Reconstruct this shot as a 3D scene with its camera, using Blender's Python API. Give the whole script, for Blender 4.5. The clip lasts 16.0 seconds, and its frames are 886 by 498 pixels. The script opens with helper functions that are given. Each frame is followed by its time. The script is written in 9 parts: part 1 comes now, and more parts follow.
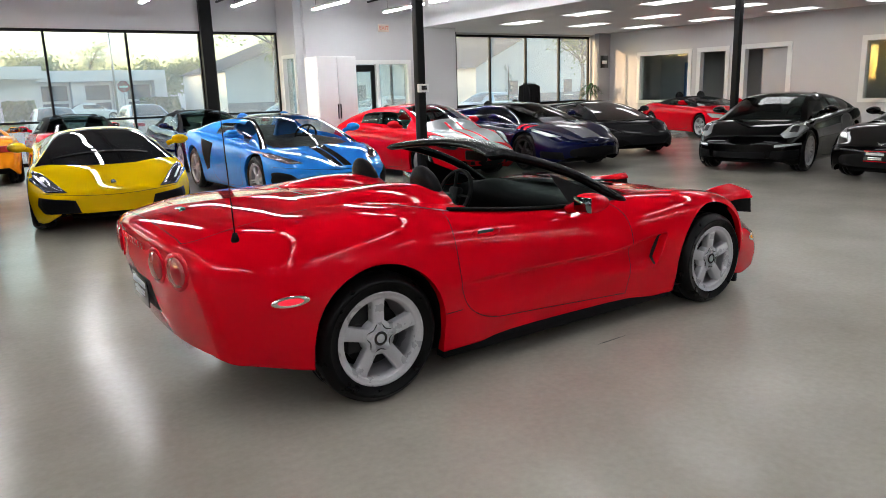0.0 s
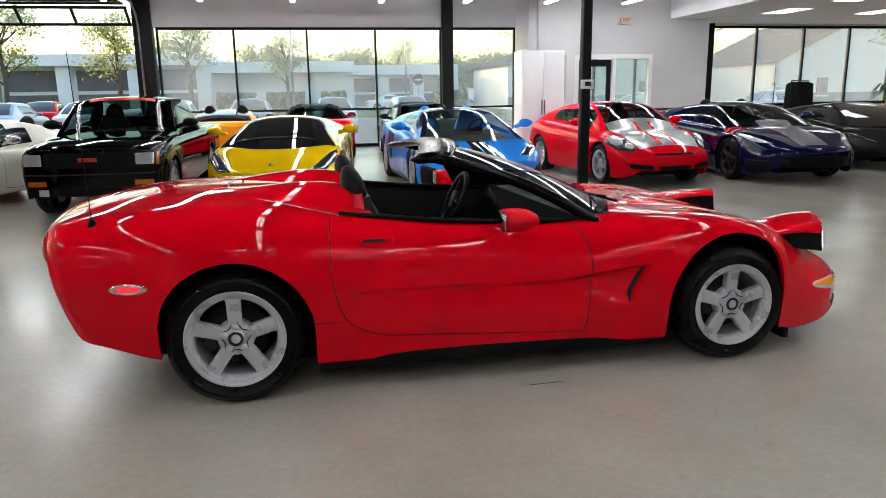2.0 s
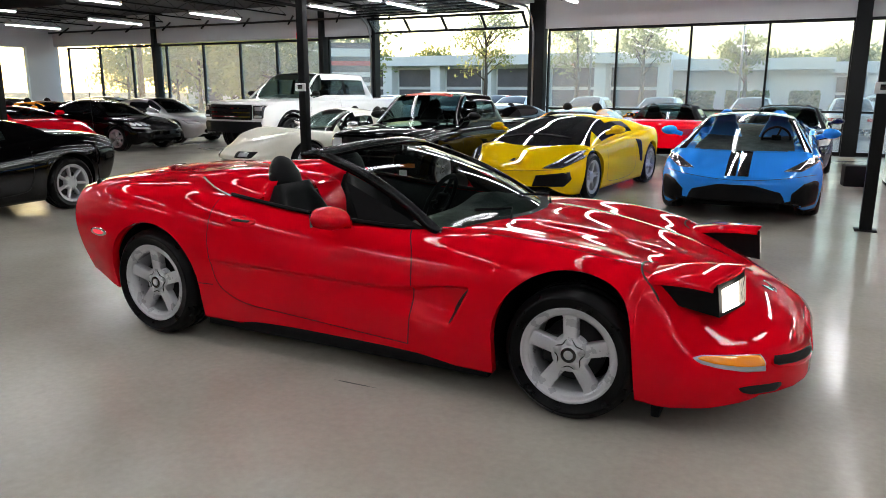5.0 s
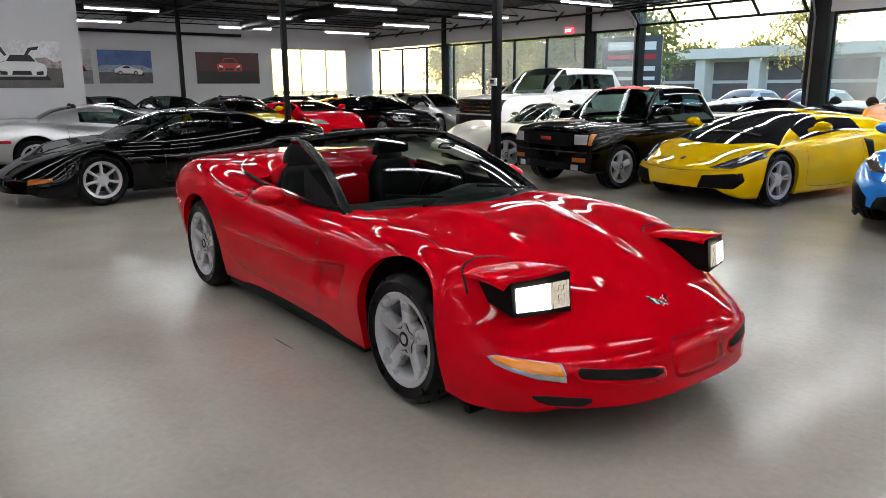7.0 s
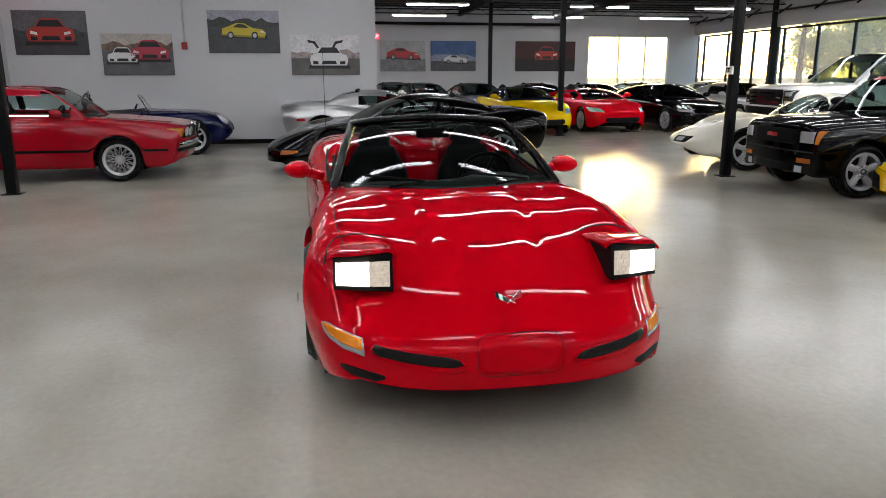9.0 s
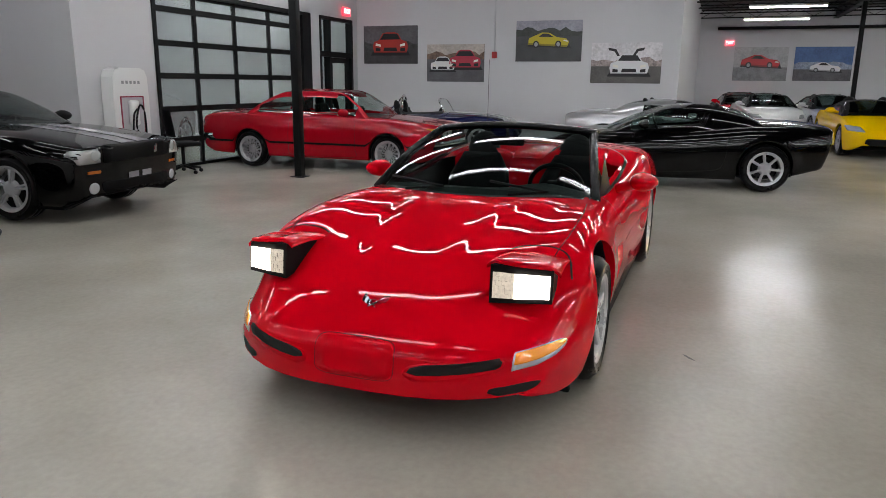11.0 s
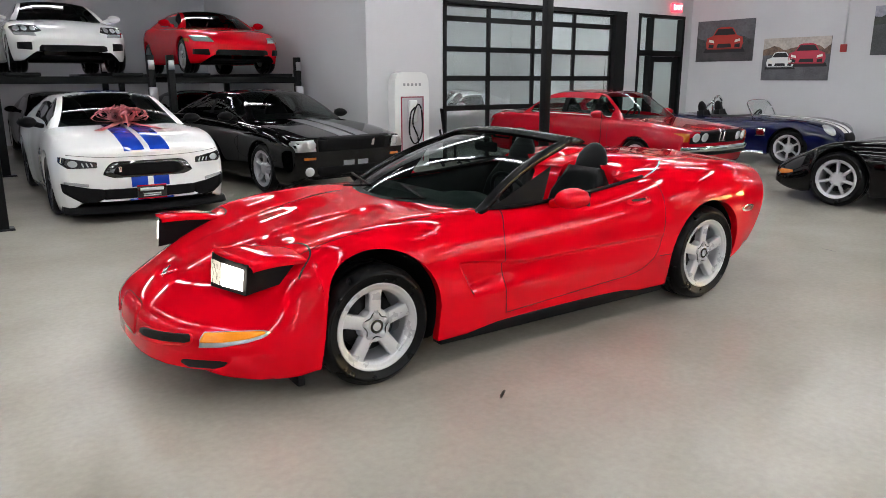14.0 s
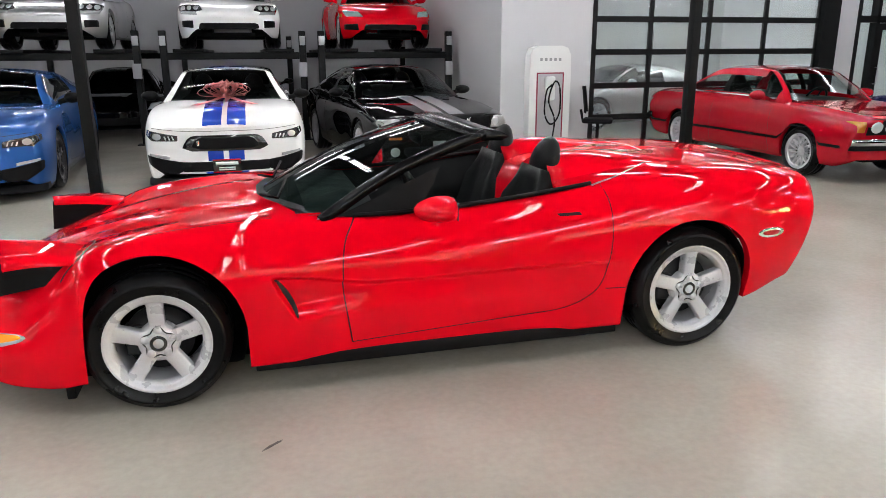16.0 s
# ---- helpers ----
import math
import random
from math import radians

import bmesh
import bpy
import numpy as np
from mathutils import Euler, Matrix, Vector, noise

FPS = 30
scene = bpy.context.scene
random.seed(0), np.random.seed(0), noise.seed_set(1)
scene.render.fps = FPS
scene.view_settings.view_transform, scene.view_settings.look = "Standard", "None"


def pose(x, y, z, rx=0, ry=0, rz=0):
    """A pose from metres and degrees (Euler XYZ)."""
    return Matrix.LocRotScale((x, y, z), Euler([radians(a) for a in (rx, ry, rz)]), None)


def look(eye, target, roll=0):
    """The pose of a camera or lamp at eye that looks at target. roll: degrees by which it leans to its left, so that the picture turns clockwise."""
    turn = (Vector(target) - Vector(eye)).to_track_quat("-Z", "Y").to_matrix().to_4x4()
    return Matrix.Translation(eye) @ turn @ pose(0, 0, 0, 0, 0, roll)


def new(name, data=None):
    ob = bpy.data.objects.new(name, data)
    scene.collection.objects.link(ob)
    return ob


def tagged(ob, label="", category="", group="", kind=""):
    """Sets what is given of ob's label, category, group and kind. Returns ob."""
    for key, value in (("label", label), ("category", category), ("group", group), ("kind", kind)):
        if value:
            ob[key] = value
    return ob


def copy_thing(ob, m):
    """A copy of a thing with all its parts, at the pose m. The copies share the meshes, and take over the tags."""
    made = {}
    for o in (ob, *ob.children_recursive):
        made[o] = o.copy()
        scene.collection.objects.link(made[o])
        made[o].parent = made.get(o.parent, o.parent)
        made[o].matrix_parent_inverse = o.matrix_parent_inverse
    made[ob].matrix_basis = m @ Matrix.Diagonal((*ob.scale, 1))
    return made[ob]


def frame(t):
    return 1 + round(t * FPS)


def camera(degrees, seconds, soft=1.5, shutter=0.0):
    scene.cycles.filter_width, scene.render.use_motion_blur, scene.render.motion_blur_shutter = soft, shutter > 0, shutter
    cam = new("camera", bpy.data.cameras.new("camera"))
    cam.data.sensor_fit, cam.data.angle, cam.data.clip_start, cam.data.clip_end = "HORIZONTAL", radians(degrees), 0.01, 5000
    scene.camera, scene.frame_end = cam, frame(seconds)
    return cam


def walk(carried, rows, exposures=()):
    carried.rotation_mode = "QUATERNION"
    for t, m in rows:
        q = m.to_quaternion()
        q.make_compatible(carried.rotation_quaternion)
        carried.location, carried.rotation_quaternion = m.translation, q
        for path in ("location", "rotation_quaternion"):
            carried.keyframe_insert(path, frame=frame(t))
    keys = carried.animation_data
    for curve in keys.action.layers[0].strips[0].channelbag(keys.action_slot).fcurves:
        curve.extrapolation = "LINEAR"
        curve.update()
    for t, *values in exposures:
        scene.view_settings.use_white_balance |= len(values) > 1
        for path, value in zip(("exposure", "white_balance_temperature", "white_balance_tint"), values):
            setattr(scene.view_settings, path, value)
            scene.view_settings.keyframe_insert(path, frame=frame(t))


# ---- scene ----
cam = camera(63.7, 16.0, 0.7)
PATH = [
    (0, (-2.933, -3.856, 1.529), (-1.844, -2.236, 1.093), -1.8),
    (0.5, (-2.453, -4.052, 1.525), (-1.534, -2.329, 1.092), -1.5),
    (1, (-1.959, -4.195, 1.515), (-1.233, -2.383, 1.082), -1.5),
    (1.5, (-1.46, -4.23, 1.493), (-0.911, -2.356, 1.061), -1.1),
    (2, (-0.933, -4.306, 1.49), (-0.576, -2.385, 1.059), -0.9),
    (2.5, (-0.385, -4.296, 1.491), (-0.201, -2.351, 1.062), -0.8),
    (3, (0.133, -4.265, 1.508), (0.085, -2.313, 1.078), -0.8),
    (3.5, (0.667, -4.201, 1.51), (0.409, -2.265, 1.079), -0.9),
    (4, (1.171, -4.114, 1.531), (0.712, -2.216, 1.101), -1.0),
    (4.2, (1.387, -4.109, 1.522), (0.838, -2.235, 1.091), -0.6),
    (6.3, (3.434, -3.2, 1.495), (2.098, -1.775, 1.067), -0.4),
    (6.5, (3.606, -3.084, 1.503), (2.21, -1.718, 1.072), -0.5),
    (7, (3.973, -2.681, 1.479), (2.428, -1.491, 1.037), -0.3),
    (7.5, (4.356, -2.284, 1.496), (2.668, -1.314, 1.038), -0.2),
    (8, (4.647, -1.817, 1.49), (2.861, -1.048, 1.026), 0.0),
    (8.5, (4.865, -1.338, 1.475), (3.009, -0.76, 1.006), -0.1),
    (9, (5.032, -0.799, 1.482), (3.117, -0.47, 1.011), -0.1),
    (9.5, (5.084, -0.275, 1.489), (3.141, -0.213, 1.019), -0.3),
    (10, (5.114, 0.254, 1.501), (3.181, 0.052, 1.028), -0.4),
    (10.2, (5.082, 0.472, 1.478), (3.161, 0.171, 1.008), -0.2),
    (12.3, (4.24, 2.616, 1.496), (2.68, 1.445, 1.051), 0.2),
    (12.5, (4.113, 2.788, 1.523), (2.599, 1.559, 1.076), -0.1),
    (13, (3.814, 3.233, 1.525), (2.426, 1.865, 1.074), -0.0),
    (13.5, (3.424, 3.581, 1.511), (2.169, 2.091, 1.057), 0.1),
    (14, (3.0, 3.876, 1.534), (1.891, 2.278, 1.071), 0.0),
    (14.5, (2.505, 4.029, 1.544), (1.544, 2.343, 1.061), -0.1),
    (15, (1.945, 4.104, 1.544), (1.115, 2.358, 1.031), -0.2),
    (15.5, (1.391, 4.13, 1.547), (0.724, 2.32, 1.02), -0.3),
    (16, (0.86, 4.035, 1.551), (0.366, 2.171, 1.021), -0.3),
]
walk(cam, [(t, look(eye, aim, roll)) for t, eye, aim, roll in PATH],
     [(0.0, 2.66), (2.0, 2.62), (4.0, 2.58), (6.5, 2.55), (8.5, 2.48), (10.0, 2.54), (12.5, 2.78), (14.0, 3.12), (16.0, 3.34)])

# ---- light ----
world = bpy.data.worlds.new("sky")
scene.world = world
world.use_nodes = True
sky = world.node_tree.nodes.new("ShaderNodeTexSky")
sky.sky_type, sky.sun_disc = "NISHITA", False
sky.sun_elevation, sky.sun_rotation = radians(7.2), radians(-69.3)
sky.dust_density, sky.ozone_density = 1.6, 1.2
world.node_tree.links.new(sky.outputs[0], world.node_tree.nodes["Background"].inputs["Color"])
world.node_tree.nodes["Background"].inputs["Strength"].default_value = 0.15
sun = new("sun", bpy.data.lights.new("sun", "SUN"))
sun.data.energy, sun.data.angle, sun.data.color = 0.5, radians(0.6), (1.0, 0.66, 0.38)
sun.matrix_world = look((-93.6, 35.3, 12.6), (0, 0, 0))

# ---- small tools ----
from mathutils.bvhtree import BVHTree


def part(name, bm, material, parent=None, label="", smooth=True):
    """Links a bmesh as one mesh object, under a thing or a part."""
    me = bpy.data.meshes.new(name)
    bm.to_mesh(me)
    bm.free()
    return part_mesh(name, me, material, parent, label, smooth)


def part_mesh(name, me, material, parent=None, label="", smooth=True):
    for m in material if isinstance(material, (list, tuple)) else (material,):
        if m and m.name not in me.materials:
            me.materials.append(m)
    if smooth:
        me.shade_smooth()
    ob = new(name, me)
    if parent:
        ob.parent = parent
    return tagged(ob, label)


def thing(name, label, category, m=None, group="", kind=""):
    ob = new(name)
    ob.empty_display_size = 0.2
    if m is not None:
        ob.matrix_basis = m
    return tagged(ob, label, category, group, kind)


def box(bm, x0, x1, y0, y1, z0, z1, bevel=0.0, m=None):
    vs = bmesh.ops.create_cube(bm, size=1.0)["verts"]
    for v in vs:
        v.co = Vector(((x0 + x1) / 2 + v.co.x * (x1 - x0), (y0 + y1) / 2 + v.co.y * (y1 - y0), (z0 + z1) / 2 + v.co.z * (z1 - z0)))
    es = {e for v in vs for e in v.link_edges}
    if bevel:
        r = bmesh.ops.bevel(bm, geom=list(es), offset=bevel, segments=2, affect="EDGES", profile=0.5)
        vs = r["verts"] + [v for v in vs if v.is_valid]
    if m is not None:
        for v in {v for v in vs if v.is_valid}:
            v.co = m @ v.co
    return vs


def boxes(*rows, bevel=0.0):
    bm = bmesh.new()
    for r in rows:
        box(bm, *r, bevel=bevel)
    return bm


def tube(bm, pts, r, n=8, closed=False):
    """A round bar along points; r is a radius or a list of radii."""
    pts = [Vector(p) for p in pts]
    rings = []
    up = Vector((0, 0, 1))
    k = len(pts)
    for i, p in enumerate(pts):
        a = pts[(i - 1) % k] if closed or i else p
        b = pts[(i + 1) % k] if closed or i < k - 1 else p
        d = (b - a).normalized()
        s = d.cross(up if abs(d.z) < 0.95 else Vector((1, 0, 0))).normalized()
        u = s.cross(d)
        rr = r[i] if isinstance(r, (list, tuple)) else r
        rings.append([bm.verts.new(p + rr * (math.cos(6.2832 * j / n) * s + math.sin(6.2832 * j / n) * u)) for j in range(n)])
    for i in range(k if closed else k - 1):
        a, b = rings[i], rings[(i + 1) % k]
        for j in range(n):
            bm.faces.new((a[j], a[(j + 1) % n], b[(j + 1) % n], b[j]))
    if not closed:
        bm.faces.new(rings[0][::-1])
        bm.faces.new(rings[-1])
    return bm


def lathe(bm, prof, n=40, m=None):
    """Turns a profile of (radius, y) round the Y axis."""
    rings = []
    for r, y in prof:
        ring = []
        for j in range(n):
            a = 2 * math.pi * j / n
            v = Vector((r * math.cos(a), y, r * math.sin(a)))
            ring.append(bm.verts.new(m @ v if m is not None else v))
        rings.append(ring)
    for a, b in zip(rings, rings[1:]):
        for j in range(n):
            bm.faces.new((a[j], b[j], b[(j + 1) % n], a[(j + 1) % n]))
    return rings


def grid_faces(rows):
    """Quads over a table of vertices."""
    out = []
    for a, b in zip(rows, rows[1:]):
        for i in range(len(a) - 1):
            out.append((a[i], a[i + 1], b[i + 1], b[i]))
    return out


def catmull(pts, n):
    """n points along a smooth curve through pts, even in length."""
    p = [np.array(q, float) for q in pts]
    p = [2 * p[0] - p[1]] + p + [2 * p[-1] - p[-2]]
    dense = []
    for i in range(1, len(p) - 2):
        for s in np.linspace(0, 1, 14, endpoint=False):
            dense.append(0.5 * (2 * p[i] + (p[i + 1] - p[i - 1]) * s + (2 * p[i - 1] - 5 * p[i] + 4 * p[i + 1] - p[i + 2]) * s * s + (3 * p[i] - p[i - 1] - 3 * p[i + 1] + p[i + 2]) * s ** 3))
    dense.append(p[-2])
    return even(np.array(dense), n)


def even(line, n):
    line = np.asarray(line, float)
    d = np.r_[0, np.cumsum(np.sqrt((np.diff(line, axis=0) ** 2).sum(1)) + 1e-9)]
    s = np.linspace(0, d[-1], n)
    return np.stack([np.interp(s, d, line[:, k]) for k in range(line.shape[1])], 1)


def curve(*keys):
    """A smooth function through (x, value) keys that never overshoots them."""
    ks = sorted(keys)
    x, y = np.array([k[0] for k in ks], float), np.array([k[1] for k in ks], float)
    h, d = np.diff(x), np.diff(y) / np.diff(x)
    m = np.zeros(len(x))
    m[0], m[-1] = d[0], d[-1]
    for i in range(1, len(x) - 1):
        if d[i - 1] * d[i] > 0:
            a, b = 2 * h[i] + h[i - 1], h[i] + 2 * h[i - 1]
            m[i] = (a + b) / (a / d[i - 1] + b / d[i])

    def value(q):
        q = min(max(q, x[0]), x[-1])
        i = min(int(np.searchsorted(x, q, "right")) - 1, len(h) - 1)
        s = (q - x[i]) / h[i]
        return float((2 * s ** 3 - 3 * s * s + 1) * y[i] + (s ** 3 - 2 * s * s + s) * h[i] * m[i] + (3 * s * s - 2 * s ** 3) * y[i + 1] + (s ** 3 - s * s) * h[i] * m[i + 1])

    return value


def blurred(f, x0, x1, sigma=0.11):
    """The same curve with its corners eased, so that reflections run smoothly."""
    step = 0.01
    xs = np.arange(x0 - 0.6, x1 + 0.6, step)
    ys = np.array([f(min(max(x, x0), x1)) for x in xs])
    a, c = (f(x0 + 0.02) - f(x0)) / 0.02, (f(x1) - f(x1 - 0.02)) / 0.02
    ys = np.where(xs < x0, f(x0) + (xs - x0) * a, np.where(xs > x1, f(x1) + (xs - x1) * c, ys))
    k = np.exp(-0.5 * (np.arange(-40, 41) * step / sigma) ** 2)
    out = np.convolve(ys, k / k.sum(), "same")
    return lambda x: float(np.interp(x, xs, out))


def smooth01(a, b, x):
    s = min(max((x - a) / (b - a), 0.0), 1.0)
    return s * s * (3 - 2 * s)


# ---- materials ----
def mat(name, color=(0.5, 0.5, 0.5), rough=0.5, metal=0.0, coat=0.0, emit=None, power=0.0, spec=0.5, trans=0.0, ior=1.45):
    m = bpy.data.materials.new(name)
    m.use_nodes = True
    b = m.node_tree.nodes["Principled BSDF"]
    b.inputs["Base Color"].default_value = (*color, 1)
    b.inputs["Roughness"].default_value = rough
    b.inputs["Metallic"].default_value = metal
    b.inputs["Coat Weight"].default_value = coat
    b.inputs["Coat Roughness"].default_value = 0.02
    b.inputs["Specular IOR Level"].default_value = spec
    b.inputs["Transmission Weight"].default_value = trans
    b.inputs["IOR"].default_value = ior
    if emit:
        b.inputs["Emission Color"].default_value = (*emit, 1)
        b.inputs["Emission Strength"].default_value = power
    return m


def vary(m, scale=4.0, amount=0.12, fine=60.0, bump=0.0, rough=0.0, detail=6.0, spots=0.0):
    """Adds stains, grain, uneven gloss and fine relief to a material."""
    nt = m.node_tree
    b = nt.nodes["Principled BSDF"]
    tc = nt.nodes.new("ShaderNodeTexCoord")
    n1 = nt.nodes.new("ShaderNodeTexNoise")
    n1.inputs["Scale"].default_value, n1.inputs["Detail"].default_value = scale, detail
    n2 = nt.nodes.new("ShaderNodeTexNoise")
    n2.inputs["Scale"].default_value, n2.inputs["Detail"].default_value = fine, 3.0
    for n in (n1, n2):
        nt.links.new(tc.outputs["Object"], n.inputs["Vector"])
    mix = nt.nodes.new("ShaderNodeMath")
    mix.operation = "ADD"
    nt.links.new(n1.outputs["Fac"], mix.inputs[0])
    nt.links.new(n2.outputs["Fac"], mix.inputs[1])
    col = b.inputs["Base Color"].default_value[:]
    ramp = nt.nodes.new("ShaderNodeMapRange")
    ramp.inputs["From Min"].default_value, ramp.inputs["From Max"].default_value = 0.7, 1.3
    ramp.inputs["To Min"].default_value, ramp.inputs["To Max"].default_value = 1 - amount, 1 + amount
    nt.links.new(mix.outputs[0], ramp.inputs["Value"])
    mul = nt.nodes.new("ShaderNodeVectorMath")
    mul.operation = "SCALE"
    mul.inputs[0].default_value = col[:3]
    nt.links.new(ramp.outputs[0], mul.inputs["Scale"])
    nt.links.new(mul.outputs[0], b.inputs["Base Color"])
    if rough:
        r = nt.nodes.new("ShaderNodeMapRange")
        r.inputs["From Min"].default_value, r.inputs["From Max"].default_value = 0.3, 0.7
        r0 = b.inputs["Roughness"].default_value
        r.inputs["To Min"].default_value, r.inputs["To Max"].default_value = max(r0 - rough, 0.02), r0 + rough
        nt.links.new(n1.outputs["Fac"], r.inputs["Value"])
        nt.links.new(r.outputs[0], b.inputs["Roughness"])
    if bump:
        bp = nt.nodes.new("ShaderNodeBump")
        bp.inputs["Strength"].default_value, bp.inputs["Distance"].default_value = 1.0, bump
        nt.links.new(n2.outputs["Fac"], bp.inputs["Height"])
        nt.links.new(bp.outputs[0], b.inputs["Normal"])
    return m


def paint(name, color, metal=0.0, rough=0.28):
    """Car paint under a clear coat, with a little dust and orange peel."""
    m = vary(mat(name, color, rough, metal, 1.0, spec=0.0), 2.2, 0.012, 900.0)
    nt = m.node_tree
    b = nt.nodes["Principled BSDF"]
    b.inputs["Coat IOR"].default_value = 1.42
    tc = nt.nodes.new("ShaderNodeTexCoord")
    n = nt.nodes.new("ShaderNodeTexNoise")
    n.inputs["Scale"].default_value, n.inputs["Detail"].default_value = 3.0, 4.0
    nt.links.new(tc.outputs["Object"], n.inputs["Vector"])
    r = nt.nodes.new("ShaderNodeMapRange")
    r.inputs["From Min"].default_value, r.inputs["From Max"].default_value = 0.35, 0.75
    r.inputs["To Min"].default_value, r.inputs["To Max"].default_value = 0.0, 0.012
    nt.links.new(n.outputs["Fac"], r.inputs["Value"])
    nt.links.new(r.outputs[0], b.inputs["Coat Roughness"])
    return m


def glass(name, tint=(0.9, 0.95, 0.93), gloss=0.03):
    """A thin pane: mostly clear, with a mirror sheen that grows at a slant."""
    m = bpy.data.materials.new(name)
    m.use_nodes = True
    nt = m.node_tree
    nt.nodes.remove(nt.nodes["Principled BSDF"])
    t = nt.nodes.new("ShaderNodeBsdfTransparent")
    t.inputs["Color"].default_value = (*tint, 1)
    g = nt.nodes.new("ShaderNodeBsdfGlossy")
    g.inputs["Roughness"].default_value = gloss
    lw = nt.nodes.new("ShaderNodeLayerWeight")
    lw.inputs["Blend"].default_value = 0.5
    pw = nt.nodes.new("ShaderNodeMath")
    pw.operation = "POWER"
    pw.inputs[1].default_value = 5.0
    nt.links.new(lw.outputs["Facing"], pw.inputs[0])
    f = nt.nodes.new("ShaderNodeMath")
    f.operation = "MULTIPLY_ADD"
    f.inputs[1].default_value, f.inputs[2].default_value = 0.9, 0.035
    nt.links.new(pw.outputs[0], f.inputs[0])
    mix = nt.nodes.new("ShaderNodeMixShader")
    nt.links.new(f.outputs[0], mix.inputs[0])
    nt.links.new(t.outputs[0], mix.inputs[1])
    nt.links.new(g.outputs[0], mix.inputs[2])
    nt.links.new(mix.outputs[0], nt.nodes["Material Output"].inputs["Surface"])
    return m


RED = paint("red paint", (0.70, 0.0008, 0.010))
RED.node_tree.nodes["Principled BSDF"].inputs["Coat IOR"].default_value = 1.28
BLACKP = paint("black paint", (0.0012, 0.0012, 0.0014))
BLACKP.node_tree.nodes["Principled BSDF"].inputs["Coat IOR"].default_value = 1.36
YELLOW = paint("yellow paint", (0.80, 0.50, 0.0))
SKYBLUE = paint("bright blue paint", (0.02, 0.24, 0.80))
NAVY = paint("dark blue metallic paint", (0.002, 0.004, 0.036), 0.0)
BLUEM = paint("blue metallic paint", (0.02, 0.09, 0.30), 0.4)
WHITEP = paint("white paint gloss", (0.80, 0.80, 0.79))
CREAM = paint("cream white paint", (0.78, 0.76, 0.66))
SILVER = paint("silver paint", (0.52, 0.52, 0.53), 0.75)
GREYM = paint("satin grey paint", (0.016, 0.016, 0.018), 0.0, 0.35)
GREYM.node_tree.nodes["Principled BSDF"].inputs["Coat Weight"].default_value = 0.25
HOODGREY = paint("silver grey hood paint", (0.30, 0.30, 0.31), 0.6)
ORANGEP = paint("orange paint", (0.75, 0.24, 0.01))
DEEPRED = paint("deep red paint", (0.36, 0.003, 0.012))
STRIPEBLUE = paint("blue stripe paint", (0.01, 0.05, 0.40))
STRIPEGREY = paint("grey stripe paint", (0.24, 0.24, 0.26), 0.3)
TRIM = vary(mat("black plastic trim", (0.005, 0.005, 0.0055), 0.6, spec=0.12), 20, 0.2, 300, 0.0002)
GLOSSBLACK = mat("gloss black", (0.006, 0.006, 0.006), 0.06, 0, 1.0)
RUBBER = vary(mat("tyre rubber", (0.003, 0.003, 0.0034), 0.34, spec=0.16), 12, 0.25, 200, 0.0004, 0.12)
CLOTHTOP = vary(mat("black canvas", (0.006, 0.006, 0.007), 0.8, spec=0.2), 9, 0.2, 700, 0.0006)
LEATHER = vary(mat("black leather", (0.006, 0.006, 0.0065), 0.5, spec=0.15), 8, 0.25, 350, 0.0008, 0.08)
BLUELEATHER = vary(mat("blue leather", (0.02, 0.20, 0.62), 0.45), 8, 0.15, 300, 0.0006)
RIM = vary(mat("silver alloy", (0.44, 0.44, 0.46), 0.33, 0.45, 0.2), 6, 0.08, 120, 0, 0.08)
RIMDARK = mat("dark alloy", (0.03, 0.03, 0.032), 0.35, 0.6)
CHROME = mat("chrome", (0.75, 0.75, 0.76), 0.06, 1.0)
HERORIM = vary(mat("bright silver alloy paint", (0.50, 0.50, 0.52), 0.30, 0.25, 0.3), 9, 0.05, 160, 0, 0.06)
STEEL = vary(mat("brushed steel", (0.42, 0.42, 0.43), 0.35, 0.9), 10, 0.1, 200)
DISC = mat("brake disc iron", (0.012, 0.012, 0.013), 0.5, 0.3)
LENS = mat("clear lamp lens", (0.55, 0.57, 0.58), 0.08, 0.35, 1.0)
LAMPDARK = mat("dark lamp lens", (0.03, 0.032, 0.036), 0.05, 0.2, 1.0)
AMBER = mat("amber lens", (0.42, 0.10, 0.004), 0.12, 0, 1.0)
AMBERLIT = mat("lit amber lens", (0.75, 0.22, 0.01), 0.12, 0, 1.0, (1.0, 0.30, 0.01), 0.035)
REDLENS = mat("red lamp lens", (0.28, 0.003, 0.010), 0.1, 0, 1.0, (1.0, 0.01, 0.03), 0.01)
REDLIT = mat("lit red lamp", (0.5, 0.01, 0.03), 0.1, 0, 1.0, (1.0, 0.03, 0.06), 0.12)
BEAM = mat("lit headlamp", (0.9, 0.88, 0.8), 0.1, 0, 1.0, (1.0, 0.90, 0.76), 1.8)
GLASS = glass("clear glass")
CLEAR = glass("clear car glass", (0.72, 0.78, 0.76))


def hazed(m, amount):
    """Mixes a translucent white veil into a pane, imitating the glare haze of the bright outside."""
    nt = m.node_tree
    out = nt.nodes["Material Output"].inputs["Surface"]
    d = nt.nodes.new("ShaderNodeBsdfTranslucent")
    d.inputs["Color"].default_value = (0.9, 0.9, 0.95, 1)
    mx = nt.nodes.new("ShaderNodeMixShader")
    mx.inputs[0].default_value = amount
    nt.links.new(out.links[0].from_socket, mx.inputs[1])
    nt.links.new(d.outputs[0], mx.inputs[2])
    nt.links.new(mx.outputs[0], out)
    return m


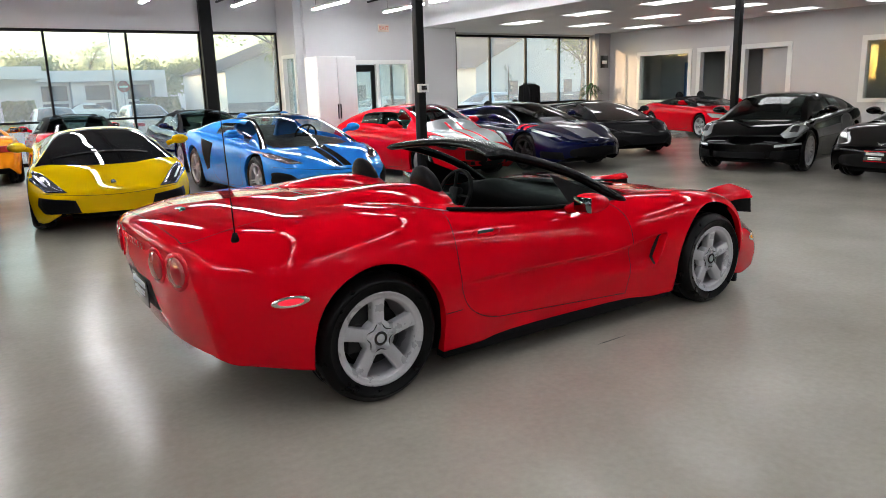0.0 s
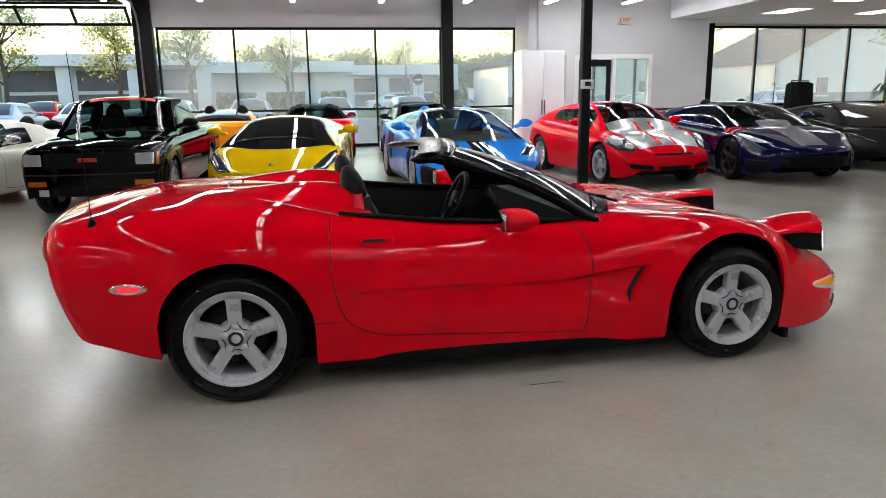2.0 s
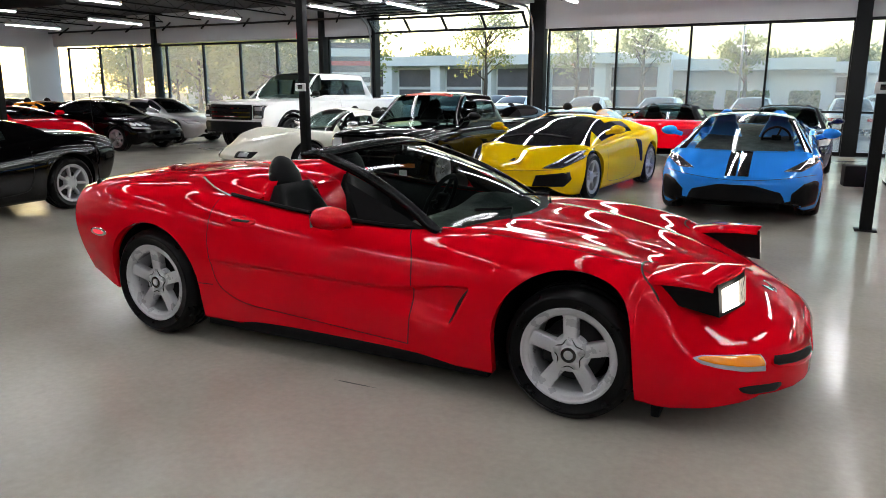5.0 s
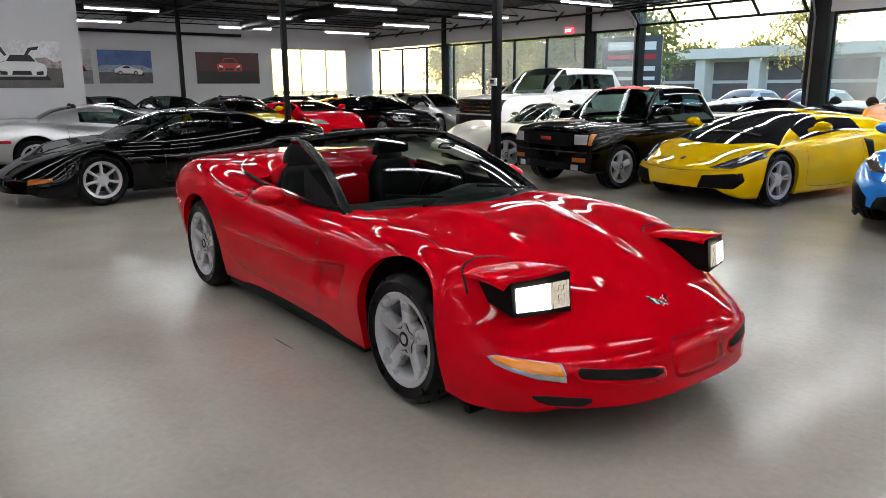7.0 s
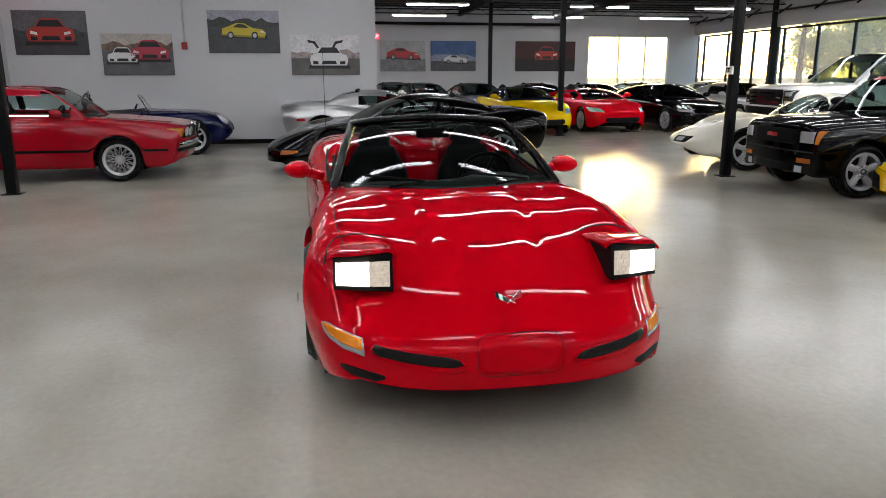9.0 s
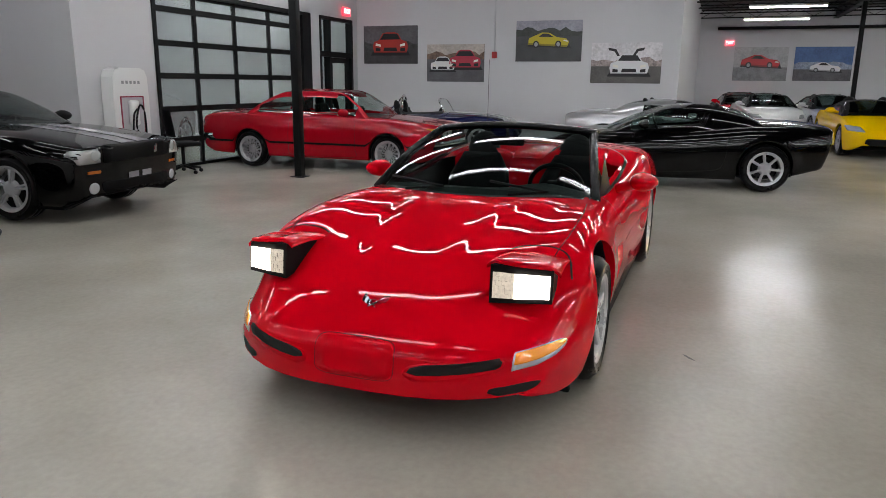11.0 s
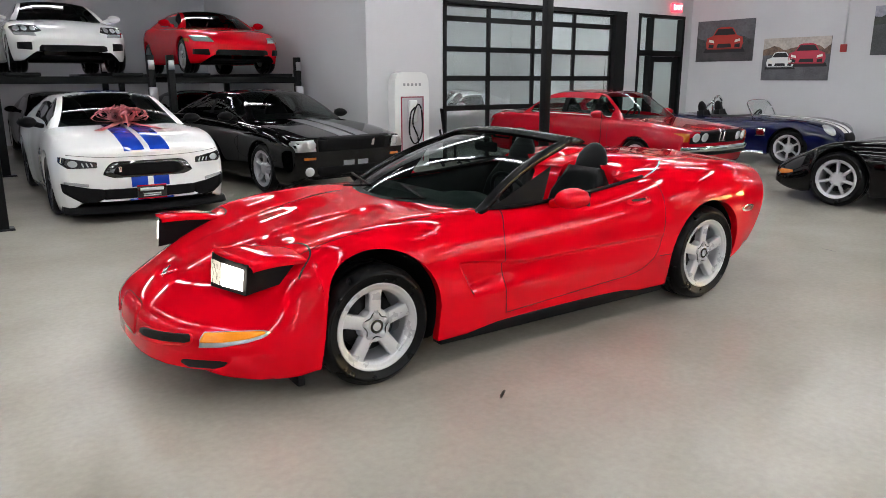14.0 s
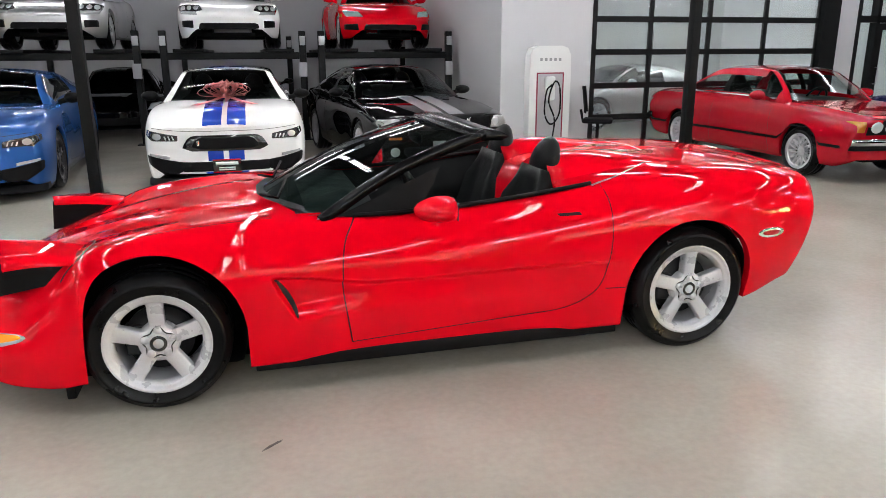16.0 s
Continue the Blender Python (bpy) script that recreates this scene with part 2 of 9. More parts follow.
# glare haze is put into the pane's shader here
PANE = hazed(glass("window glass"), 0.14)
TINT = glass("tinted car glass", (0.34, 0.42, 0.40))
DARKGLASS = mat("dark tinted glass", (0.006, 0.007, 0.008), 0.03, 0, 1.0)
SEAM = mat("panel gap", (0.004, 0.002, 0.002), 0.7)
WHITEWALL = vary(mat("white wall paint", (0.55, 0.548, 0.565), 0.6), 0.5, 0.035, 220, 0.0006)
GREYWALL = vary(mat("grey wall paint", (0.36, 0.36, 0.38), 0.6), 0.5, 0.05, 220, 0.0006)
EASTWALL = vary(mat("warm grey wall paint", (0.56, 0.55, 0.555), 0.6), 0.5, 0.04, 220, 0.0006)
DARKSTEEL = vary(mat("dark painted steel", (0.006, 0.0065, 0.007), 0.5, spec=0.2), 2.0, 0.25, 90, 0.0006, 0.1)
DECK = vary(mat("dark ceiling deck", (0.03, 0.03, 0.033), 0.7), 1.0, 0.3, 60)
WHITECEIL = vary(mat("white ceiling tile", (0.72, 0.72, 0.73), 0.85), 1.0, 0.03, 160, 0.001)
TUBE = mat("fluorescent tube", (0.9, 0.9, 0.9), 0.5, 0, 0, (0.96, 0.97, 1.0), 3.7)
TUBE3 = mat("lift bay tube", (0.9, 0.9, 0.9), 0.5, 0, 0, (0.96, 0.97, 1.0), 6.0)
TUBE2 = mat("bright fluorescent tube", (0.9, 0.9, 0.9), 0.5, 0, 0, (0.96, 0.97, 1.0), 8.5)
PANEL = mat("light panel", (0.9, 0.9, 0.9), 0.5, 0, 0, (0.97, 0.98, 1.0), 0.8)
WHITEPLASTIC = mat("white plastic", (0.74, 0.74, 0.73), 0.35)
PINKRED = mat("pink red ribbon", (0.95, 0.40, 0.40), 0.4)
EXITRED = mat("lit red sign", (0.8, 0.02, 0.03), 0.4, 0, 0, (1.0, 0.05, 0.08), 0.3)


def floor_material():
    """Sealed concrete: grey beige, cloudy, scuffed, with a soft mirror sheen."""
    m = mat("sealed concrete", (0.40, 0.375, 0.325), 0.16, spec=0.22)
    nt = m.node_tree
    b = nt.nodes["Principled BSDF"]
    tc = nt.nodes.new("ShaderNodeTexCoord")

    def tex(scale, detail, rough=0.55):
        n = nt.nodes.new("ShaderNodeTexNoise")
        n.inputs["Scale"].default_value, n.inputs["Detail"].default_value, n.inputs["Roughness"].default_value = scale, detail, rough
        nt.links.new(tc.outputs["Object"], n.inputs["Vector"])
        return n

    cloud, grain, wear = tex(0.55, 8), tex(26, 5), tex(2.6, 9, 0.7)
    ramp = nt.nodes.new("ShaderNodeValToRGB")
    ramp.color_ramp.elements[0].position, ramp.color_ramp.elements[0].color = 0.30, (0.305, 0.280, 0.235, 1)
    ramp.color_ramp.elements[1].position, ramp.color_ramp.elements[1].color = 0.70, (0.440, 0.412, 0.355, 1)
    nt.links.new(cloud.outputs["Fac"], ramp.inputs[0])
    fine = nt.nodes.new("ShaderNodeMapRange")
    fine.inputs["From Min"].default_value, fine.inputs["From Max"].default_value = 0.3, 0.7
    fine.inputs["To Min"].default_value, fine.inputs["To Max"].default_value = 0.94, 1.05
    nt.links.new(grain.outputs["Fac"], fine.inputs["Value"])
    stain = nt.nodes.new("ShaderNodeMapRange")
    stain.inputs["From Min"].default_value, stain.inputs["From Max"].default_value = 0.24, 0.42
    stain.inputs["To Min"].default_value, stain.inputs["To Max"].default_value = 0.90, 1.0
    nt.links.new(wear.outputs["Fac"], stain.inputs["Value"])
    mm = nt.nodes.new("ShaderNodeMath")
    mm.operation = "MULTIPLY"
    nt.links.new(fine.outputs[0], mm.inputs[0])
    nt.links.new(stain.outputs[0], mm.inputs[1])
    # thin dark scuffs and tyre marks
    mp = nt.nodes.new("ShaderNodeMapping")
    mp.inputs["Scale"].default_value, mp.inputs["Rotation"].default_value = (0.8, 7.0, 1.0), (0, 0, 0.5)
    nt.links.new(tc.outputs["Object"], mp.inputs["Vector"])
    sn = tex(2.0, 6, 0.65)
    nt.links.new(mp.outputs[0], sn.inputs["Vector"])
    scuff = nt.nodes.new("ShaderNodeMapRange")
    scuff.inputs["From Min"].default_value, scuff.inputs["From Max"].default_value = 0.69, 0.76
    scuff.inputs["To Min"].default_value, scuff.inputs["To Max"].default_value = 1.0, 0.90
    nt.links.new(sn.outputs["Fac"], scuff.inputs["Value"])
    m2 = nt.nodes.new("ShaderNodeMath")
    m2.operation = "MULTIPLY"
    nt.links.new(mm.outputs[0], m2.inputs[0])
    nt.links.new(scuff.outputs[0], m2.inputs[1])
    sc = nt.nodes.new("ShaderNodeVectorMath")
    sc.operation = "SCALE"
    nt.links.new(ramp.outputs[0], sc.inputs[0])
    nt.links.new(m2.outputs[0], sc.inputs["Scale"])
    nt.links.new(sc.outputs[0], b.inputs["Base Color"])
    rr = nt.nodes.new("ShaderNodeMapRange")
    rr.inputs["From Min"].default_value, rr.inputs["From Max"].default_value = 0.3, 0.7
    rr.inputs["To Min"].default_value, rr.inputs["To Max"].default_value = 0.16, 0.24
    rr.interpolation_type = "SMOOTHSTEP"
    nt.links.new(tex(0.9, 6, 0.6).outputs["Fac"], rr.inputs["Value"])
    nt.links.new(rr.outputs[0], b.inputs["Roughness"])
    return m


FLOOR = floor_material()

# ---- the building ----
NY, SY, WX, FX, EX, CEIL = 16.1, -7.2, -11.81, -26.13, 17.6, 4.3


def slab(name, material, label, *rows, category="", bevel=0.0):
    ob = part(name, boxes(*rows, bevel=bevel), material, None, label, False)
    return tagged(ob, "", category or name.split("_")[0], "", "structure")


slab("floor", FLOOR, "grey beige sealed concrete floor with a soft sheen", (FX - 0.3, EX + 6, -18, NY + 0.1, -0.2, 0.0))
# walls round the hall
slab("wall_west", WHITEWALL, "white painted wall hung with car pictures", (WX - 0.2, WX, SY, 0.55, 0, CEIL))
slab("wall_west_return", WHITEWALL, "white painted side of the picture wall", (FX, WX - 0.2, 0.35, 0.55, 0, CEIL), category="wall")
slab("wall_far_west", WHITEWALL, "white painted far wall with a wide window",
     (FX - 0.2, FX, 0.35, 11.05, 0, CEIL), (FX - 0.2, FX, 14.9, NY + 0.2, 0, CEIL), (FX - 0.2, FX, 11.05, 14.9, 0, 1.0), (FX - 0.2, FX, 11.05, 14.9, 3.2, CEIL), category="wall")
slab("wall_south", WHITEWALL, "white painted wall round the glazed overhead door",
     (-4.75, -3.1, SY - 0.2, SY, 0, CEIL), (-9.54, -4.75, SY - 0.2, SY, 2.9, CEIL), (-9.95, -9.54, SY - 0.2, SY, 0, CEIL),
     (-11.54, -9.95, SY - 0.2, SY, 2.95, CEIL), (WX - 0.2, -11.54, SY - 0.2, SY, 0, CEIL), category="wall")
slab("wall_lift_side", WHITEWALL, "white painted side wall of the lift bay", (-3.3, -3.1, -16, SY - 0.2, 0, CEIL), category="wall")
slab("wall_lift_back", GREYWALL, "grey painted back wall of the lift bay", (-3.1, EX, -16.2, -16, 0, CEIL), category="wall")
slab("wall_bay", WHITEWALL, "white walls of the wash bay behind the glass door",
     (-12.2, -12.0, -14, SY - 0.2, 0, CEIL), (-12.0, -3.3, -14.2, -14, 0, CEIL), category="wall")
slab("wall_north", WHITEWALL, "white painted band above the window wall",
     (FX, -10.4, NY, NY + 0.25, 3.25, CEIL), (-10.4, -5.12, NY, NY + 0.25, 3.95, CEIL), (-5.12, 5.07, NY, NY + 0.25, 3.25, CEIL), (10.28, EX, NY, NY + 0.25, 3.3, CEIL), category="wall")
slab("wall_vestibule_west", WHITEWALL, "grey white side wall of the entrance box with a doorway",
     (5.07, 5.3, 14.9, NY + 0.2, 2.6, CEIL), (5.07, 5.3, 15.9, NY + 0.2, 0, 2.6), (5.07, 5.3, 14.9, 15.0, 0, 2.6), category="wall")
slab("wall_vestibule_east", WHITEWALL, "grey white closed side wall of the entrance box", (10.05, 10.28, 14.95, NY + 0.2, 0, CEIL), category="wall")
slab("wall_vestibule_front", WHITEWALL, "grey white front wall of the entrance box with door openings",
     (5.3, 5.55, 14.75, 14.95, 0, CEIL), (5.55, 10.28, 14.75, 14.95, 2.42, CEIL), (6.1, 6.35, 14.75, 14.95, 0, 2.42), (8.6, 10.28, 14.75, 14.95, 0, 2.42), category="wall")
slab("wall_east", EASTWALL, "warm grey office wall with white framed openings",
     (EX, EX + 0.15, -16, 2.0, 0, CEIL), (EX, EX + 0.15, 2.0, 6.1, 0, 0.95), (EX, EX + 0.15, 2.0, NY, 2.5, CEIL), (EX, EX + 0.15, 8.05, 8.25, 0, 2.5),
     (EX, EX + 0.15, 9.7, 10.3, 0, 2.5), (EX, EX + 0.15, 11.3, 11.7, 0, 2.5), (EX, EX + 0.15, 11.7, 13.8, 0, 0.95), (EX, EX + 0.15, 13.8, NY, 0, 2.5), category="wall")
slab("wall_office", EASTWALL, "pale office walls behind the openings", (EX + 4, EX + 4.2, -16, NY + 0.2, 0, CEIL), (EX, EX + 4, NY, NY + 0.2, 0, CEIL), (EX, EX + 4, -16.2, -16, 0, CEIL), category="wall")
slab("wall_corner", GREYWALL, "grey wall pier beside the corner window", (17.0, EX, NY - 0.9, NY - 0.7, 0, 3.35), category="wall")
slab("ceiling", DECK, "dark exposed ceiling deck", (FX - 0.3, 9.2, -16.2, NY + 0.3, CEIL, CEIL + 0.1))
slab("ceiling_east", WHITECEIL, "white suspended ceiling with flat light panels", (9.2, EX + 4.2, -16.2, NY + 0.3, 3.36, 3.46), (9.1, 9.2, -16.2, NY, 3.36, CEIL), category="ceiling")
slab("ceiling_vestibule", WHITECEIL, "white ceiling of the entrance box", (5.3, 10.05, 14.95, NY + 0.2, 2.9, 2.96), category="ceiling")
slab("baseboard", TRIM, "black rubber skirting strip", (WX, WX + 0.012, SY, 0.55, 0, 0.1), (-4.75, -3.3, SY, SY + 0.012, 0, 0.1), (-3.1, -3.088, -16, SY - 0.2, 0, 0.1))

# steel posts and roof steel
POST_X = (10.6, 2.87, -4.88, -12.6, -20.3)
for x, y in [(px, 5.25) for px in POST_X] + [(2.62, -4.75), (-4.97, -4.75)]:
    c = thing("steel_column", "slim dark painted steel roof column", "column", pose(x, y, 0), "roof columns")
    part("shaft", boxes((-0.062, 0.062, -0.062, 0.062, 0.012, CEIL), bevel=0.008), DARKSTEEL, c)
    part("base_plate", boxes((-0.11, 0.11, -0.11, 0.11, 0, 0.012)), DARKSTEEL, c)
for x, y in ((2.87, 5.25), (-4.88, 5.25)):
    t = thing("thermostat", "white wall thermostat box on a steel column", "thermostat", pose(x + 0.0, y - 0.075, 1.56))
    part("housing", boxes((-0.09, 0.09, -0.03, 0.012, -0.06, 0.06), bevel=0.008), WHITEPLASTIC, t)
    part("display", boxes((-0.04, 0.05, -0.033, -0.03, -0.025, 0.035)), GLOSSBLACK, t, "small black display")
bm = bmesh.new()
for y in (5.25, -4.75):
    box(bm, FX, 9.1, y - 0.09, y + 0.09, 3.95, 3.97)
    box(bm, FX, 9.1, y - 0.09, y + 0.09, 4.26, 4.28)
    box(bm, FX, 9.1, y - 0.012, y + 0.012, 3.97, 4.26)
tagged(part("roof_beam", bm, DARKSTEEL, None, "dark steel roof beams along the column lines", False), "", "beam", "", "structure")
bm = bmesh.new()
x = FX + 0.6
while x < 9:
    for z in (4.0, 4.27):
        box(bm, x - 0.025, x + 0.025, SY, NY, z - 0.02, z + 0.02)
    for i in range(24):
        y = SY + i * (NY - SY) / 24
        d = (NY - SY) / 48
        tube(bm, [(x, y, 4.01), (x, y + d, 4.26), (x, y + 2 * d, 4.01)], 0.009, 4)
    x += 1.93
tagged(part("roof_joists", bm, DARKSTEEL, None, "open web steel roof joists painted dark", False), "", "joist", "", "structure")
bm = bmesh.new()
tube(bm, [(FX + 0.4, 9.6, 3.62), (FX + 0.4, 1.2, 3.62)], 0.06, 8)
tube(bm, [(-22, 8.2, 3.72), (-14.5, 8.2, 3.72)], 0.18, 12)
tube(bm, [(FX + 0.5, NY - 0.5, 3.75), (-10.5, NY - 0.5, 3.75), (-10.5, 9.5, 3.75)], 0.035, 8)
tagged(part("ceiling_pipe", bm, DARKSTEEL, None, "dark pipes and a round duct under the ceiling"), "", "pipe", "", "structure")
bm = bmesh.new()
for i in range(9):
    x = -25 + i * 1.9
    tube(bm, [(x, NY - 0.05, 3.95), (x + 0.35, NY - 0.75, 3.62)], 0.03, 6)
tagged(part("wall_brace", bm, DARKSTEEL, None, "slanting dark steel braces along the wall head"), "", "brace", "", "structure")

# strip lights
rows = [(x, y) for x in (-22.1, -17.95, -13.7, -9.5) for y in (-5.6, -1.3, 3.0, 8.3, 12.6)]
# rows y 6.4 and 10.6 are added lamps that brighten the north floor
rows += [(x, y) for x in (-7.4, -5.3, -3.2, -1.1, 1.0, 3.1, 5.2, 7.3) for y in (-6.0, -3.4, -0.8, 1.8, 6.4, 8.3, 10.6, 12.9)]
for x, y in rows:
    if not (x < WX and y < 1):
        f = thing("strip_light", "long white fluorescent strip light under the ceiling, of seen and added rows", "strip light", pose(x, y, 3.62), "ceiling strip lights")
        part("housing", boxes((-0.06, 0.06, -1.0, 1.0, 0.03, 0.09), bevel=0.01), WHITEPLASTIC, f)
        bm = bmesh.new()
        tube(bm, [(-0.03, -0.97, 0.01), (-0.03, 0.97, 0.01)], 0.016, 8)
        tube(bm, [(0.03, -0.97, 0.01), (0.03, 0.97, 0.01)], 0.016, 8)
        part("lamp", bm, TUBE2 if x < -12 or x > -8 and y > 7 else TUBE, f, "glowing tube")
        for yy in (-0.8, 0.8):
            part("hanger", tube(bmesh.new(), [(0, yy, 0.09), (0, yy, CEIL - 3.62)], 0.005, 5), DARKSTEEL, f)
for x in (-1.4, 1.6, 4.6, 7.6):
    for y in (-8.6, -12.6):
        f = thing("strip_light", "long white fluorescent strip light over the lifts", "strip light", pose(x, y, 4.1, 0, 0, 90), "ceiling strip lights")
        part("housing", boxes((-0.06, 0.06, -1.0, 1.0, 0.03, 0.2), bevel=0.01), WHITEPLASTIC, f)
        part("lamp", tube(bmesh.new(), [(0, -0.97, 0.01), (0, 0.97, 0.01)], 0.018, 8), TUBE3, f, "glowing tube")
for x, y in ((-10.6, -9.2), (-8.2, -9.2), (-5.8, -9.2), (-10.6, -12), (-8.2, -12), (-5.8, -12)):
    f = thing("strip_light", "white strip light in the wash bay", "strip light", pose(x, y, 3.9), "ceiling strip lights")
    part("housing", boxes((-0.06, 0.06, -1.0, 1.0, 0.03, 0.4), bevel=0.01), WHITEPLASTIC, f)
    part("lamp", tube(bmesh.new(), [(0, -0.97, 0.01), (0, 0.97, 0.01)], 0.018, 8), TUBE2, f, "glowing tube")
for x in (11.19, 13.92, 16.4):
    for y in (-3.0, 0.0, 4.9, 7.5, 10.1, 12.7):
        f = thing("light_panel", "flat square light panel in the white ceiling", "light panel", pose(x, y, 3.355), "ceiling light panels")
        part("frame", boxes((-0.31, 0.31, -0.62, -0.6, -0.012, 0), (-0.31, 0.31, 0.6, 0.62, -0.012, 0), (-0.31, -0.29, -0.6, 0.6, -0.012, 0), (0.29, 0.31, -0.6, 0.6, -0.012, 0)), WHITEPLASTIC, f)
        part("diffuser", boxes((-0.29, 0.29, -0.6, 0.6, -0.008, -0.002)), PANEL, f, "glowing diffuser")


# window wall to the north
def glazing(name, label, x0, x1, z0, z1, bars, rails, y=NY + 0.12, edge=0.05):
    """A framed window wall along x, with each pane a part."""
    w = thing(name, label, "window", None, "", "structure")
    rows = [(x0, x1, y - 0.05, y + 0.05, z0, z0 + 0.09), (x0, x1, y - 0.05, y + 0.05, z1 - 0.07, z1)]
    xs = [x0, *bars, x1]
    for i, b in enumerate(xs):
        h = edge / 2 if 0 < i < len(xs) - 1 else edge
        a0, a1 = (b - h, b + h) if 0 < i < len(xs) - 1 else ((b, b + h) if i == 0 else (b - h, b))
        rows.append((a0, a1, y - 0.05, y + 0.05, z0 + 0.09, z1 - 0.07))
    part("window_frame", boxes(*rows), DARKSTEEL, w, "", False)
    zs = [z0 + 0.09, *rails, z1 - 0.07]
    for i in range(len(xs) - 1):
        for k in range(len(zs) - 1):
            p = part("pane", boxes((xs[i] + edge / 2, xs[i + 1] - edge / 2, y - 0.004, y + 0.004, zs[k] + 0.02, zs[k + 1] - 0.02)), PANE, w, "", False)
            p.visible_shadow = False
        for r in rails:
            part("rail", boxes((xs[i] + edge / 2, xs[i + 1] - edge / 2, y - 0.04, y + 0.04, r - 0.025, r + 0.025)), DARKSTEEL, w, "", False)
    return w


glazing("window_1", "floor to ceiling dark framed showroom window", -4.68, 2.92, 0, 3.25, (-2.72, -0.8, 1.06), (1.05,))
glazing("window_2", "dark framed showroom window beside the entrance box", 3.2, 5.07, 0, 3.25, (), (1.05,))
glazing("window_3", "dark framed corner window", 10.28, 17.5, 0.9, 3.3, (11.06, 12.74, 14.36, 15.96), ())
slab("wall_sill", WHITEWALL, "low white wall below the corner window", (10.28, EX, NY, NY + 0.25, 0, 0.9), category="wall")
glazing("window_4", "dark framed window between overhead doors", -12.3, -10.5, 0, 3.25, (), (1.05,))
glazing("window_5", "long row of dark framed windows in the far hall", -25.4, -12.6, 0.6, 3.2, (-23.48, -21.63, -19.76, -17.89, -16.13, -14.48), ())
slab("wall_sill_far", WHITEWALL, "low white wall below the far windows", (FX, -12.6, NY, NY + 0.25, 0, 0.6), category="wall")
for x in (3.06, -4.9, -12.45, -20.2):
    wide = 0.16 if x > -6 else 0.09
    slab("pillar_north", DARKSTEEL, "dark steel pillar in the window wall", (x - wide, x + wide, NY - 0.12, NY + 0.2, 0, CEIL), category="pillar")
slab("pillar_jamb", DARKSTEEL, "dark steel door jamb", (-5.2, -5.06, NY - 0.1, NY + 0.2, 0, 3.95), (-10.48, -10.36, NY - 0.1, NY + 0.2, 0, 3.95), category="pillar")
slab("pillar_east", DARKSTEEL, "dark steel pillar in the corner window", (10.95, 11.2, NY - 0.1, NY + 0.1, 0, 3.36), category="pillar")
w = thing("window_6", "bright white framed window in the far wall", "window", None, "", "structure")
part("window_frame", boxes((FX - 0.1, FX + 0.02, 11.05, 11.12, 1.0, 3.2), (FX - 0.1, FX + 0.02, 14.83, 14.9, 1.0, 3.2), (FX - 0.1, FX + 0.02, 12.5, 12.55, 1.0, 3.2), (FX - 0.1, FX + 0.02, 13.75, 13.8, 1.0, 3.2), (FX - 0.1, FX + 0.02, 11.05, 14.9, 3.14, 3.2), (FX - 0.1, FX + 0.03, 11.05, 14.9, 1.0, 1.05)), WHITEPLASTIC, w, "", False)
p = part("pane", boxes((FX - 0.06, FX - 0.05, 11.12, 14.83, 1.05, 3.14)), GLASS, w, "", False)
p.visible_shadow = False


def overhead_door(name, label, x0, x1, z1, cols, y, lift=0.0, m=None):
    """A sectional door of black frames with glass."""
    d = thing(name, label, "overhead door", m, "", "structure")
    zs = [0.0, 0.47, 1.0, 1.55, 2.08, 2.62, z1]
    wid = (x1 - x0) / cols
    for k in range(6):
        rows = [(x0, x1, y - 0.03, y + 0.03, zs[k], zs[k] + 0.05), (x0, x1, y - 0.03, y + 0.03, zs[k + 1] - 0.045, zs[k + 1])]
        for c in range(cols + 1):
            xx = x0 + c * wid
            rows.append((max(xx - 0.035, x0), min(xx + 0.035, x1), y - 0.028, y + 0.028, zs[k] + 0.05, zs[k + 1] - 0.045))
        s = part("section", boxes(*rows), DARKSTEEL, d, "", False)
        for c in range(cols):
            part("pane", boxes((x0 + c * wid + 0.03, x0 + (c + 1) * wid - 0.03, y - 0.004, y + 0.004, zs[k] + 0.045, zs[k + 1] - 0.04)), PANE, s, "", False)
    return d


overhead_door("door_1", "closed black overhead door with glass panes", -9.2, -4.68, 2.88, 4, SY - 0.1)
slab("trim_door", DARKSTEEL, "black steel frame round the overhead door", (-4.75, -4.68, SY - 0.16, SY + 0.03, 0, 2.95), (-9.54, -9.2, SY - 0.16, SY + 0.03, 0, 2.95), (-9.2, -4.68, SY - 0.16, SY + 0.03, 2.88, 2.95), category="trim")
d = thing("door_2", "black framed glass door with a glazed light above", "door", None, "", "structure")
part("door_frame", boxes((-11.54, -11.46, SY - 0.14, SY + 0.02, 0, 2.95), (-10.02, -9.95, SY - 0.14, SY + 0.02, 0, 2.95), (-10.45, -10.38, SY - 0.14, SY + 0.02, 0, 2.95), (-11.46, -10.02, SY - 0.14, SY + 0.02, 2.88, 2.95), (-11.46, -10.02, SY - 0.14, SY + 0.02, 2.05, 2.17)), DARKSTEEL, d, "", False)
part("door_leaf", boxes((-11.44, -11.3, SY - 0.1, SY - 0.04, 0.02, 2.04), (-10.6, -10.47, SY - 0.1, SY - 0.04, 0.02, 2.04), (-11.3, -10.6, SY - 0.1, SY - 0.04, 0.02, 0.25), (-11.3, -10.6, SY - 0.1, SY - 0.04, 1.92, 2.04)), DARKSTEEL, d, "", False)
part("pane", boxes((-11.46, -10.02, SY - 0.074, SY - 0.066, 0.2, 2.9)), GLASS, d, "", False)
part("door_handle", tube(bmesh.new(), [(-10.54, SY - 0.03, 0.95), (-10.54, SY + 0.03, 0.95), (-10.54, SY + 0.03, 1.25), (-10.54, SY - 0.03, 1.25)], 0.012, 8), STEEL, d)
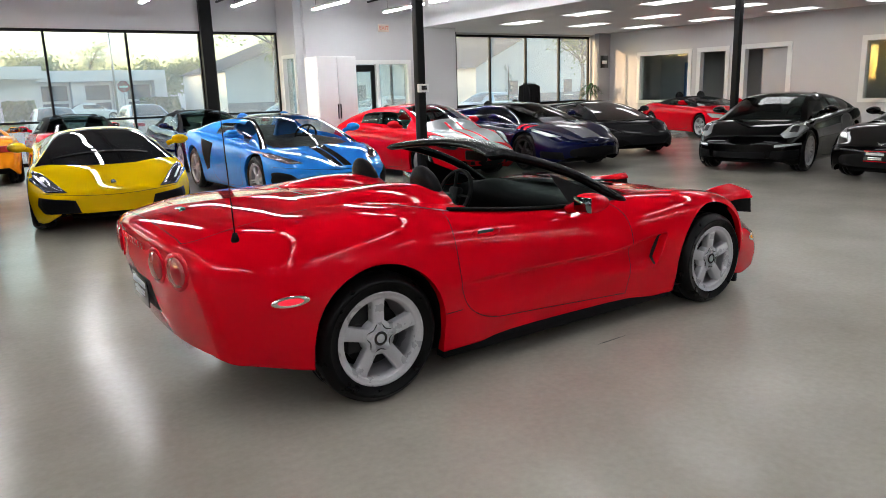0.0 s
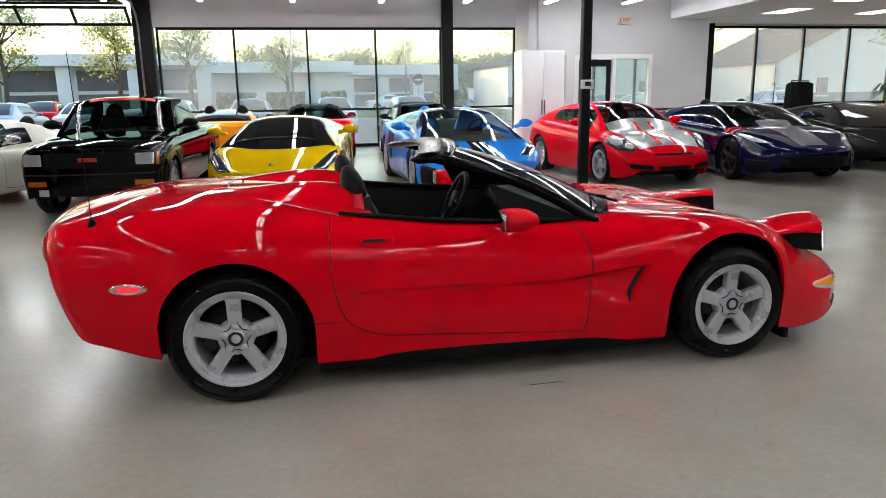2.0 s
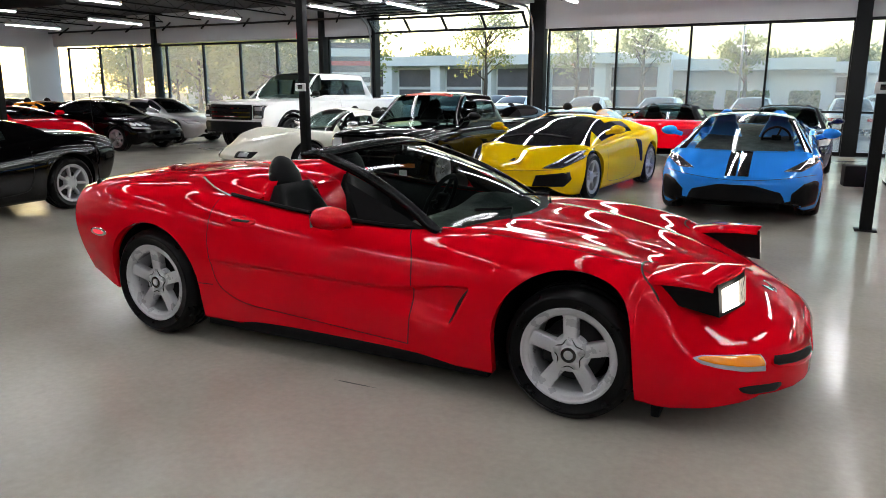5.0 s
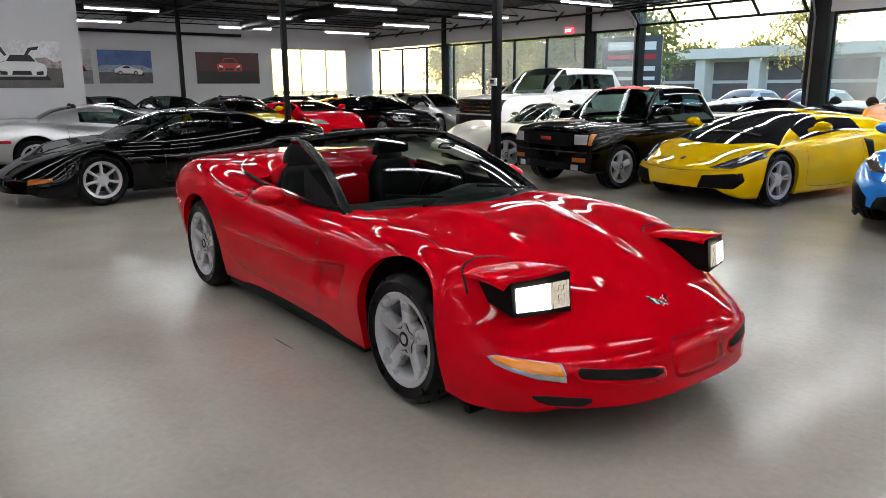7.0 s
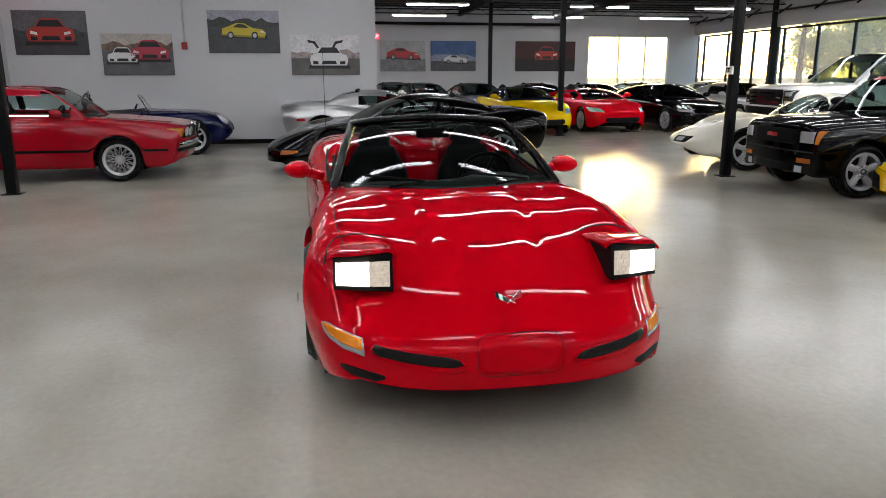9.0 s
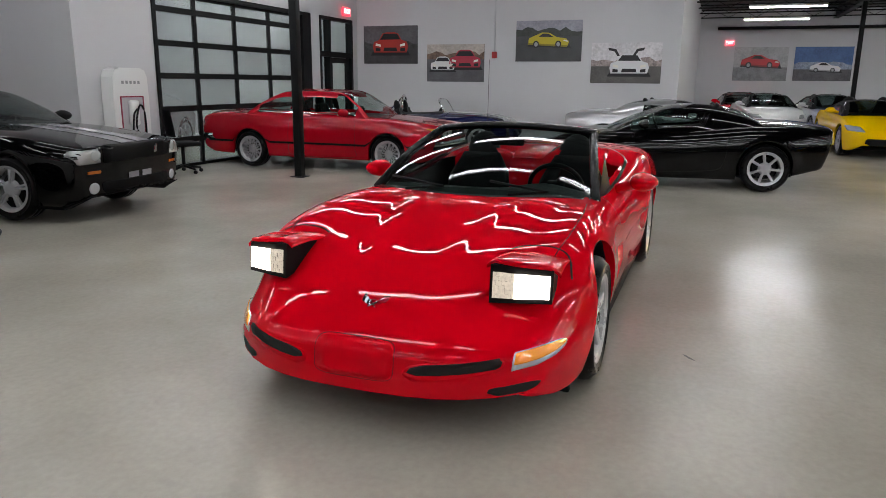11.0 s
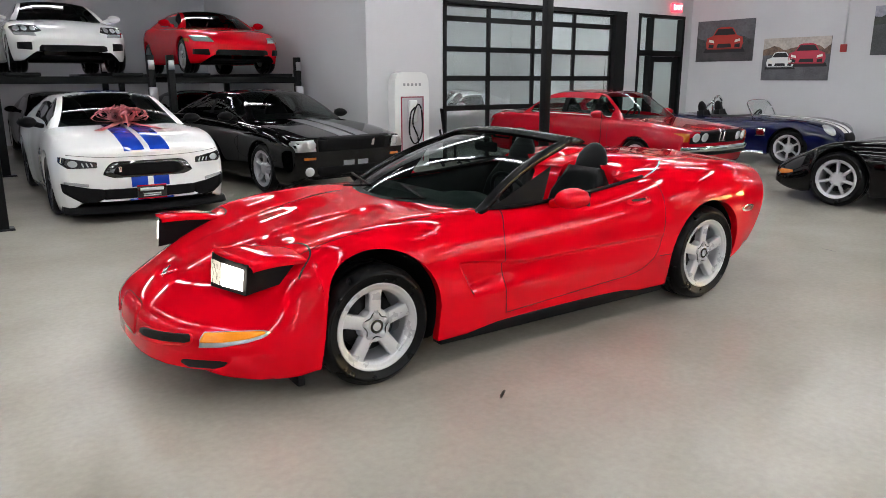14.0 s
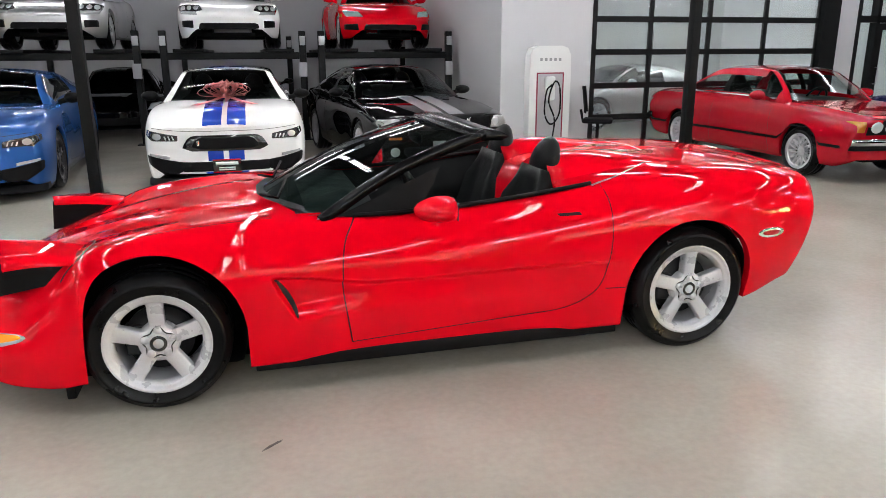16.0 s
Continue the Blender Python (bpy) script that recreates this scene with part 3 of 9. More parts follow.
# open overhead door lying under the ceiling by the window wall
d = thing("door_3", "open sectional overhead door raised under the ceiling", "overhead door", None, "", "structure")
for k in range(5):
    a = (k / 4.0)
    y0, z0 = NY - 0.25 - k * 0.62, 3.32 + (0.35 if k == 0 else 0.62 + 0.02 * k)
    m = Matrix.Translation((0, NY - 0.12, 3.28)) @ Matrix.Rotation(radians(48), 4, "X") if k == 0 else Matrix.Translation((0, y0, 3.72)) @ Matrix.Rotation(radians(90), 4, "X")
    bm = bmesh.new()
    for z in (0.0, 0.55):
        box(bm, -10.35, -5.2, -0.025, 0.025, z, z + 0.05, 0, m)
    for c in range(5):
        xx = -10.32 + c * 1.27
        box(bm, xx - 0.03, xx + 0.03, -0.024, 0.024, 0.05, 0.55, 0, m)
    s = part("section", bm, DARKSTEEL, d, "", False)
    bm = bmesh.new()
    box(bm, -10.3, -5.25, -0.004, 0.004, 0.05, 0.55, 0, m)
    part("pane", bm, PANE, s, "", False)
for x in (-10.5, -5.05):
    bm = bmesh.new()
    tube(bm, [(x, NY - 0.12, 0.1), (x, NY - 0.12, 3.1), (x, NY - 0.3, 3.5), (x, NY - 0.7, 3.78), (x, NY - 4.0, 3.82)], 0.03, 6)
    part("track", bm, STEEL, d, "galvanised door track")

# entrance box: door, side lights, partition
d = thing("door_4", "white framed entrance with a dark glass door", "door", None, "", "structure")
part("door_frame", boxes((6.35, 6.45, 14.7, 14.9, 0, 2.42), (8.5, 8.6, 14.7, 14.9, 0, 2.42), (6.45, 8.5, 14.7, 14.9, 2.3, 2.42), (7.42, 7.52, 14.7, 14.9, 0, 2.3)), WHITEPLASTIC, d, "", False)
part("door_leaf", boxes((6.46, 6.58, 14.78, 14.83, 0.02, 2.28), (7.29, 7.41, 14.78, 14.83, 0.02, 2.28), (6.58, 7.29, 14.78, 14.83, 2.1, 2.28), (6.58, 7.29, 14.78, 14.83, 0.02, 0.25)), DARKSTEEL, d, "", False)
part("pane", boxes((6.58, 7.29, 14.8, 14.81, 0.25, 2.1)), PANE, d, "", False)
part("pane", boxes((7.52, 8.5, 14.8, 14.81, 0.1, 2.3)), PANE, d, "", False)
glazing("window_7", "dark framed glass front of the entrance box", 5.3, 10.05, 0, 2.9, (6.4, 7.5, 8.8), ())
d = thing("window_8", "white framed side window of the entrance box", "window", None, "", "structure")
part("window_frame", boxes((5.06, 5.32, 15.0, 15.06, 1.0, 2.6), (5.06, 5.32, 15.84, 15.9, 1.0, 2.6), (5.06, 5.32, 15.06, 15.84, 2.5, 2.6), (5.06, 5.32, 15.06, 15.84, 0, 1.0)), WHITEPLASTIC, d, "", False)
part("pane", boxes((5.18, 5.19, 15.06, 15.84, 1.0, 2.5)), PANE, d, "", False)
# office openings
for n, (y0, y1, z0) in enumerate(((11.7, 13.8, 0.95), (2.0, 6.1, 0.95), (10.3, 11.3, 0.0), (8.25, 9.7, 0.0), (6.1, 8.05, 0.95))):
    if n == 4:
        slab("wall_east_pier", EASTWALL, "grey pier between office openings", (EX, EX + 0.15, 6.1, 8.05, 0, 2.5), category="wall")
        continue
    d = thing("window_9" if z0 else "door_5", "white framed office window" if z0 else "white framed office doorway", "window" if z0 else "door", None, "", "structure")
    rows = [(EX - 0.03, EX + 0.17, y0 - 0.1, y0 + 0.04, z0 and z0 - 0.1, 2.6), (EX - 0.03, EX + 0.17, y1 - 0.04, y1 + 0.1, z0 and z0 - 0.1, 2.6), (EX - 0.03, EX + 0.17, y0 + 0.04, y1 - 0.04, 2.46, 2.6)]
    if z0:
        rows.append((EX - 0.05, EX + 0.17, y0 + 0.04, y1 - 0.04, z0 - 0.1, z0))
    part("frame", boxes(*rows), WHITEPLASTIC, d, "", False)
    if z0:
        part("pane", boxes((EX + 0.07, EX + 0.08, y0 + 0.04, y1 - 0.04, z0, 2.46)), GLASS, d, "", False)
d = thing("door_6", "pale grey office door standing ajar", "door", None, "", "structure")
part("leaf", boxes((EX + 0.2, EX + 0.25, 8.3, 9.2, 0.02, 2.44)), vary(mat("pale door paint", (0.45, 0.45, 0.47), 0.5), 2, 0.05), d, "", False)

# ---- cars: a lofted body, a cabin, wheels and fittings ----
class Shape:
    """Curves along a car's length (x ahead, from midway between the axles)."""

    def __init__(self, wb, front, rear, w, top, sh, low, tyre=0.335, arch=0.375, bow=(0.28, 0.18), lean=(0.0, 0.0), tuck=0.05, soft=0.10, belly=0.58, crown=0.5, side=None, extra=(), relief=None, under=0.0):
        self.wb, self.front, self.rear = wb, front, rear
        self.w, self.top, self.sh = (blurred(curve(*q), rear, front) for q in (w, top, sh))
        self.low = curve(*low)
        self.tyre, self.arch, self.bow, self.lean, self.tuck, self.soft, self.belly, self.crown, self.side = tyre, arch, bow, lean, tuck, soft, belly, crown, side
        self.extra, self.relief, self.under = list(extra), relief, under
        self.wmax = max(v for _, v in w)

    def section(self, x):
        """From the lower edge of the flank over the shoulder to the middle: (y, z) points, and how many are flank."""
        inset = 0.0
        for end, sgn in ((self.front, 1), (self.rear, -1)):
            d = (x - end) * sgn + self.soft
            if d > 0:
                inset = self.soft * (1 - math.sqrt(max(1 - (d / self.soft) ** 2, 0.0))) * 0.8
        w, sh, low, top = self.w(x) - inset, self.sh(x) - inset * 0.7, self.low(x) + inset * 0.7, self.top(x) - inset * 0.7
        h = max(sh - low, 0.05)
        flank = [(w - self.tuck, low), (w - 0.018, low + 0.22 * h), (w, low + self.belly * h), (w - 0.02, low + 0.82 * h), (w - 0.07, sh - 0.02), (w - 0.13, sh)]
        roof = [(w - 0.13, sh), (w * 0.72, sh + (top - sh) * self.crown * 0.55 + 0.012), (w * 0.38, sh + (top - sh) * (0.55 + self.crown * 0.35) + 0.006), (0.0, top)]
        line = catmull(flank[:-1] + roof, 150)
        k = int(np.argmin((line[:, 0] - (w - 0.13)) ** 2 + (line[:, 1] - sh) ** 2))
        return line[: k + 1], line[k:]

    def lower(self, x):
        for xw in (self.wb / 2, -self.wb / 2):
            d = abs(x - xw)
            if d < self.arch:
                return max(self.low(x), self.tyre + math.sqrt(self.arch ** 2 - d * d))
        return self.low(x)

    def warp(self, x, y, z):
        f = (abs(y) / self.wmax) ** 2.2
        a = smooth01(self.front - 0.75, self.front, x)
        b = smooth01(self.rear + 0.75, self.rear, x)
        return x - self.bow[0] * f * a + self.bow[1] * f * b - self.lean[0] * a * (z - 0.4) + self.lean[1] * b * (z - 0.4) + self.under * b * max(0.70 - z, 0.0) ** 1.5

    def stations(self, step=0.055):
        xs = list(np.arange(self.rear, self.front, step)) + [self.front]
        for end, sgn in ((self.front, -1), (self.rear, 1)):
            xs += [end + sgn * self.soft * v for v in (0.02, 0.08, 0.2, 0.4, 0.7)]
        for xw in (self.wb / 2, -self.wb / 2):
            for s in (-1, 1):
                xs += [xw + s * self.arch, xw + s * (self.arch - 0.001)] + [xw + s * self.arch * v for v in (0.97, 0.9, 0.8, 0.65, 0.5, 0.3, 0.1)]
        xs = sorted(xs + self.extra)
        keep = [xs[0]]
        for x in xs[1:]:
            if x - keep[-1] > 0.0009:
                keep.append(x)
        return keep

    def mesh(self, n1=16, n2=12, step=0.055):
        """Vertices and faces of the skin; returns also a centre (x, ring index) for each face."""
        verts, faces, where, rings = [], [], [], []
        for x in self.stations(step):
            flank, roof = self.section(x)
            lo = self.lower(x)
            cut = flank[flank[:, 1] >= lo - 1e-6] if lo > flank[0, 1] + 1e-4 else flank
            if len(cut) < 2:
                cut = flank[-2:]
            if lo > flank[0, 1] + 1e-4:
                yy = np.interp(lo, flank[:, 1], flank[:, 0])
                cut = np.vstack([[yy, lo], cut])
            line = np.vstack([even(cut, n1), even(roof, n2)[1:]])
            if self.side:
                line = np.array([(y - self.side(x, z), z) if i < n1 - 1 else (y, z) for i, (y, z) in enumerate(line)])
            if self.relief:
                line = np.array([(y, z + self.relief(x, y)) if i >= n1 - n1 // 8 else (y, z) for i, (y, z) in enumerate(line)])
            lip = np.array([[line[0, 0] - 0.05, line[0, 1] + 0.004]])
            line = np.vstack([lip, line])
            ring = []
            for y, z in line:
                ring.append(len(verts))
                verts.append((self.warp(x, y, z), -y, z))
            for y, z in line[-2::-1]:
                ring.append(len(verts))
                verts.append((self.warp(x, y, z), y, z))
            rings.append((x, ring))
        for (xa, a), (xb, b) in zip(rings, rings[1:]):
            for i in range(len(a) - 1):
                faces.append((a[i], b[i], b[i + 1], a[i + 1]))
                where.append(((xa + xb) / 2, min(i, len(a) - 2 - i)))
        half = n1 + n2 - 1
        for (x, ring), flip in ((rings[0], False), (rings[-1], True)):
            cols = []
            for i in range(half + 1):
                l, r = verts[ring[i]], verts[ring[len(ring) - 1 - i]]
                row = [ring[i]]
                for s in (np.arange(1, 12) / 12.0 if i < half else ()):
                    y = l[1] + (r[1] - l[1]) * s
                    row.append(len(verts))
                    verts.append((self.warp(x, y, l[2]), y, l[2]))
                row.append(ring[len(ring) - 1 - i])
                cols.append(row)
            for a, b in zip(cols, cols[1:]):
                if len(b) == 2:
                    b = [b[0]] * len(a)
                for i in range(len(a) - 1):
                    q = [a[i], a[i + 1], b[i + 1], b[i]]
                    q = list(dict.fromkeys(q))
                    if len(q) > 2:
                        faces.append(tuple(q if flip else q[::-1]))
                        where.append((x, -1))
        return verts, faces, where


class FlatNose(Shape):
    """A body whose nose is nearly straight across and rounds off quickly at the corners."""

    def section(self, x):
        inset = 0.0
        for end, sgn in ((self.front, 1), (self.rear, -1)):
            d = (x - end) * sgn + self.soft
            if d > 0:
                inset = self.soft * (1 - math.sqrt(max(1 - (d / self.soft) ** 2, 0.0))) * 0.8
        w, sh, low, top = self.w(x) - inset, self.sh(x) - inset * 0.7, self.low(x) + inset * 0.7, self.top(x) - inset * 0.7
        h = max(sh - low, 0.05)
        flank = [(w - self.tuck, low), (w - 0.018, low + 0.22 * h), (w, low + 0.54 * h), (w - 0.020, low + 0.76 * h), (w - 0.075, low + 0.925 * h), (w - 0.165, sh)]
        roof = [(w * 0.70, sh + (top - sh) * 0.18 + 0.006), (w * 0.38, sh + (top - sh) * 0.66 + 0.004), (0.0, top)]
        line = catmull(flank + roof, 150)
        half = int(np.argmin((line[:, 0] - (w - 0.165)) ** 2 + (line[:, 1] - sh) ** 2)) + 1
        both = np.vstack([line, line[-2::-1] * np.array([-1.0, 1.0])])
        head = line[0] - (line[1] - line[0]) * np.arange(24, 0, -1)[:, None]
        tail = both[-1] + (both[-1] - both[-2]) * np.arange(1, 25)[:, None]
        k = np.exp(-0.5 * (np.arange(-24, 25) / 6.5) ** 2)
        full = np.vstack([head, both, tail])
        line = np.stack([np.convolve(full[:, c], k / k.sum(), "valid") for c in (0, 1)], 1)[: len(line)]
        return line[:half], line[half - 1:]

    def warp(self, x, y, z):
        a = smooth01(self.front - 0.85, self.front, x)
        b = smooth01(self.rear + 0.70, self.rear, x)
        f = (abs(y) / 0.9) ** 3.1
        g = (abs(y) / 0.9) ** 2.6
        return x - self.bow[0] * f * a + self.bow[1] * g * b - self.lean[0] * a * max(z - 0.28, 0.0) + self.under * b * max(0.72 - z, 0.0) ** 1.5


# half width, middle line, shoulder and lower edge of the long-nosed roadster and its hardtop sisters
ROADSTER_LINES = ([(2.335, 0.825), (2.27, 0.858), (2.1, 0.892), (1.9, 0.905), (1.65, 0.918), (1.327, 0.923), (0.9, 0.910), (0.4, 0.895), (-0.2, 0.890), (-0.7, 0.905), (-1.2, 0.932), (-1.6, 0.930), (-1.9, 0.908), (-2.1, 0.872), (-2.25, 0.83)],
                  [(2.335, 0.405), (2.24, 0.488), (2.1, 0.562), (1.9, 0.63), (1.6, 0.705), (1.327, 0.762), (1.0, 0.812), (0.8, 0.832), (0.5, 0.845), (-0.6, 0.905), (-0.95, 0.972), (-1.3, 0.992), (-1.7, 0.988), (-2.0, 0.962), (-2.25, 0.905)],
                  [(2.335, 0.385), (2.19, 0.485), (2.0, 0.585), (1.7, 0.705), (1.327, 0.790), (0.9, 0.818), (0.4, 0.808), (0.0, 0.822), (-0.3, 0.845), (-0.8, 0.900), (-1.3, 0.945), (-1.7, 0.942), (-2.0, 0.918), (-2.25, 0.868)],
                  [(2.335, 0.17), (2.24, 0.147), (2.1, 0.138), (1.72, 0.155), (1.3, 0.16), (0.94, 0.150), (-0.94, 0.165), (-1.66, 0.245), (-1.85, 0.268), (-2.0, 0.29), (-2.25, 0.34)])


def normals_of(verts, faces):
    n = np.zeros((len(verts), 3))
    v = np.array(verts)
    for f in faces:
        a, b, c = v[f[0]], v[f[1]], v[f[2]]
        k = np.cross(b - a, c - a)
        if len(f) == 4:
            k = k + np.cross(c - a, v[f[3]] - a)
        for i in f:
            n[i] += k
    return n / np.maximum(np.linalg.norm(n, axis=1)[:, None], 1e-12)


def pieces(verts, faces, groups, parent, look_up, flip=False):
    """Splits a skin by group into parts that still shade as one smooth surface."""
    nrm = normals_of(verts, faces)
    out = {}
    for g in dict.fromkeys(groups):
        if g is None or look_up.get(g) is None:
            continue
        name, material, label = look_up[g]
        fs = [f for f, q in zip(faces, groups) if q == g]
        ids = sorted({i for f in fs for i in f})
        at = {i: k for k, i in enumerate(ids)}
        me = bpy.data.meshes.new(name)
        me.from_pydata([verts[i] for i in ids], [], [[at[i] for i in f] for f in fs])
        me.update()
        me.shade_smooth()
        me.normals_split_custom_set_from_vertices([tuple(nrm[i]) for i in ids])
        me.materials.append(material)
        ob = new(name, me)
        ob.parent = parent
        out[g] = tagged(ob, label)
    return out


def cast(bvh, p, d, far=6.0):
    hit, n, _, _ = bvh.ray_cast(Vector(p), Vector(d), far)
    if hit is None:
        hit, n, _, dist = bvh.find_nearest(Vector(p) + Vector(d) * 1.5)
    if n.dot(Vector(d)) > 0:
        n = -n
    return hit, n


def to3(axis, a, b):
    """A point on the casting plane and the way to cast, for a view from the front, rear, top, left or right."""
    return {"front": ((4, a, b), (-1, 0, 0)), "rear": ((-4, a, b), (1, 0, 0)), "top": ((a, b, 3), (0, 0, -1)), "left": ((a, 3, b), (0, -1, 0)), "right": ((a, -3, b), (0, 1, 0))}[axis]


def patch(name, bvh, axis, outline, material, parent, lift=0.006, label="", rings=4, n=36, dome=0.0, deep=0.28):
    """A lamp, grille or badge that lies on the skin inside an outline (2D, seen along axis), with its own edge."""
    pts = even(np.vstack([outline, outline[:1]]), n + 1)[:-1]
    c = pts.mean(0)
    mid, _ = cast(bvh, *to3(axis, *c))
    bm = bmesh.new()
    rows = []
    for r in range(rings + 2):
        s = 1.0 if r < 2 else 1 - (r - 1) / rings
        row = []
        for a, b in pts if s > 0 else [c]:
            p, d = to3(axis, c[0] + (a - c[0]) * s, c[1] + (b - c[1]) * s)
            hit, nn = cast(bvh, p, d)
            k = 1.0
            while (hit - mid).dot(Vector(d)) > deep and k > 0.3:
                k -= 0.06
                p, d = to3(axis, c[0] + (a - c[0]) * s * k, c[1] + (b - c[1]) * s * k)
                hit, nn = cast(bvh, p, d)
            h = -0.012 if r == 0 else lift + dome * (1 - s * s)
            row.append(bm.verts.new(hit + nn * h))
        rows.append(row)
    for a, b in zip(rows, rows[1:]):
        for i in range(n):
            j = (i + 1) % n
            bm.faces.new((a[i], a[j], b[j], b[i]) if len(b) > 1 else (a[i], a[j], b[0]))
    bmesh.ops.recalc_face_normals(bm, faces=bm.faces)
    ob = part(name, bm, material, parent, label)
    return ob


def strip(name, bvh, axis, a0, a1, b0, b1, material, parent, lift=0.004, label="", na=40, nb=4):
    """A band on the skin between two lengthwise and two crosswise limits; b0, b1 may be functions."""
    bm = bmesh.new()
    rows = []
    for a in np.linspace(a0, a1, na):
        lo, hi = (q(a) if callable(q) else q for q in (b0, b1))
        row = []
        for k, b in enumerate(np.linspace(lo, hi, nb)):
            p, d = to3(axis, a, b)
            hit, nn = cast(bvh, p, d)
            row.append(bm.verts.new(hit + nn * (lift if 0 < k < nb - 1 or nb < 4 else lift * 0.6)))
        rows.append(row)
    for f in grid_faces(rows):
        bm.faces.new(f)
    bmesh.ops.recalc_face_normals(bm, faces=bm.faces)
    return part(name, bm, material, parent, label)


def gap(name, bvh, axis, pts, parent, width=0.005, material=None, lift=0.0016, n=40):
    """A thin shut line along points on the skin."""
    line = catmull(pts, n)
    bm = bmesh.new()
    rows = []
    for i, q in enumerate(line):
        d2 = line[min(i + 1, n - 1)] - line[max(i - 1, 0)]
        nn2 = np.array([-d2[1], d2[0]]) / max(np.linalg.norm(d2), 1e-6) * width / 2
        row = []
        for s in (-1, 1):
            p, d = to3(axis, q[0] + s * nn2[0], q[1] + s * nn2[1])
            hit, nn = cast(bvh, p, d)
            row.append(bm.verts.new(hit + nn * lift))
        rows.append(row)
    for f in grid_faces(rows):
        bm.faces.new(f)
    bmesh.ops.recalc_face_normals(bm, faces=bm.faces)
    return part(name, bm, material or SEAM, parent)


def mirrored(outline):
    return [(-a, b) for a, b in outline][::-1]


TYRES = {}


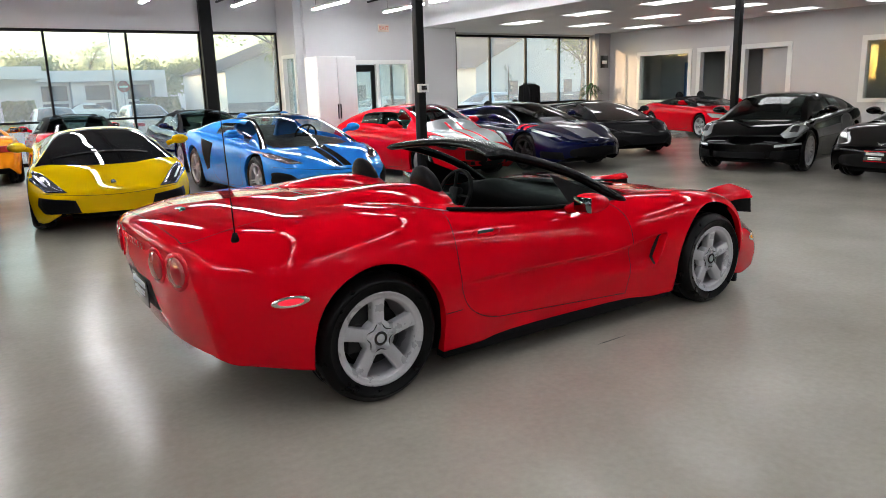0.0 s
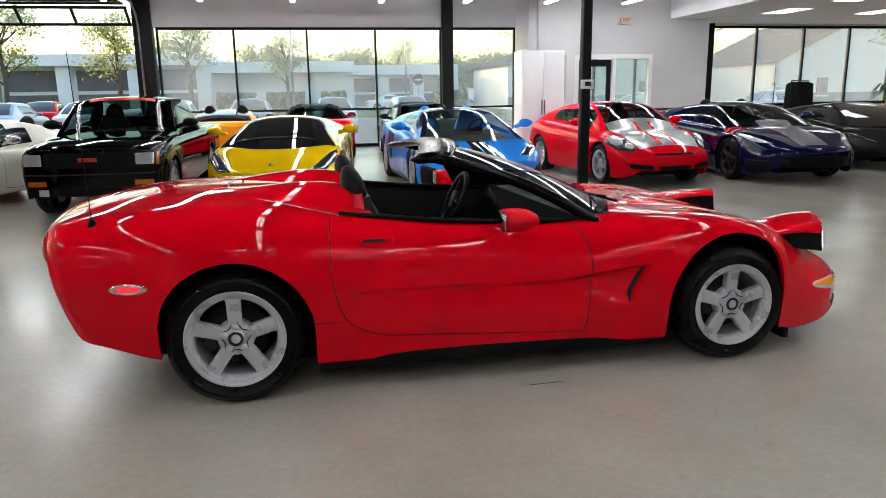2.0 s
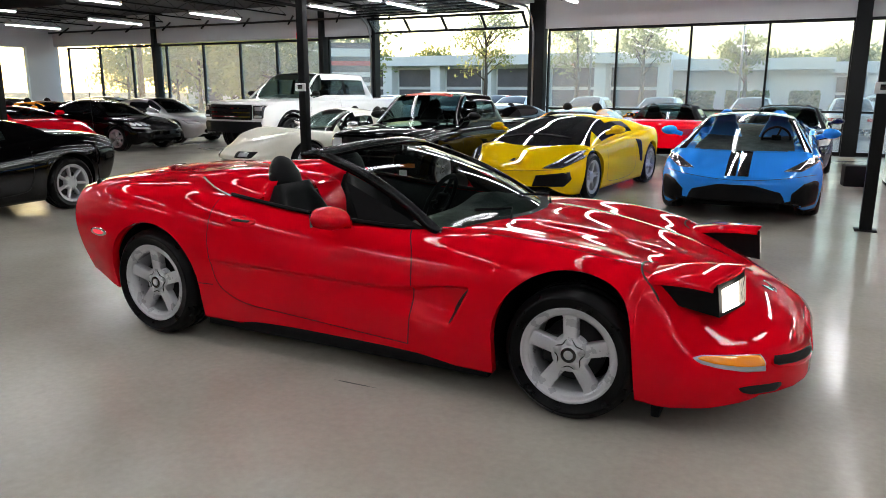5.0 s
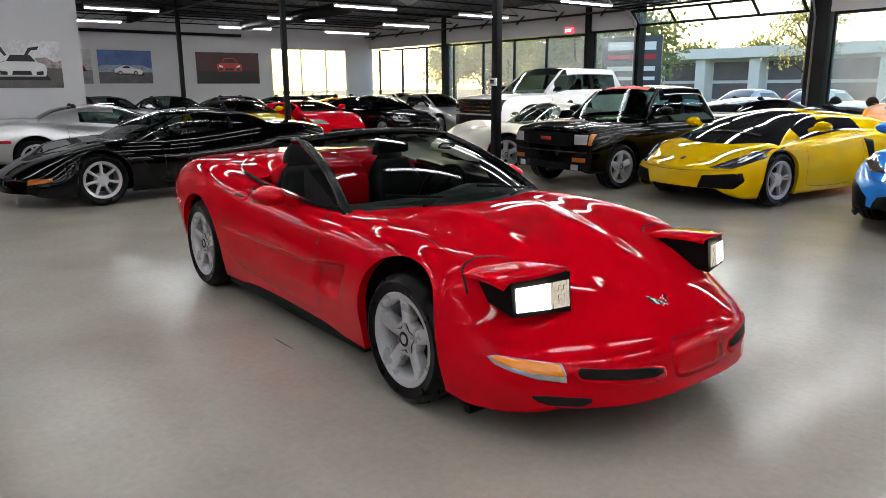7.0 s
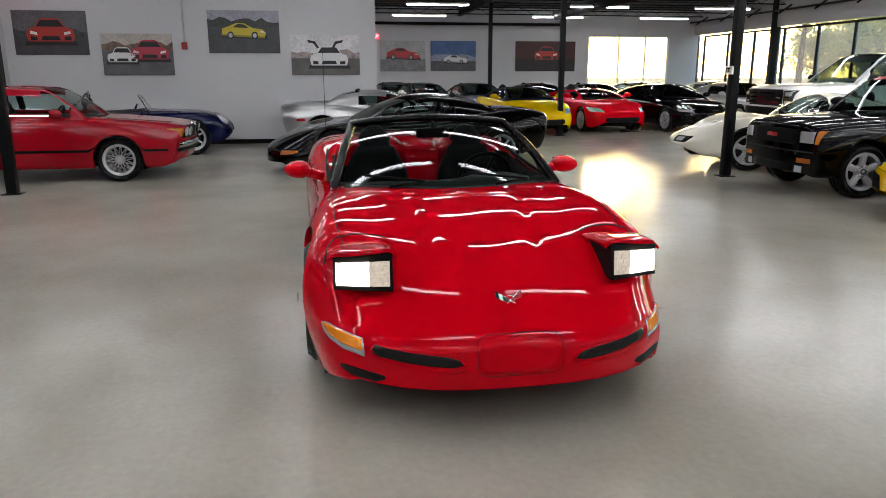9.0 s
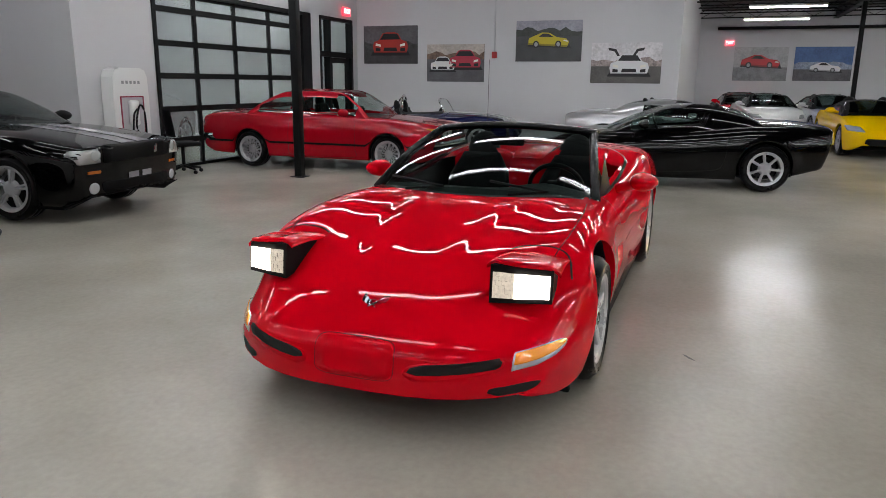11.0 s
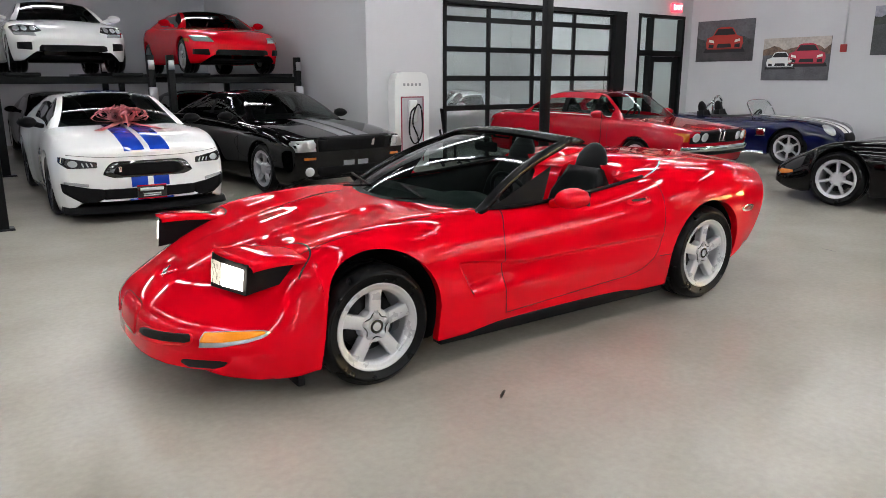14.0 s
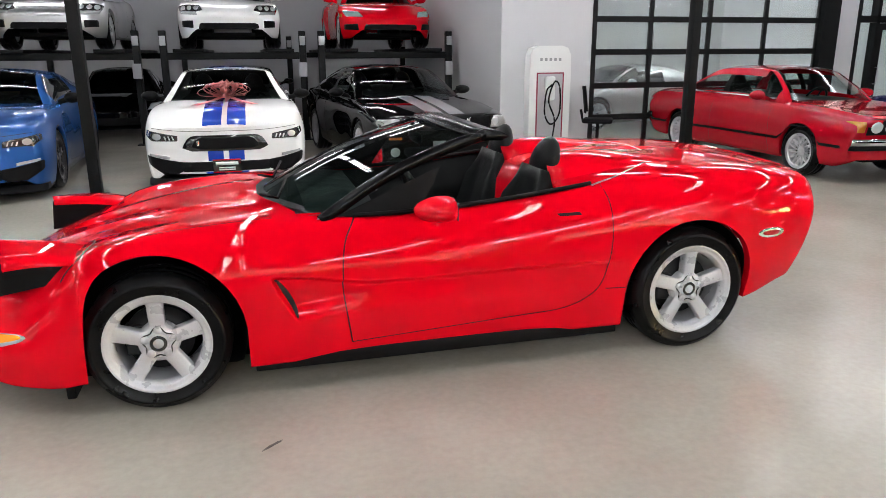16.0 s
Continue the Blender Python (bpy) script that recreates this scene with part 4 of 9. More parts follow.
def wheel(parent, x, y, r, width, spokes, rim_mat, style="five", rim_r=None, dish=0.02, side=1, lug=True):
    """A wheel at one corner: tyre, rim with spokes, brake disc. y is the outer face."""
    key = (round(r, 3), width, spokes, rim_mat.name, style, rim_r, dish)
    rr = rim_r or r * 0.70
    if key not in TYRES:
        bm = bmesh.new()
        w = width
        prof = [(rr - 0.004, -w), (rr + 0.012, -w - 0.006), (rr + (r - rr) * 0.5, -w - 0.012), (r - 0.03, -w + 0.0), (r - 0.006, -w + 0.022), (r, -w + 0.05),
                (r, -w / 2 - 0.04), (r - 0.008, -w / 2 - 0.036), (r - 0.008, -w / 2 - 0.028), (r, -w / 2 - 0.024), (r, -w / 2 + 0.024), (r - 0.008, -w / 2 + 0.028), (r - 0.008, -w / 2 + 0.036), (r, -w / 2 + 0.04),
                (r, -0.05), (r - 0.006, -0.022), (r - 0.03, 0.0), (rr + (r - rr) * 0.62, 0.010), (rr + (r - rr) * 0.5, 0.012), (rr + (r - rr) * 0.48, 0.009), (rr + 0.014, 0.006), (rr - 0.004, -0.004)]
        lathe(bm, prof, 56)
        bmesh.ops.recalc_face_normals(bm, faces=bm.faces)
        tyre = bpy.data.meshes.new("tyre")
        bm.to_mesh(tyre)
        bm.free()
        bm = bmesh.new()
        lathe(bm, [(rr - 0.036, -w + 0.02), (rr - 0.034, -0.03), (rr - 0.030, -0.010), (rr - 0.020, -0.004), (rr - 0.010, -0.005), (rr - 0.006, -0.001), (rr + 0.004, 0.004), (rr + 0.008, 0.001), (rr + 0.004, -0.012)], 56)
        if style == "flat":
            lathe(bm, [(rr - 0.040, -0.045), (rr - 0.034, -0.016), (rr - 0.028, -0.012), (rr - 0.014, -0.011)], 56)
        hub = 0.088 if style != "mesh" else 0.06
        lathe(bm, [(0.0, -dish + 0.004), (hub * 0.6, -dish + 0.004), (hub, -dish - 0.006), (hub + 0.004, -dish - 0.05)], 28)

        def bar(a, r0, r1, w0, w1, y0, y1, depth, skew=0.0):
            ca, sa = math.cos(a), math.sin(a)
            cb, sb = math.cos(a + skew), math.sin(a + skew)
            vs = []
            for (c, s, rad, ww, yy) in ((ca, sa, r0, w0, y0), (cb, sb, r1, w1, y1)):
                for t, dy, k in ((-1, -depth, 1.0), (-0.92, -0.008, 1.0), (-0.5, 0.002, 1.0), (0.5, 0.002, 1.0), (0.92, -0.008, 1.0), (1, -depth, 1.0)):
                    vs.append(bm.verts.new((rad * c - t * ww * s, yy + dy, rad * s + t * ww * c)))
            for i in range(5):
                bm.faces.new((vs[i], vs[i + 1], vs[i + 7], vs[i + 6]))

        for i in range(spokes):
            a = 2 * math.pi * i / spokes + math.pi / 2
            if style == "flat":
                ra, rb, rows_ = 0.062, rr - 0.022, []
                for q in np.linspace(0, 1, 17):
                    rad = ra + (rb - ra) * q
                    hw = 0.0335 + 0.003 * q + 0.020 * max(1 - q / 0.16, 0.0) ** 2 + 0.030 * max((q - 0.80) / 0.20, 0.0) ** 2.2
                    yy = -dish + (dish - 0.012) * q ** 1.3
                    rows_.append([bm.verts.new((rad * math.cos(a) - t * math.sin(a), yy + dy, rad * math.sin(a) + t * math.cos(a))) for t, dy in ((-hw + 0.002, -0.050), (-hw, -0.009), (-hw + 0.003, -0.003), (-hw + 0.009, 0.0), (0.0, 0.0012), (hw - 0.009, 0.0), (hw - 0.003, -0.003), (hw, -0.009), (hw - 0.002, -0.050))])
                for q in grid_faces(rows_):
                    bm.faces.new(q)
            elif style == "five":
                bar(a, 0.05, rr * 0.52, 0.044, 0.038, -dish, -dish * 0.7, 0.05)
                bar(a, rr * 0.52, rr - 0.012, 0.038, 0.055, -dish * 0.7, -0.012, 0.045)
            elif style == "thin":
                bar(a, 0.05, rr - 0.012, 0.018, 0.020, -dish, -0.012, 0.035)
            elif style == "twin":
                bar(a - 0.13, 0.05, rr - 0.012, 0.013, 0.013, -dish, -0.012, 0.035, 0.02)
                bar(a + 0.13, 0.05, rr - 0.012, 0.013, 0.013, -dish, -0.012, 0.035, -0.02)
            else:
                bar(a, 0.05, rr - 0.02, 0.008, 0.008, -dish, -0.022, 0.02, 0.42)
                bar(a, 0.05, rr - 0.02, 0.008, 0.008, -dish, -0.022, 0.02, -0.42)
        if lug and style in ("five", "flat"):
            for i in range(5):
                a = 2 * math.pi * i / 5 + math.pi / 2 + math.pi / 5 * 0
                m = Matrix.Translation((0.060 * math.cos(a), -dish + 0.0, 0.060 * math.sin(a)))
                lathe(bm, [(0.0, 0.010), (0.018, 0.008), (0.021, 0.0), (0.021, -0.01)], 12, m)
            lathe(bm, [(0.0, 0.014 - dish), (0.036, 0.0135 - dish), (0.043, 0.004 - dish)], 24)
        bmesh.ops.recalc_face_normals(bm, faces=bm.faces)
        rim = bpy.data.meshes.new("rim")
        bm.to_mesh(rim)
        bm.free()
        bm = bmesh.new()
        lathe(bm, [(0.0, -0.10), (r * 0.47, -0.10), (r * 0.47, -0.125), (0.0, -0.125)], 40)
        box(bm, r * 0.2, r * 0.46, -0.15, -0.075, -0.07, 0.07, 0.01)
        bmesh.ops.recalc_face_normals(bm, faces=bm.faces)
        disc = bpy.data.meshes.new("brake_disc")
        bm.to_mesh(disc)
        bm.free()
        bm = bmesh.new()
        lathe(bm, [(0.037, 0.0135 - dish), (0.030, 0.0185 - dish), (0.023, 0.0145 - dish)], 20)
        if style in ("five", "flat"):
            star = [((0.066 + 0.010 * math.cos(5 * (a - math.pi / 2))) * math.cos(a), -dish + 0.0045, (0.066 + 0.010 * math.cos(5 * (a - math.pi / 2))) * math.sin(a)) for a in np.linspace(0, 2 * math.pi, 60, endpoint=False)]
            tube(bm, star, 0.003, 5, True)
        cap = bpy.data.meshes.new("centre_cap")
        bm.to_mesh(cap)
        bm.free()
        TYRES[key] = (tyre, rim, disc, cap)
    tyre, rim, disc, cap = TYRES[key]
    hub = part_mesh("wheel", disc, DISC, parent, "wheel with iron brake disc")
    hub.matrix_basis = pose(x, y, r, 0, random.uniform(0, 72) if style not in ("five", "flat") else 0, 0 if side > 0 else 180)
    part_mesh("tyre", tyre, RUBBER, hub)
    part_mesh("rim", rim, rim_mat, hub)
    if style in ("five", "flat") and lug:
        part_mesh("centre_cap", cap, GLOSSBLACK, hub)
    return hub


def wells(shape, parent, material=None):
    """Dark wheel housings and floor pan."""
    for xw in (shape.wb / 2, -shape.wb / 2):
        for s in (-1, 1):
            bm = bmesh.new()
            yo, r = shape.w(xw) - 0.035, shape.arch - 0.001
            rows = []
            for y, k in ((yo, 1.0), (yo - 0.3, 1.0), (yo - 0.42, 0.9)):
                rows.append([bm.verts.new((xw + r * k * math.cos(a), s * (y - shape.w(xw) + min(shape.w(xw), shape.w(xw + r * math.cos(a) + (0.07 if xw > 0 else -0.05)) - 0.03)), max(shape.tyre + r * k * math.sin(a), shape.low(xw + r * math.cos(a)) + 0.03))) for a in np.linspace(-0.75, math.pi + 0.75, 26)])
            for f in grid_faces(rows):
                bm.faces.new(f)
            bm.faces.new(rows[-1])
            part("wheel_housing", bm, TRIM, parent)
    bm = bmesh.new()
    z = shape.low(0) + 0.03
    ws = shape.wmax - 0.48
    box(bm, shape.rear + 0.5, shape.front - 0.3, -ws, ws, z, z + 0.06)
    a = shape.wb / 2 - shape.arch - 0.02
    box(bm, -a, a, -shape.w(0) + 0.06, shape.w(0) - 0.06, z - 0.012, z + 0.045)
    part("floor_pan", bm, TRIM, parent)


def seat(parent, x, y, z, material, h=0.62, tilt=14):
    """A bucket seat with bolsters and a head restraint."""
    bm = bmesh.new()
    m = Matrix.Translation((x, y, z)) @ Matrix.Rotation(radians(-tilt), 4, "Y")
    rows = []
    for v in np.linspace(0, 1, 9):
        wv = 0.25 * (1 - 0.35 * smooth01(0.55, 1.0, v)) * (1 if v < 0.98 else 0.9)
        row = []
        for u in np.linspace(-1, 1, 13):
            bolster = 0.07 * smooth01(0.55, 0.95, abs(u)) * (1 - smooth01(0.6, 0.95, v)) * (1 if abs(u) < 0.99 else 0.4)
            row.append(bm.verts.new(m @ Vector((0.05 + bolster - 0.02 * math.sin(3.1 * v), u * wv, v * h))))
        rows.append(row)
    back = []
    for v in np.linspace(0, 1, 9):
        wv = 0.25 * (1 - 0.35 * smooth01(0.55, 1.0, v)) * (1 if v < 0.98 else 0.9)
        back.append([bm.verts.new(m @ Vector((-0.09 + 0.03 * u * u, u * wv, v * h + (0.0 if v < 1 else 0.0)))) for u in np.linspace(-1, 1, 13)])
    for rr in (rows, [b[::-1] for b in back]):
        for f in grid_faces(rr):
            bm.faces.new(f)
    for a, b in zip(range(8), range(1, 9)):
        bm.faces.new((rows[a][0], rows[b][0], back[b][0], back[a][0]))
        bm.faces.new((rows[a][-1], back[a][-1], back[b][-1], rows[b][-1]))
    for i in range(12):
        bm.faces.new((rows[-1][i], rows[-1][i + 1], back[-1][i + 1], back[-1][i]))
    for v in bmesh.ops.create_uvsphere(bm, u_segments=16, v_segments=10, radius=1.0)["verts"]:
        v.co = m @ Vector((v.co.x * 0.065 - 0.015, v.co.y * (0.135 - 0.02 * v.co.z), h + 0.05 + v.co.z * 0.135))
    box(bm, x - 0.0, x + 0.5, y - 0.24, y + 0.24, z - 0.08, z + 0.07, 0.05)
    bmesh.ops.recalc_face_normals(bm, faces=bm.faces)
    return part("seat", bm, material, parent)


def steering(parent, x, y, z, r=0.18, material=None):
    bm = bmesh.new()
    m = Matrix.Translation((x, y, z)) @ Matrix.Rotation(radians(-66), 4, "Y")
    tube(bm, [m @ Vector((r * math.cos(a), r * math.sin(a), 0)) for a in np.linspace(0, 2 * math.pi, 28, endpoint=False)], 0.016, 8, True)
    for a in (0.3, math.pi - 0.3, -math.pi / 2):
        tube(bm, [m @ Vector((0, 0, 0)), m @ Vector((r * math.cos(a), r * math.sin(a), 0))], 0.014, 6)
    box(bm, -0.06, 0.06, -0.06, 0.06, -0.03, 0.02, 0.015, m)
    return part("steering_wheel", bm, material or LEATHER, parent)


MIRROR = mat("mirror glass", (0.22, 0.23, 0.24), 0.04, 1.0)


def door_mirror(parent, x, y, z, s, material, size=(0.10, 0.11, 0.065)):
    """A rounded mirror housing on a short arm; s is the side."""
    bm = bmesh.new()
    vs = bmesh.ops.create_uvsphere(bm, u_segments=18, v_segments=12, radius=1.0)["verts"]
    for v in vs:
        k = 0.55 if v.co.x < -0.3 else 1.0
        v.co = Vector((x + max(v.co.x, -0.45) * size[0], y + s * 0.02 + v.co.y * size[1], z + v.co.z * size[2] * (1 - 0.15 * v.co.y * s)))
    tube(bm, [(x, y - s * 0.16, z - 0.055), (x, y - s * 0.05, z - 0.02)], [0.03, 0.035], 8)
    ob = part("door_mirror", bm, material, parent)
    bm = bmesh.new()
    box(bm, x - 0.45 * size[0] - 0.004, x - 0.45 * size[0], y + s * 0.02 - size[1] * 0.75, y + s * 0.02 + size[1] * 0.75, z - size[2] * 0.7, z + size[2] * 0.7)
    part("mirror_glass", bm, MIRROR, ob)
    return ob


def cabin(shape, parent, xa, xb, xc, xd, zr, wr, mats, belt=None, wb_in=0.10, bow=(0.16, 0.08), door=None, pillar=0.09, roof_name="roof", quarter=True, edge=0.05, bpillar=None):
    """Roof and glass. xa, xb: foot and head of the windscreen; xc, xd: head and foot of the rear glass."""
    roofline = curve((xd - 0.02, shape.top(xd) - 0.05), (xd + (xc - xd) * 0.5, (shape.top(xd) + zr) / 2 + 0.03), (xc, zr - 0.015), ((xc + xb) / 2, zr), (xb, zr - 0.02), (xb + (xa - xb) * 0.5, (shape.top(xa) + zr) / 2 + 0.015), (xa + 0.02, shape.top(xa) - 0.04))
    xs = sorted({*np.round(np.linspace(xd, xa, 46), 4), xb, xc, xb - 0.04, xc + 0.04})
    verts, faces, groups = [], [], []
    rows = []
    n_side, n_top = 6, 10
    for x in xs:
        zb = (belt(x) if belt else shape.sh(x)) - 0.02
        h = max(roofline(x), zb + 0.012)
        f = min((h - zb) / (zr - zb), 1.0)
        wbelt = shape.w(x) - wb_in
        yt = wbelt + (wr - wbelt) * f ** 0.9
        he = h - 0.055 * f
        pts = []
        for s in np.linspace(0, 1, n_side):
            pts.append((wbelt + (yt - wbelt) * s + 0.03 * math.sin(math.pi * s) * f, zb + (he - zb) * s))
        for s in np.linspace(0, 1, n_top)[1:]:
            y = yt * (1 - s)
            pts.append((y, h - 0.055 * f * (y / max(yt, 0.01)) ** 2.4))
        row = []
        full = [(y, z, -1) for y, z in pts] + [(y, z, 1) for y, z in pts[-2::-1]]
        for y, z, s in full:
            c = 1 - (y / max(wbelt, 0.1)) ** 2
            dx = bow[0] * c * smooth01(xb - 0.25, xa, x) - bow[1] * c * smooth01(xc + 0.25, xd, x)
            row.append(len(verts))
            verts.append((x + dx, s * y, z))
        rows.append(row)
    d0, d1 = door or (xc + 0.02, xb + (xa - xb) * 0.72)
    tot = n_side + n_top - 1
    for (a, xa_), (b, xb_) in zip(zip(rows, xs), list(zip(rows, xs))[1:]):
        xm = (xa_ + xb_) / 2
        for i in range(len(a) - 1):
            k = min(i, len(a) - 2 - i)
            faces.append((a[i], b[i], b[i + 1], a[i + 1]))
            if k < n_side - 1:
                g = "paint_r" if i < len(a) / 2 else "paint_l"
                zb = verts[a[0]][2]
                limit = roofline(xm) - 0.055
                if k > 0 and d0 < xm < d1 and (k < n_side - 2 or xb < xm) and limit > zb + 0.1:
                    g = "side_r" if i < len(a) / 2 else "side_l"
                    if bpillar and abs(xm - bpillar) < 0.05:
                        g = "trim_r" if i < len(a) / 2 else "trim_l"
            else:
                kk = k - (n_side - 1)
                if xm > xb and kk >= 1:
                    g = "screen"
                elif xm > xb:
                    g = "pillar_r" if i < len(a) / 2 else "pillar_l"
                elif xm < xc and kk >= 1 and xm > xd + 0.06:
                    g = "rear"
                else:
                    g = "roof"
            groups.append(g)
    look_up = {"paint_l": ("cabin_side", mats["paint"], ""), "paint_r": ("cabin_side", mats["paint"], ""), "side_r": ("side_window", mats["glass"], ""), "side_l": ("side_window", mats["glass"], ""), "trim_l": ("door_pillar", TRIM, ""), "trim_r": ("door_pillar", TRIM, ""), "screen": ("windscreen", mats["screen"], ""), "pillar_l": ("windscreen_pillar", mats.get("pillar", mats["paint"]), ""), "pillar_r": ("windscreen_pillar", mats.get("pillar", mats["paint"]), ""), "rear": ("rear_window", mats["glass"], ""), "roof": (roof_name, mats["roof"], "")}
    out = pieces(verts, faces, groups, parent, look_up)
    return out, (verts, faces)


def coupe(name, label, m, shape, skin, cab=None, wheels=None, interior=True, seats=LEATHER, seat_x=-0.35, seat_z=0.45, group="", lights=None, mirrors=None, open_top=None, seat_h=0.62):
    """A whole car: body, cabin, wheels, interior. Returns it and a tree to lay fittings on."""
    car = thing(name, label, "car", m, group)
    v, f, where = shape.mesh()
    n_flank = 16
    dark = []
    if cab or open_top:
        x0, x1 = (cab["xd"] + 0.12, cab["xa"] - 0.10) if cab else open_top
    bow_x = cab.get("bow", (0.16, 0.08))[0] if cab else 0.0
    for q, (x, k) in zip(f, where):
        y = sum(v[i][1] for i in q) / len(q)
        under = (cab or open_top) and x0 < x < x1 + bow_x * (1 - (y / shape.wmax) ** 2) and k > n_flank + 2
        dark.append("cockpit" if under else "body")
    pieces(v, f, dark, car, {"body": ("body", skin, ""), "cockpit": ("cockpit", LEATHER, "dark interior")})
    allv, allf = list(v), list(f)
    if cab:
        _, (cv, cf) = cabin(shape, car, **cab)
        off = len(allv)
        allv += cv
        allf += [tuple(i + off for i in q) for q in cf]
    wells(shape, car)
    w = dict(r=shape.tyre, width=0.24, spokes=5, rim_mat=RIM, style="five")
    w.update(wheels or {})
    inset = w.pop("inset", 0.03)
    for xw in (shape.wb / 2, -shape.wb / 2):
        for s in (1, -1):
            wheel(car, xw, s * (shape.w(xw) - inset), side=s, **w)
    if interior:
        for s in (1, -1):
            seat(car, seat_x, s * 0.36, seat_z, seats, seat_h)
        steering(car, seat_x + 0.62, 0.36, seat_z + 0.38)
    if mirrors:
        mx, mz = mirrors[:2]
        for s in (1, -1):
            door_mirror(car, mx, s * (shape.w(mx) + 0.06), mz, s, mirrors[2] if len(mirrors) > 2 else skin)
    return car, BVHTree.FromPolygons(allv, allf)


def bars(parent, name, center, wide, high, material, rows=1, facing="front", lift=0.0, label=""):
    """Plain bars where small writing stands."""
    bm = bmesh.new()
    x, y, z = center
    for k in range(rows):
        zz = z + (k - (rows - 1) / 2) * high * 1.6
        box(bm, x - 0.002, x + 0.002, y - wide / 2, y + wide / 2, zz - high / 2, zz + high / 2)
    return part(name, bm, material, parent, label)

# ---- showroom cars ----
def std(wb, L0, L1, W, sh=(0.62, 0.72, 0.80, 0.86, 0.86, 0.84), nose=0.55, tail=0.8, low=0.17, cowl=0.86, deck=0.9, nw=0.80, **k):
    """A shape from a few sizes: sh gives shoulder heights from nose to tail."""
    f, r = L0, -L1
    w = [(f, W * nw), (f - 0.25, W * (0.6 + 0.4 * nw) if nw > 0.85 else W * 0.90), (wb / 2, W * 0.985), (0.3, W * 0.955), (-0.3, W * 0.955), (-wb / 2, W), (r + 0.25, W * 0.95), (r, W * 0.88)]
    xs = [f, f - 0.3, wb / 2, 0.5, -0.4, -wb / 2, r + 0.25, r]
    zs = [nose, sh[0], sh[1], sh[2], sh[3], sh[4], sh[5], tail]
    shc = list(zip(xs, zs))
    top = [(f, nose + 0.01), (f - 0.3, sh[0] + 0.03), (wb / 2, sh[1] + 0.03), (0.75, cowl), (-0.3, cowl), (-wb / 2 + 0.1, deck), (r + 0.25, sh[5] + 0.04), (r, tail + 0.02)]
    lowc = [(f, low + 0.07), (f - 0.25, low), (0, low), (r + 0.3, low + 0.04), (r, low + 0.14)]
    return Shape(wb, f, r, w, top, shc, lowc, **k)


def yellow_coupe():
    s = std(2.56, 2.2, 2.05, 0.955, (0.58, 0.75, 0.80, 0.86, 0.90, 0.92), 0.50, 0.90, 0.13, 0.80, 0.96, tyre=0.335, arch=0.37, bow=(0.34, 0.12), crown=0.7)
    c, b = coupe("sports_car", "bright yellow wedge shaped sports coupe with dark glass", pose(-1.22, 7.36, 0, 0, 0, -96), s, YELLOW,
                 dict(xa=1.22, xb=0.12, xc=-0.45, xd=-1.55, zr=1.165, wr=0.52, mats=dict(paint=YELLOW, roof=YELLOW, glass=DARKGLASS, screen=DARKGLASS, pillar=DARKGLASS), wb_in=0.10, bow=(0.25, 0.05), door=(-0.6, 0.7)),
                 dict(style="twin", spokes=5), interior=False, mirrors=(0.62, 0.97, YELLOW))
    for s_ in (1, -1):
        o = [(0.50, 0.50), (0.72, 0.50), (0.88, 0.62), (0.89, 0.74), (0.74, 0.69)]
        patch("headlight", b, "front", o if s_ > 0 else mirrored(o), LAMPDARK, c, 0.006, "slanting dark headlight", deep=0.7)
        o = [(0.70, 0.56), (0.73, 0.56), (0.84, 0.67), (0.82, 0.68)]
        patch("headlight_lens", b, "front", o if s_ > 0 else mirrored(o), LENS, c, 0.012, deep=0.7)
        o = [(0.38, 0.26), (0.76, 0.26), (0.82, 0.35), (0.80, 0.45), (0.43, 0.41)]
        patch("air_intake", b, "front", o if s_ > 0 else mirrored(o), TRIM, c, 0.006, "black air intake")
        patch("side_scoop", b, "left" if s_ > 0 else "right", [(-0.75, 0.75), (-0.55, 0.78), (-0.72, 0.42), (-0.82, 0.40)], TRIM, c, 0.005)
        gap("door_seam", b, "left" if s_ > 0 else "right", [(0.75, 0.78), (0.72, 0.4), (0.6, 0.22), (-0.4, 0.22), (-0.55, 0.5), (-0.5, 0.84)], c)
    gap("hood_seam", b, "front", [(-0.75, 0.49), (0, 0.455), (0.75, 0.49)], c)
    patch("badge", b, "top", [(2.02, -0.03), (2.02, 0.03), (1.95, 0.025), (1.92, 0.0), (1.95, -0.025)], TRIM, c, 0.004, n=12)
    strip("wiper", b, "top", 1.12, 1.16, -0.6, 0.5, TRIM, c, 0.012, nb=12, na=3)
    return c


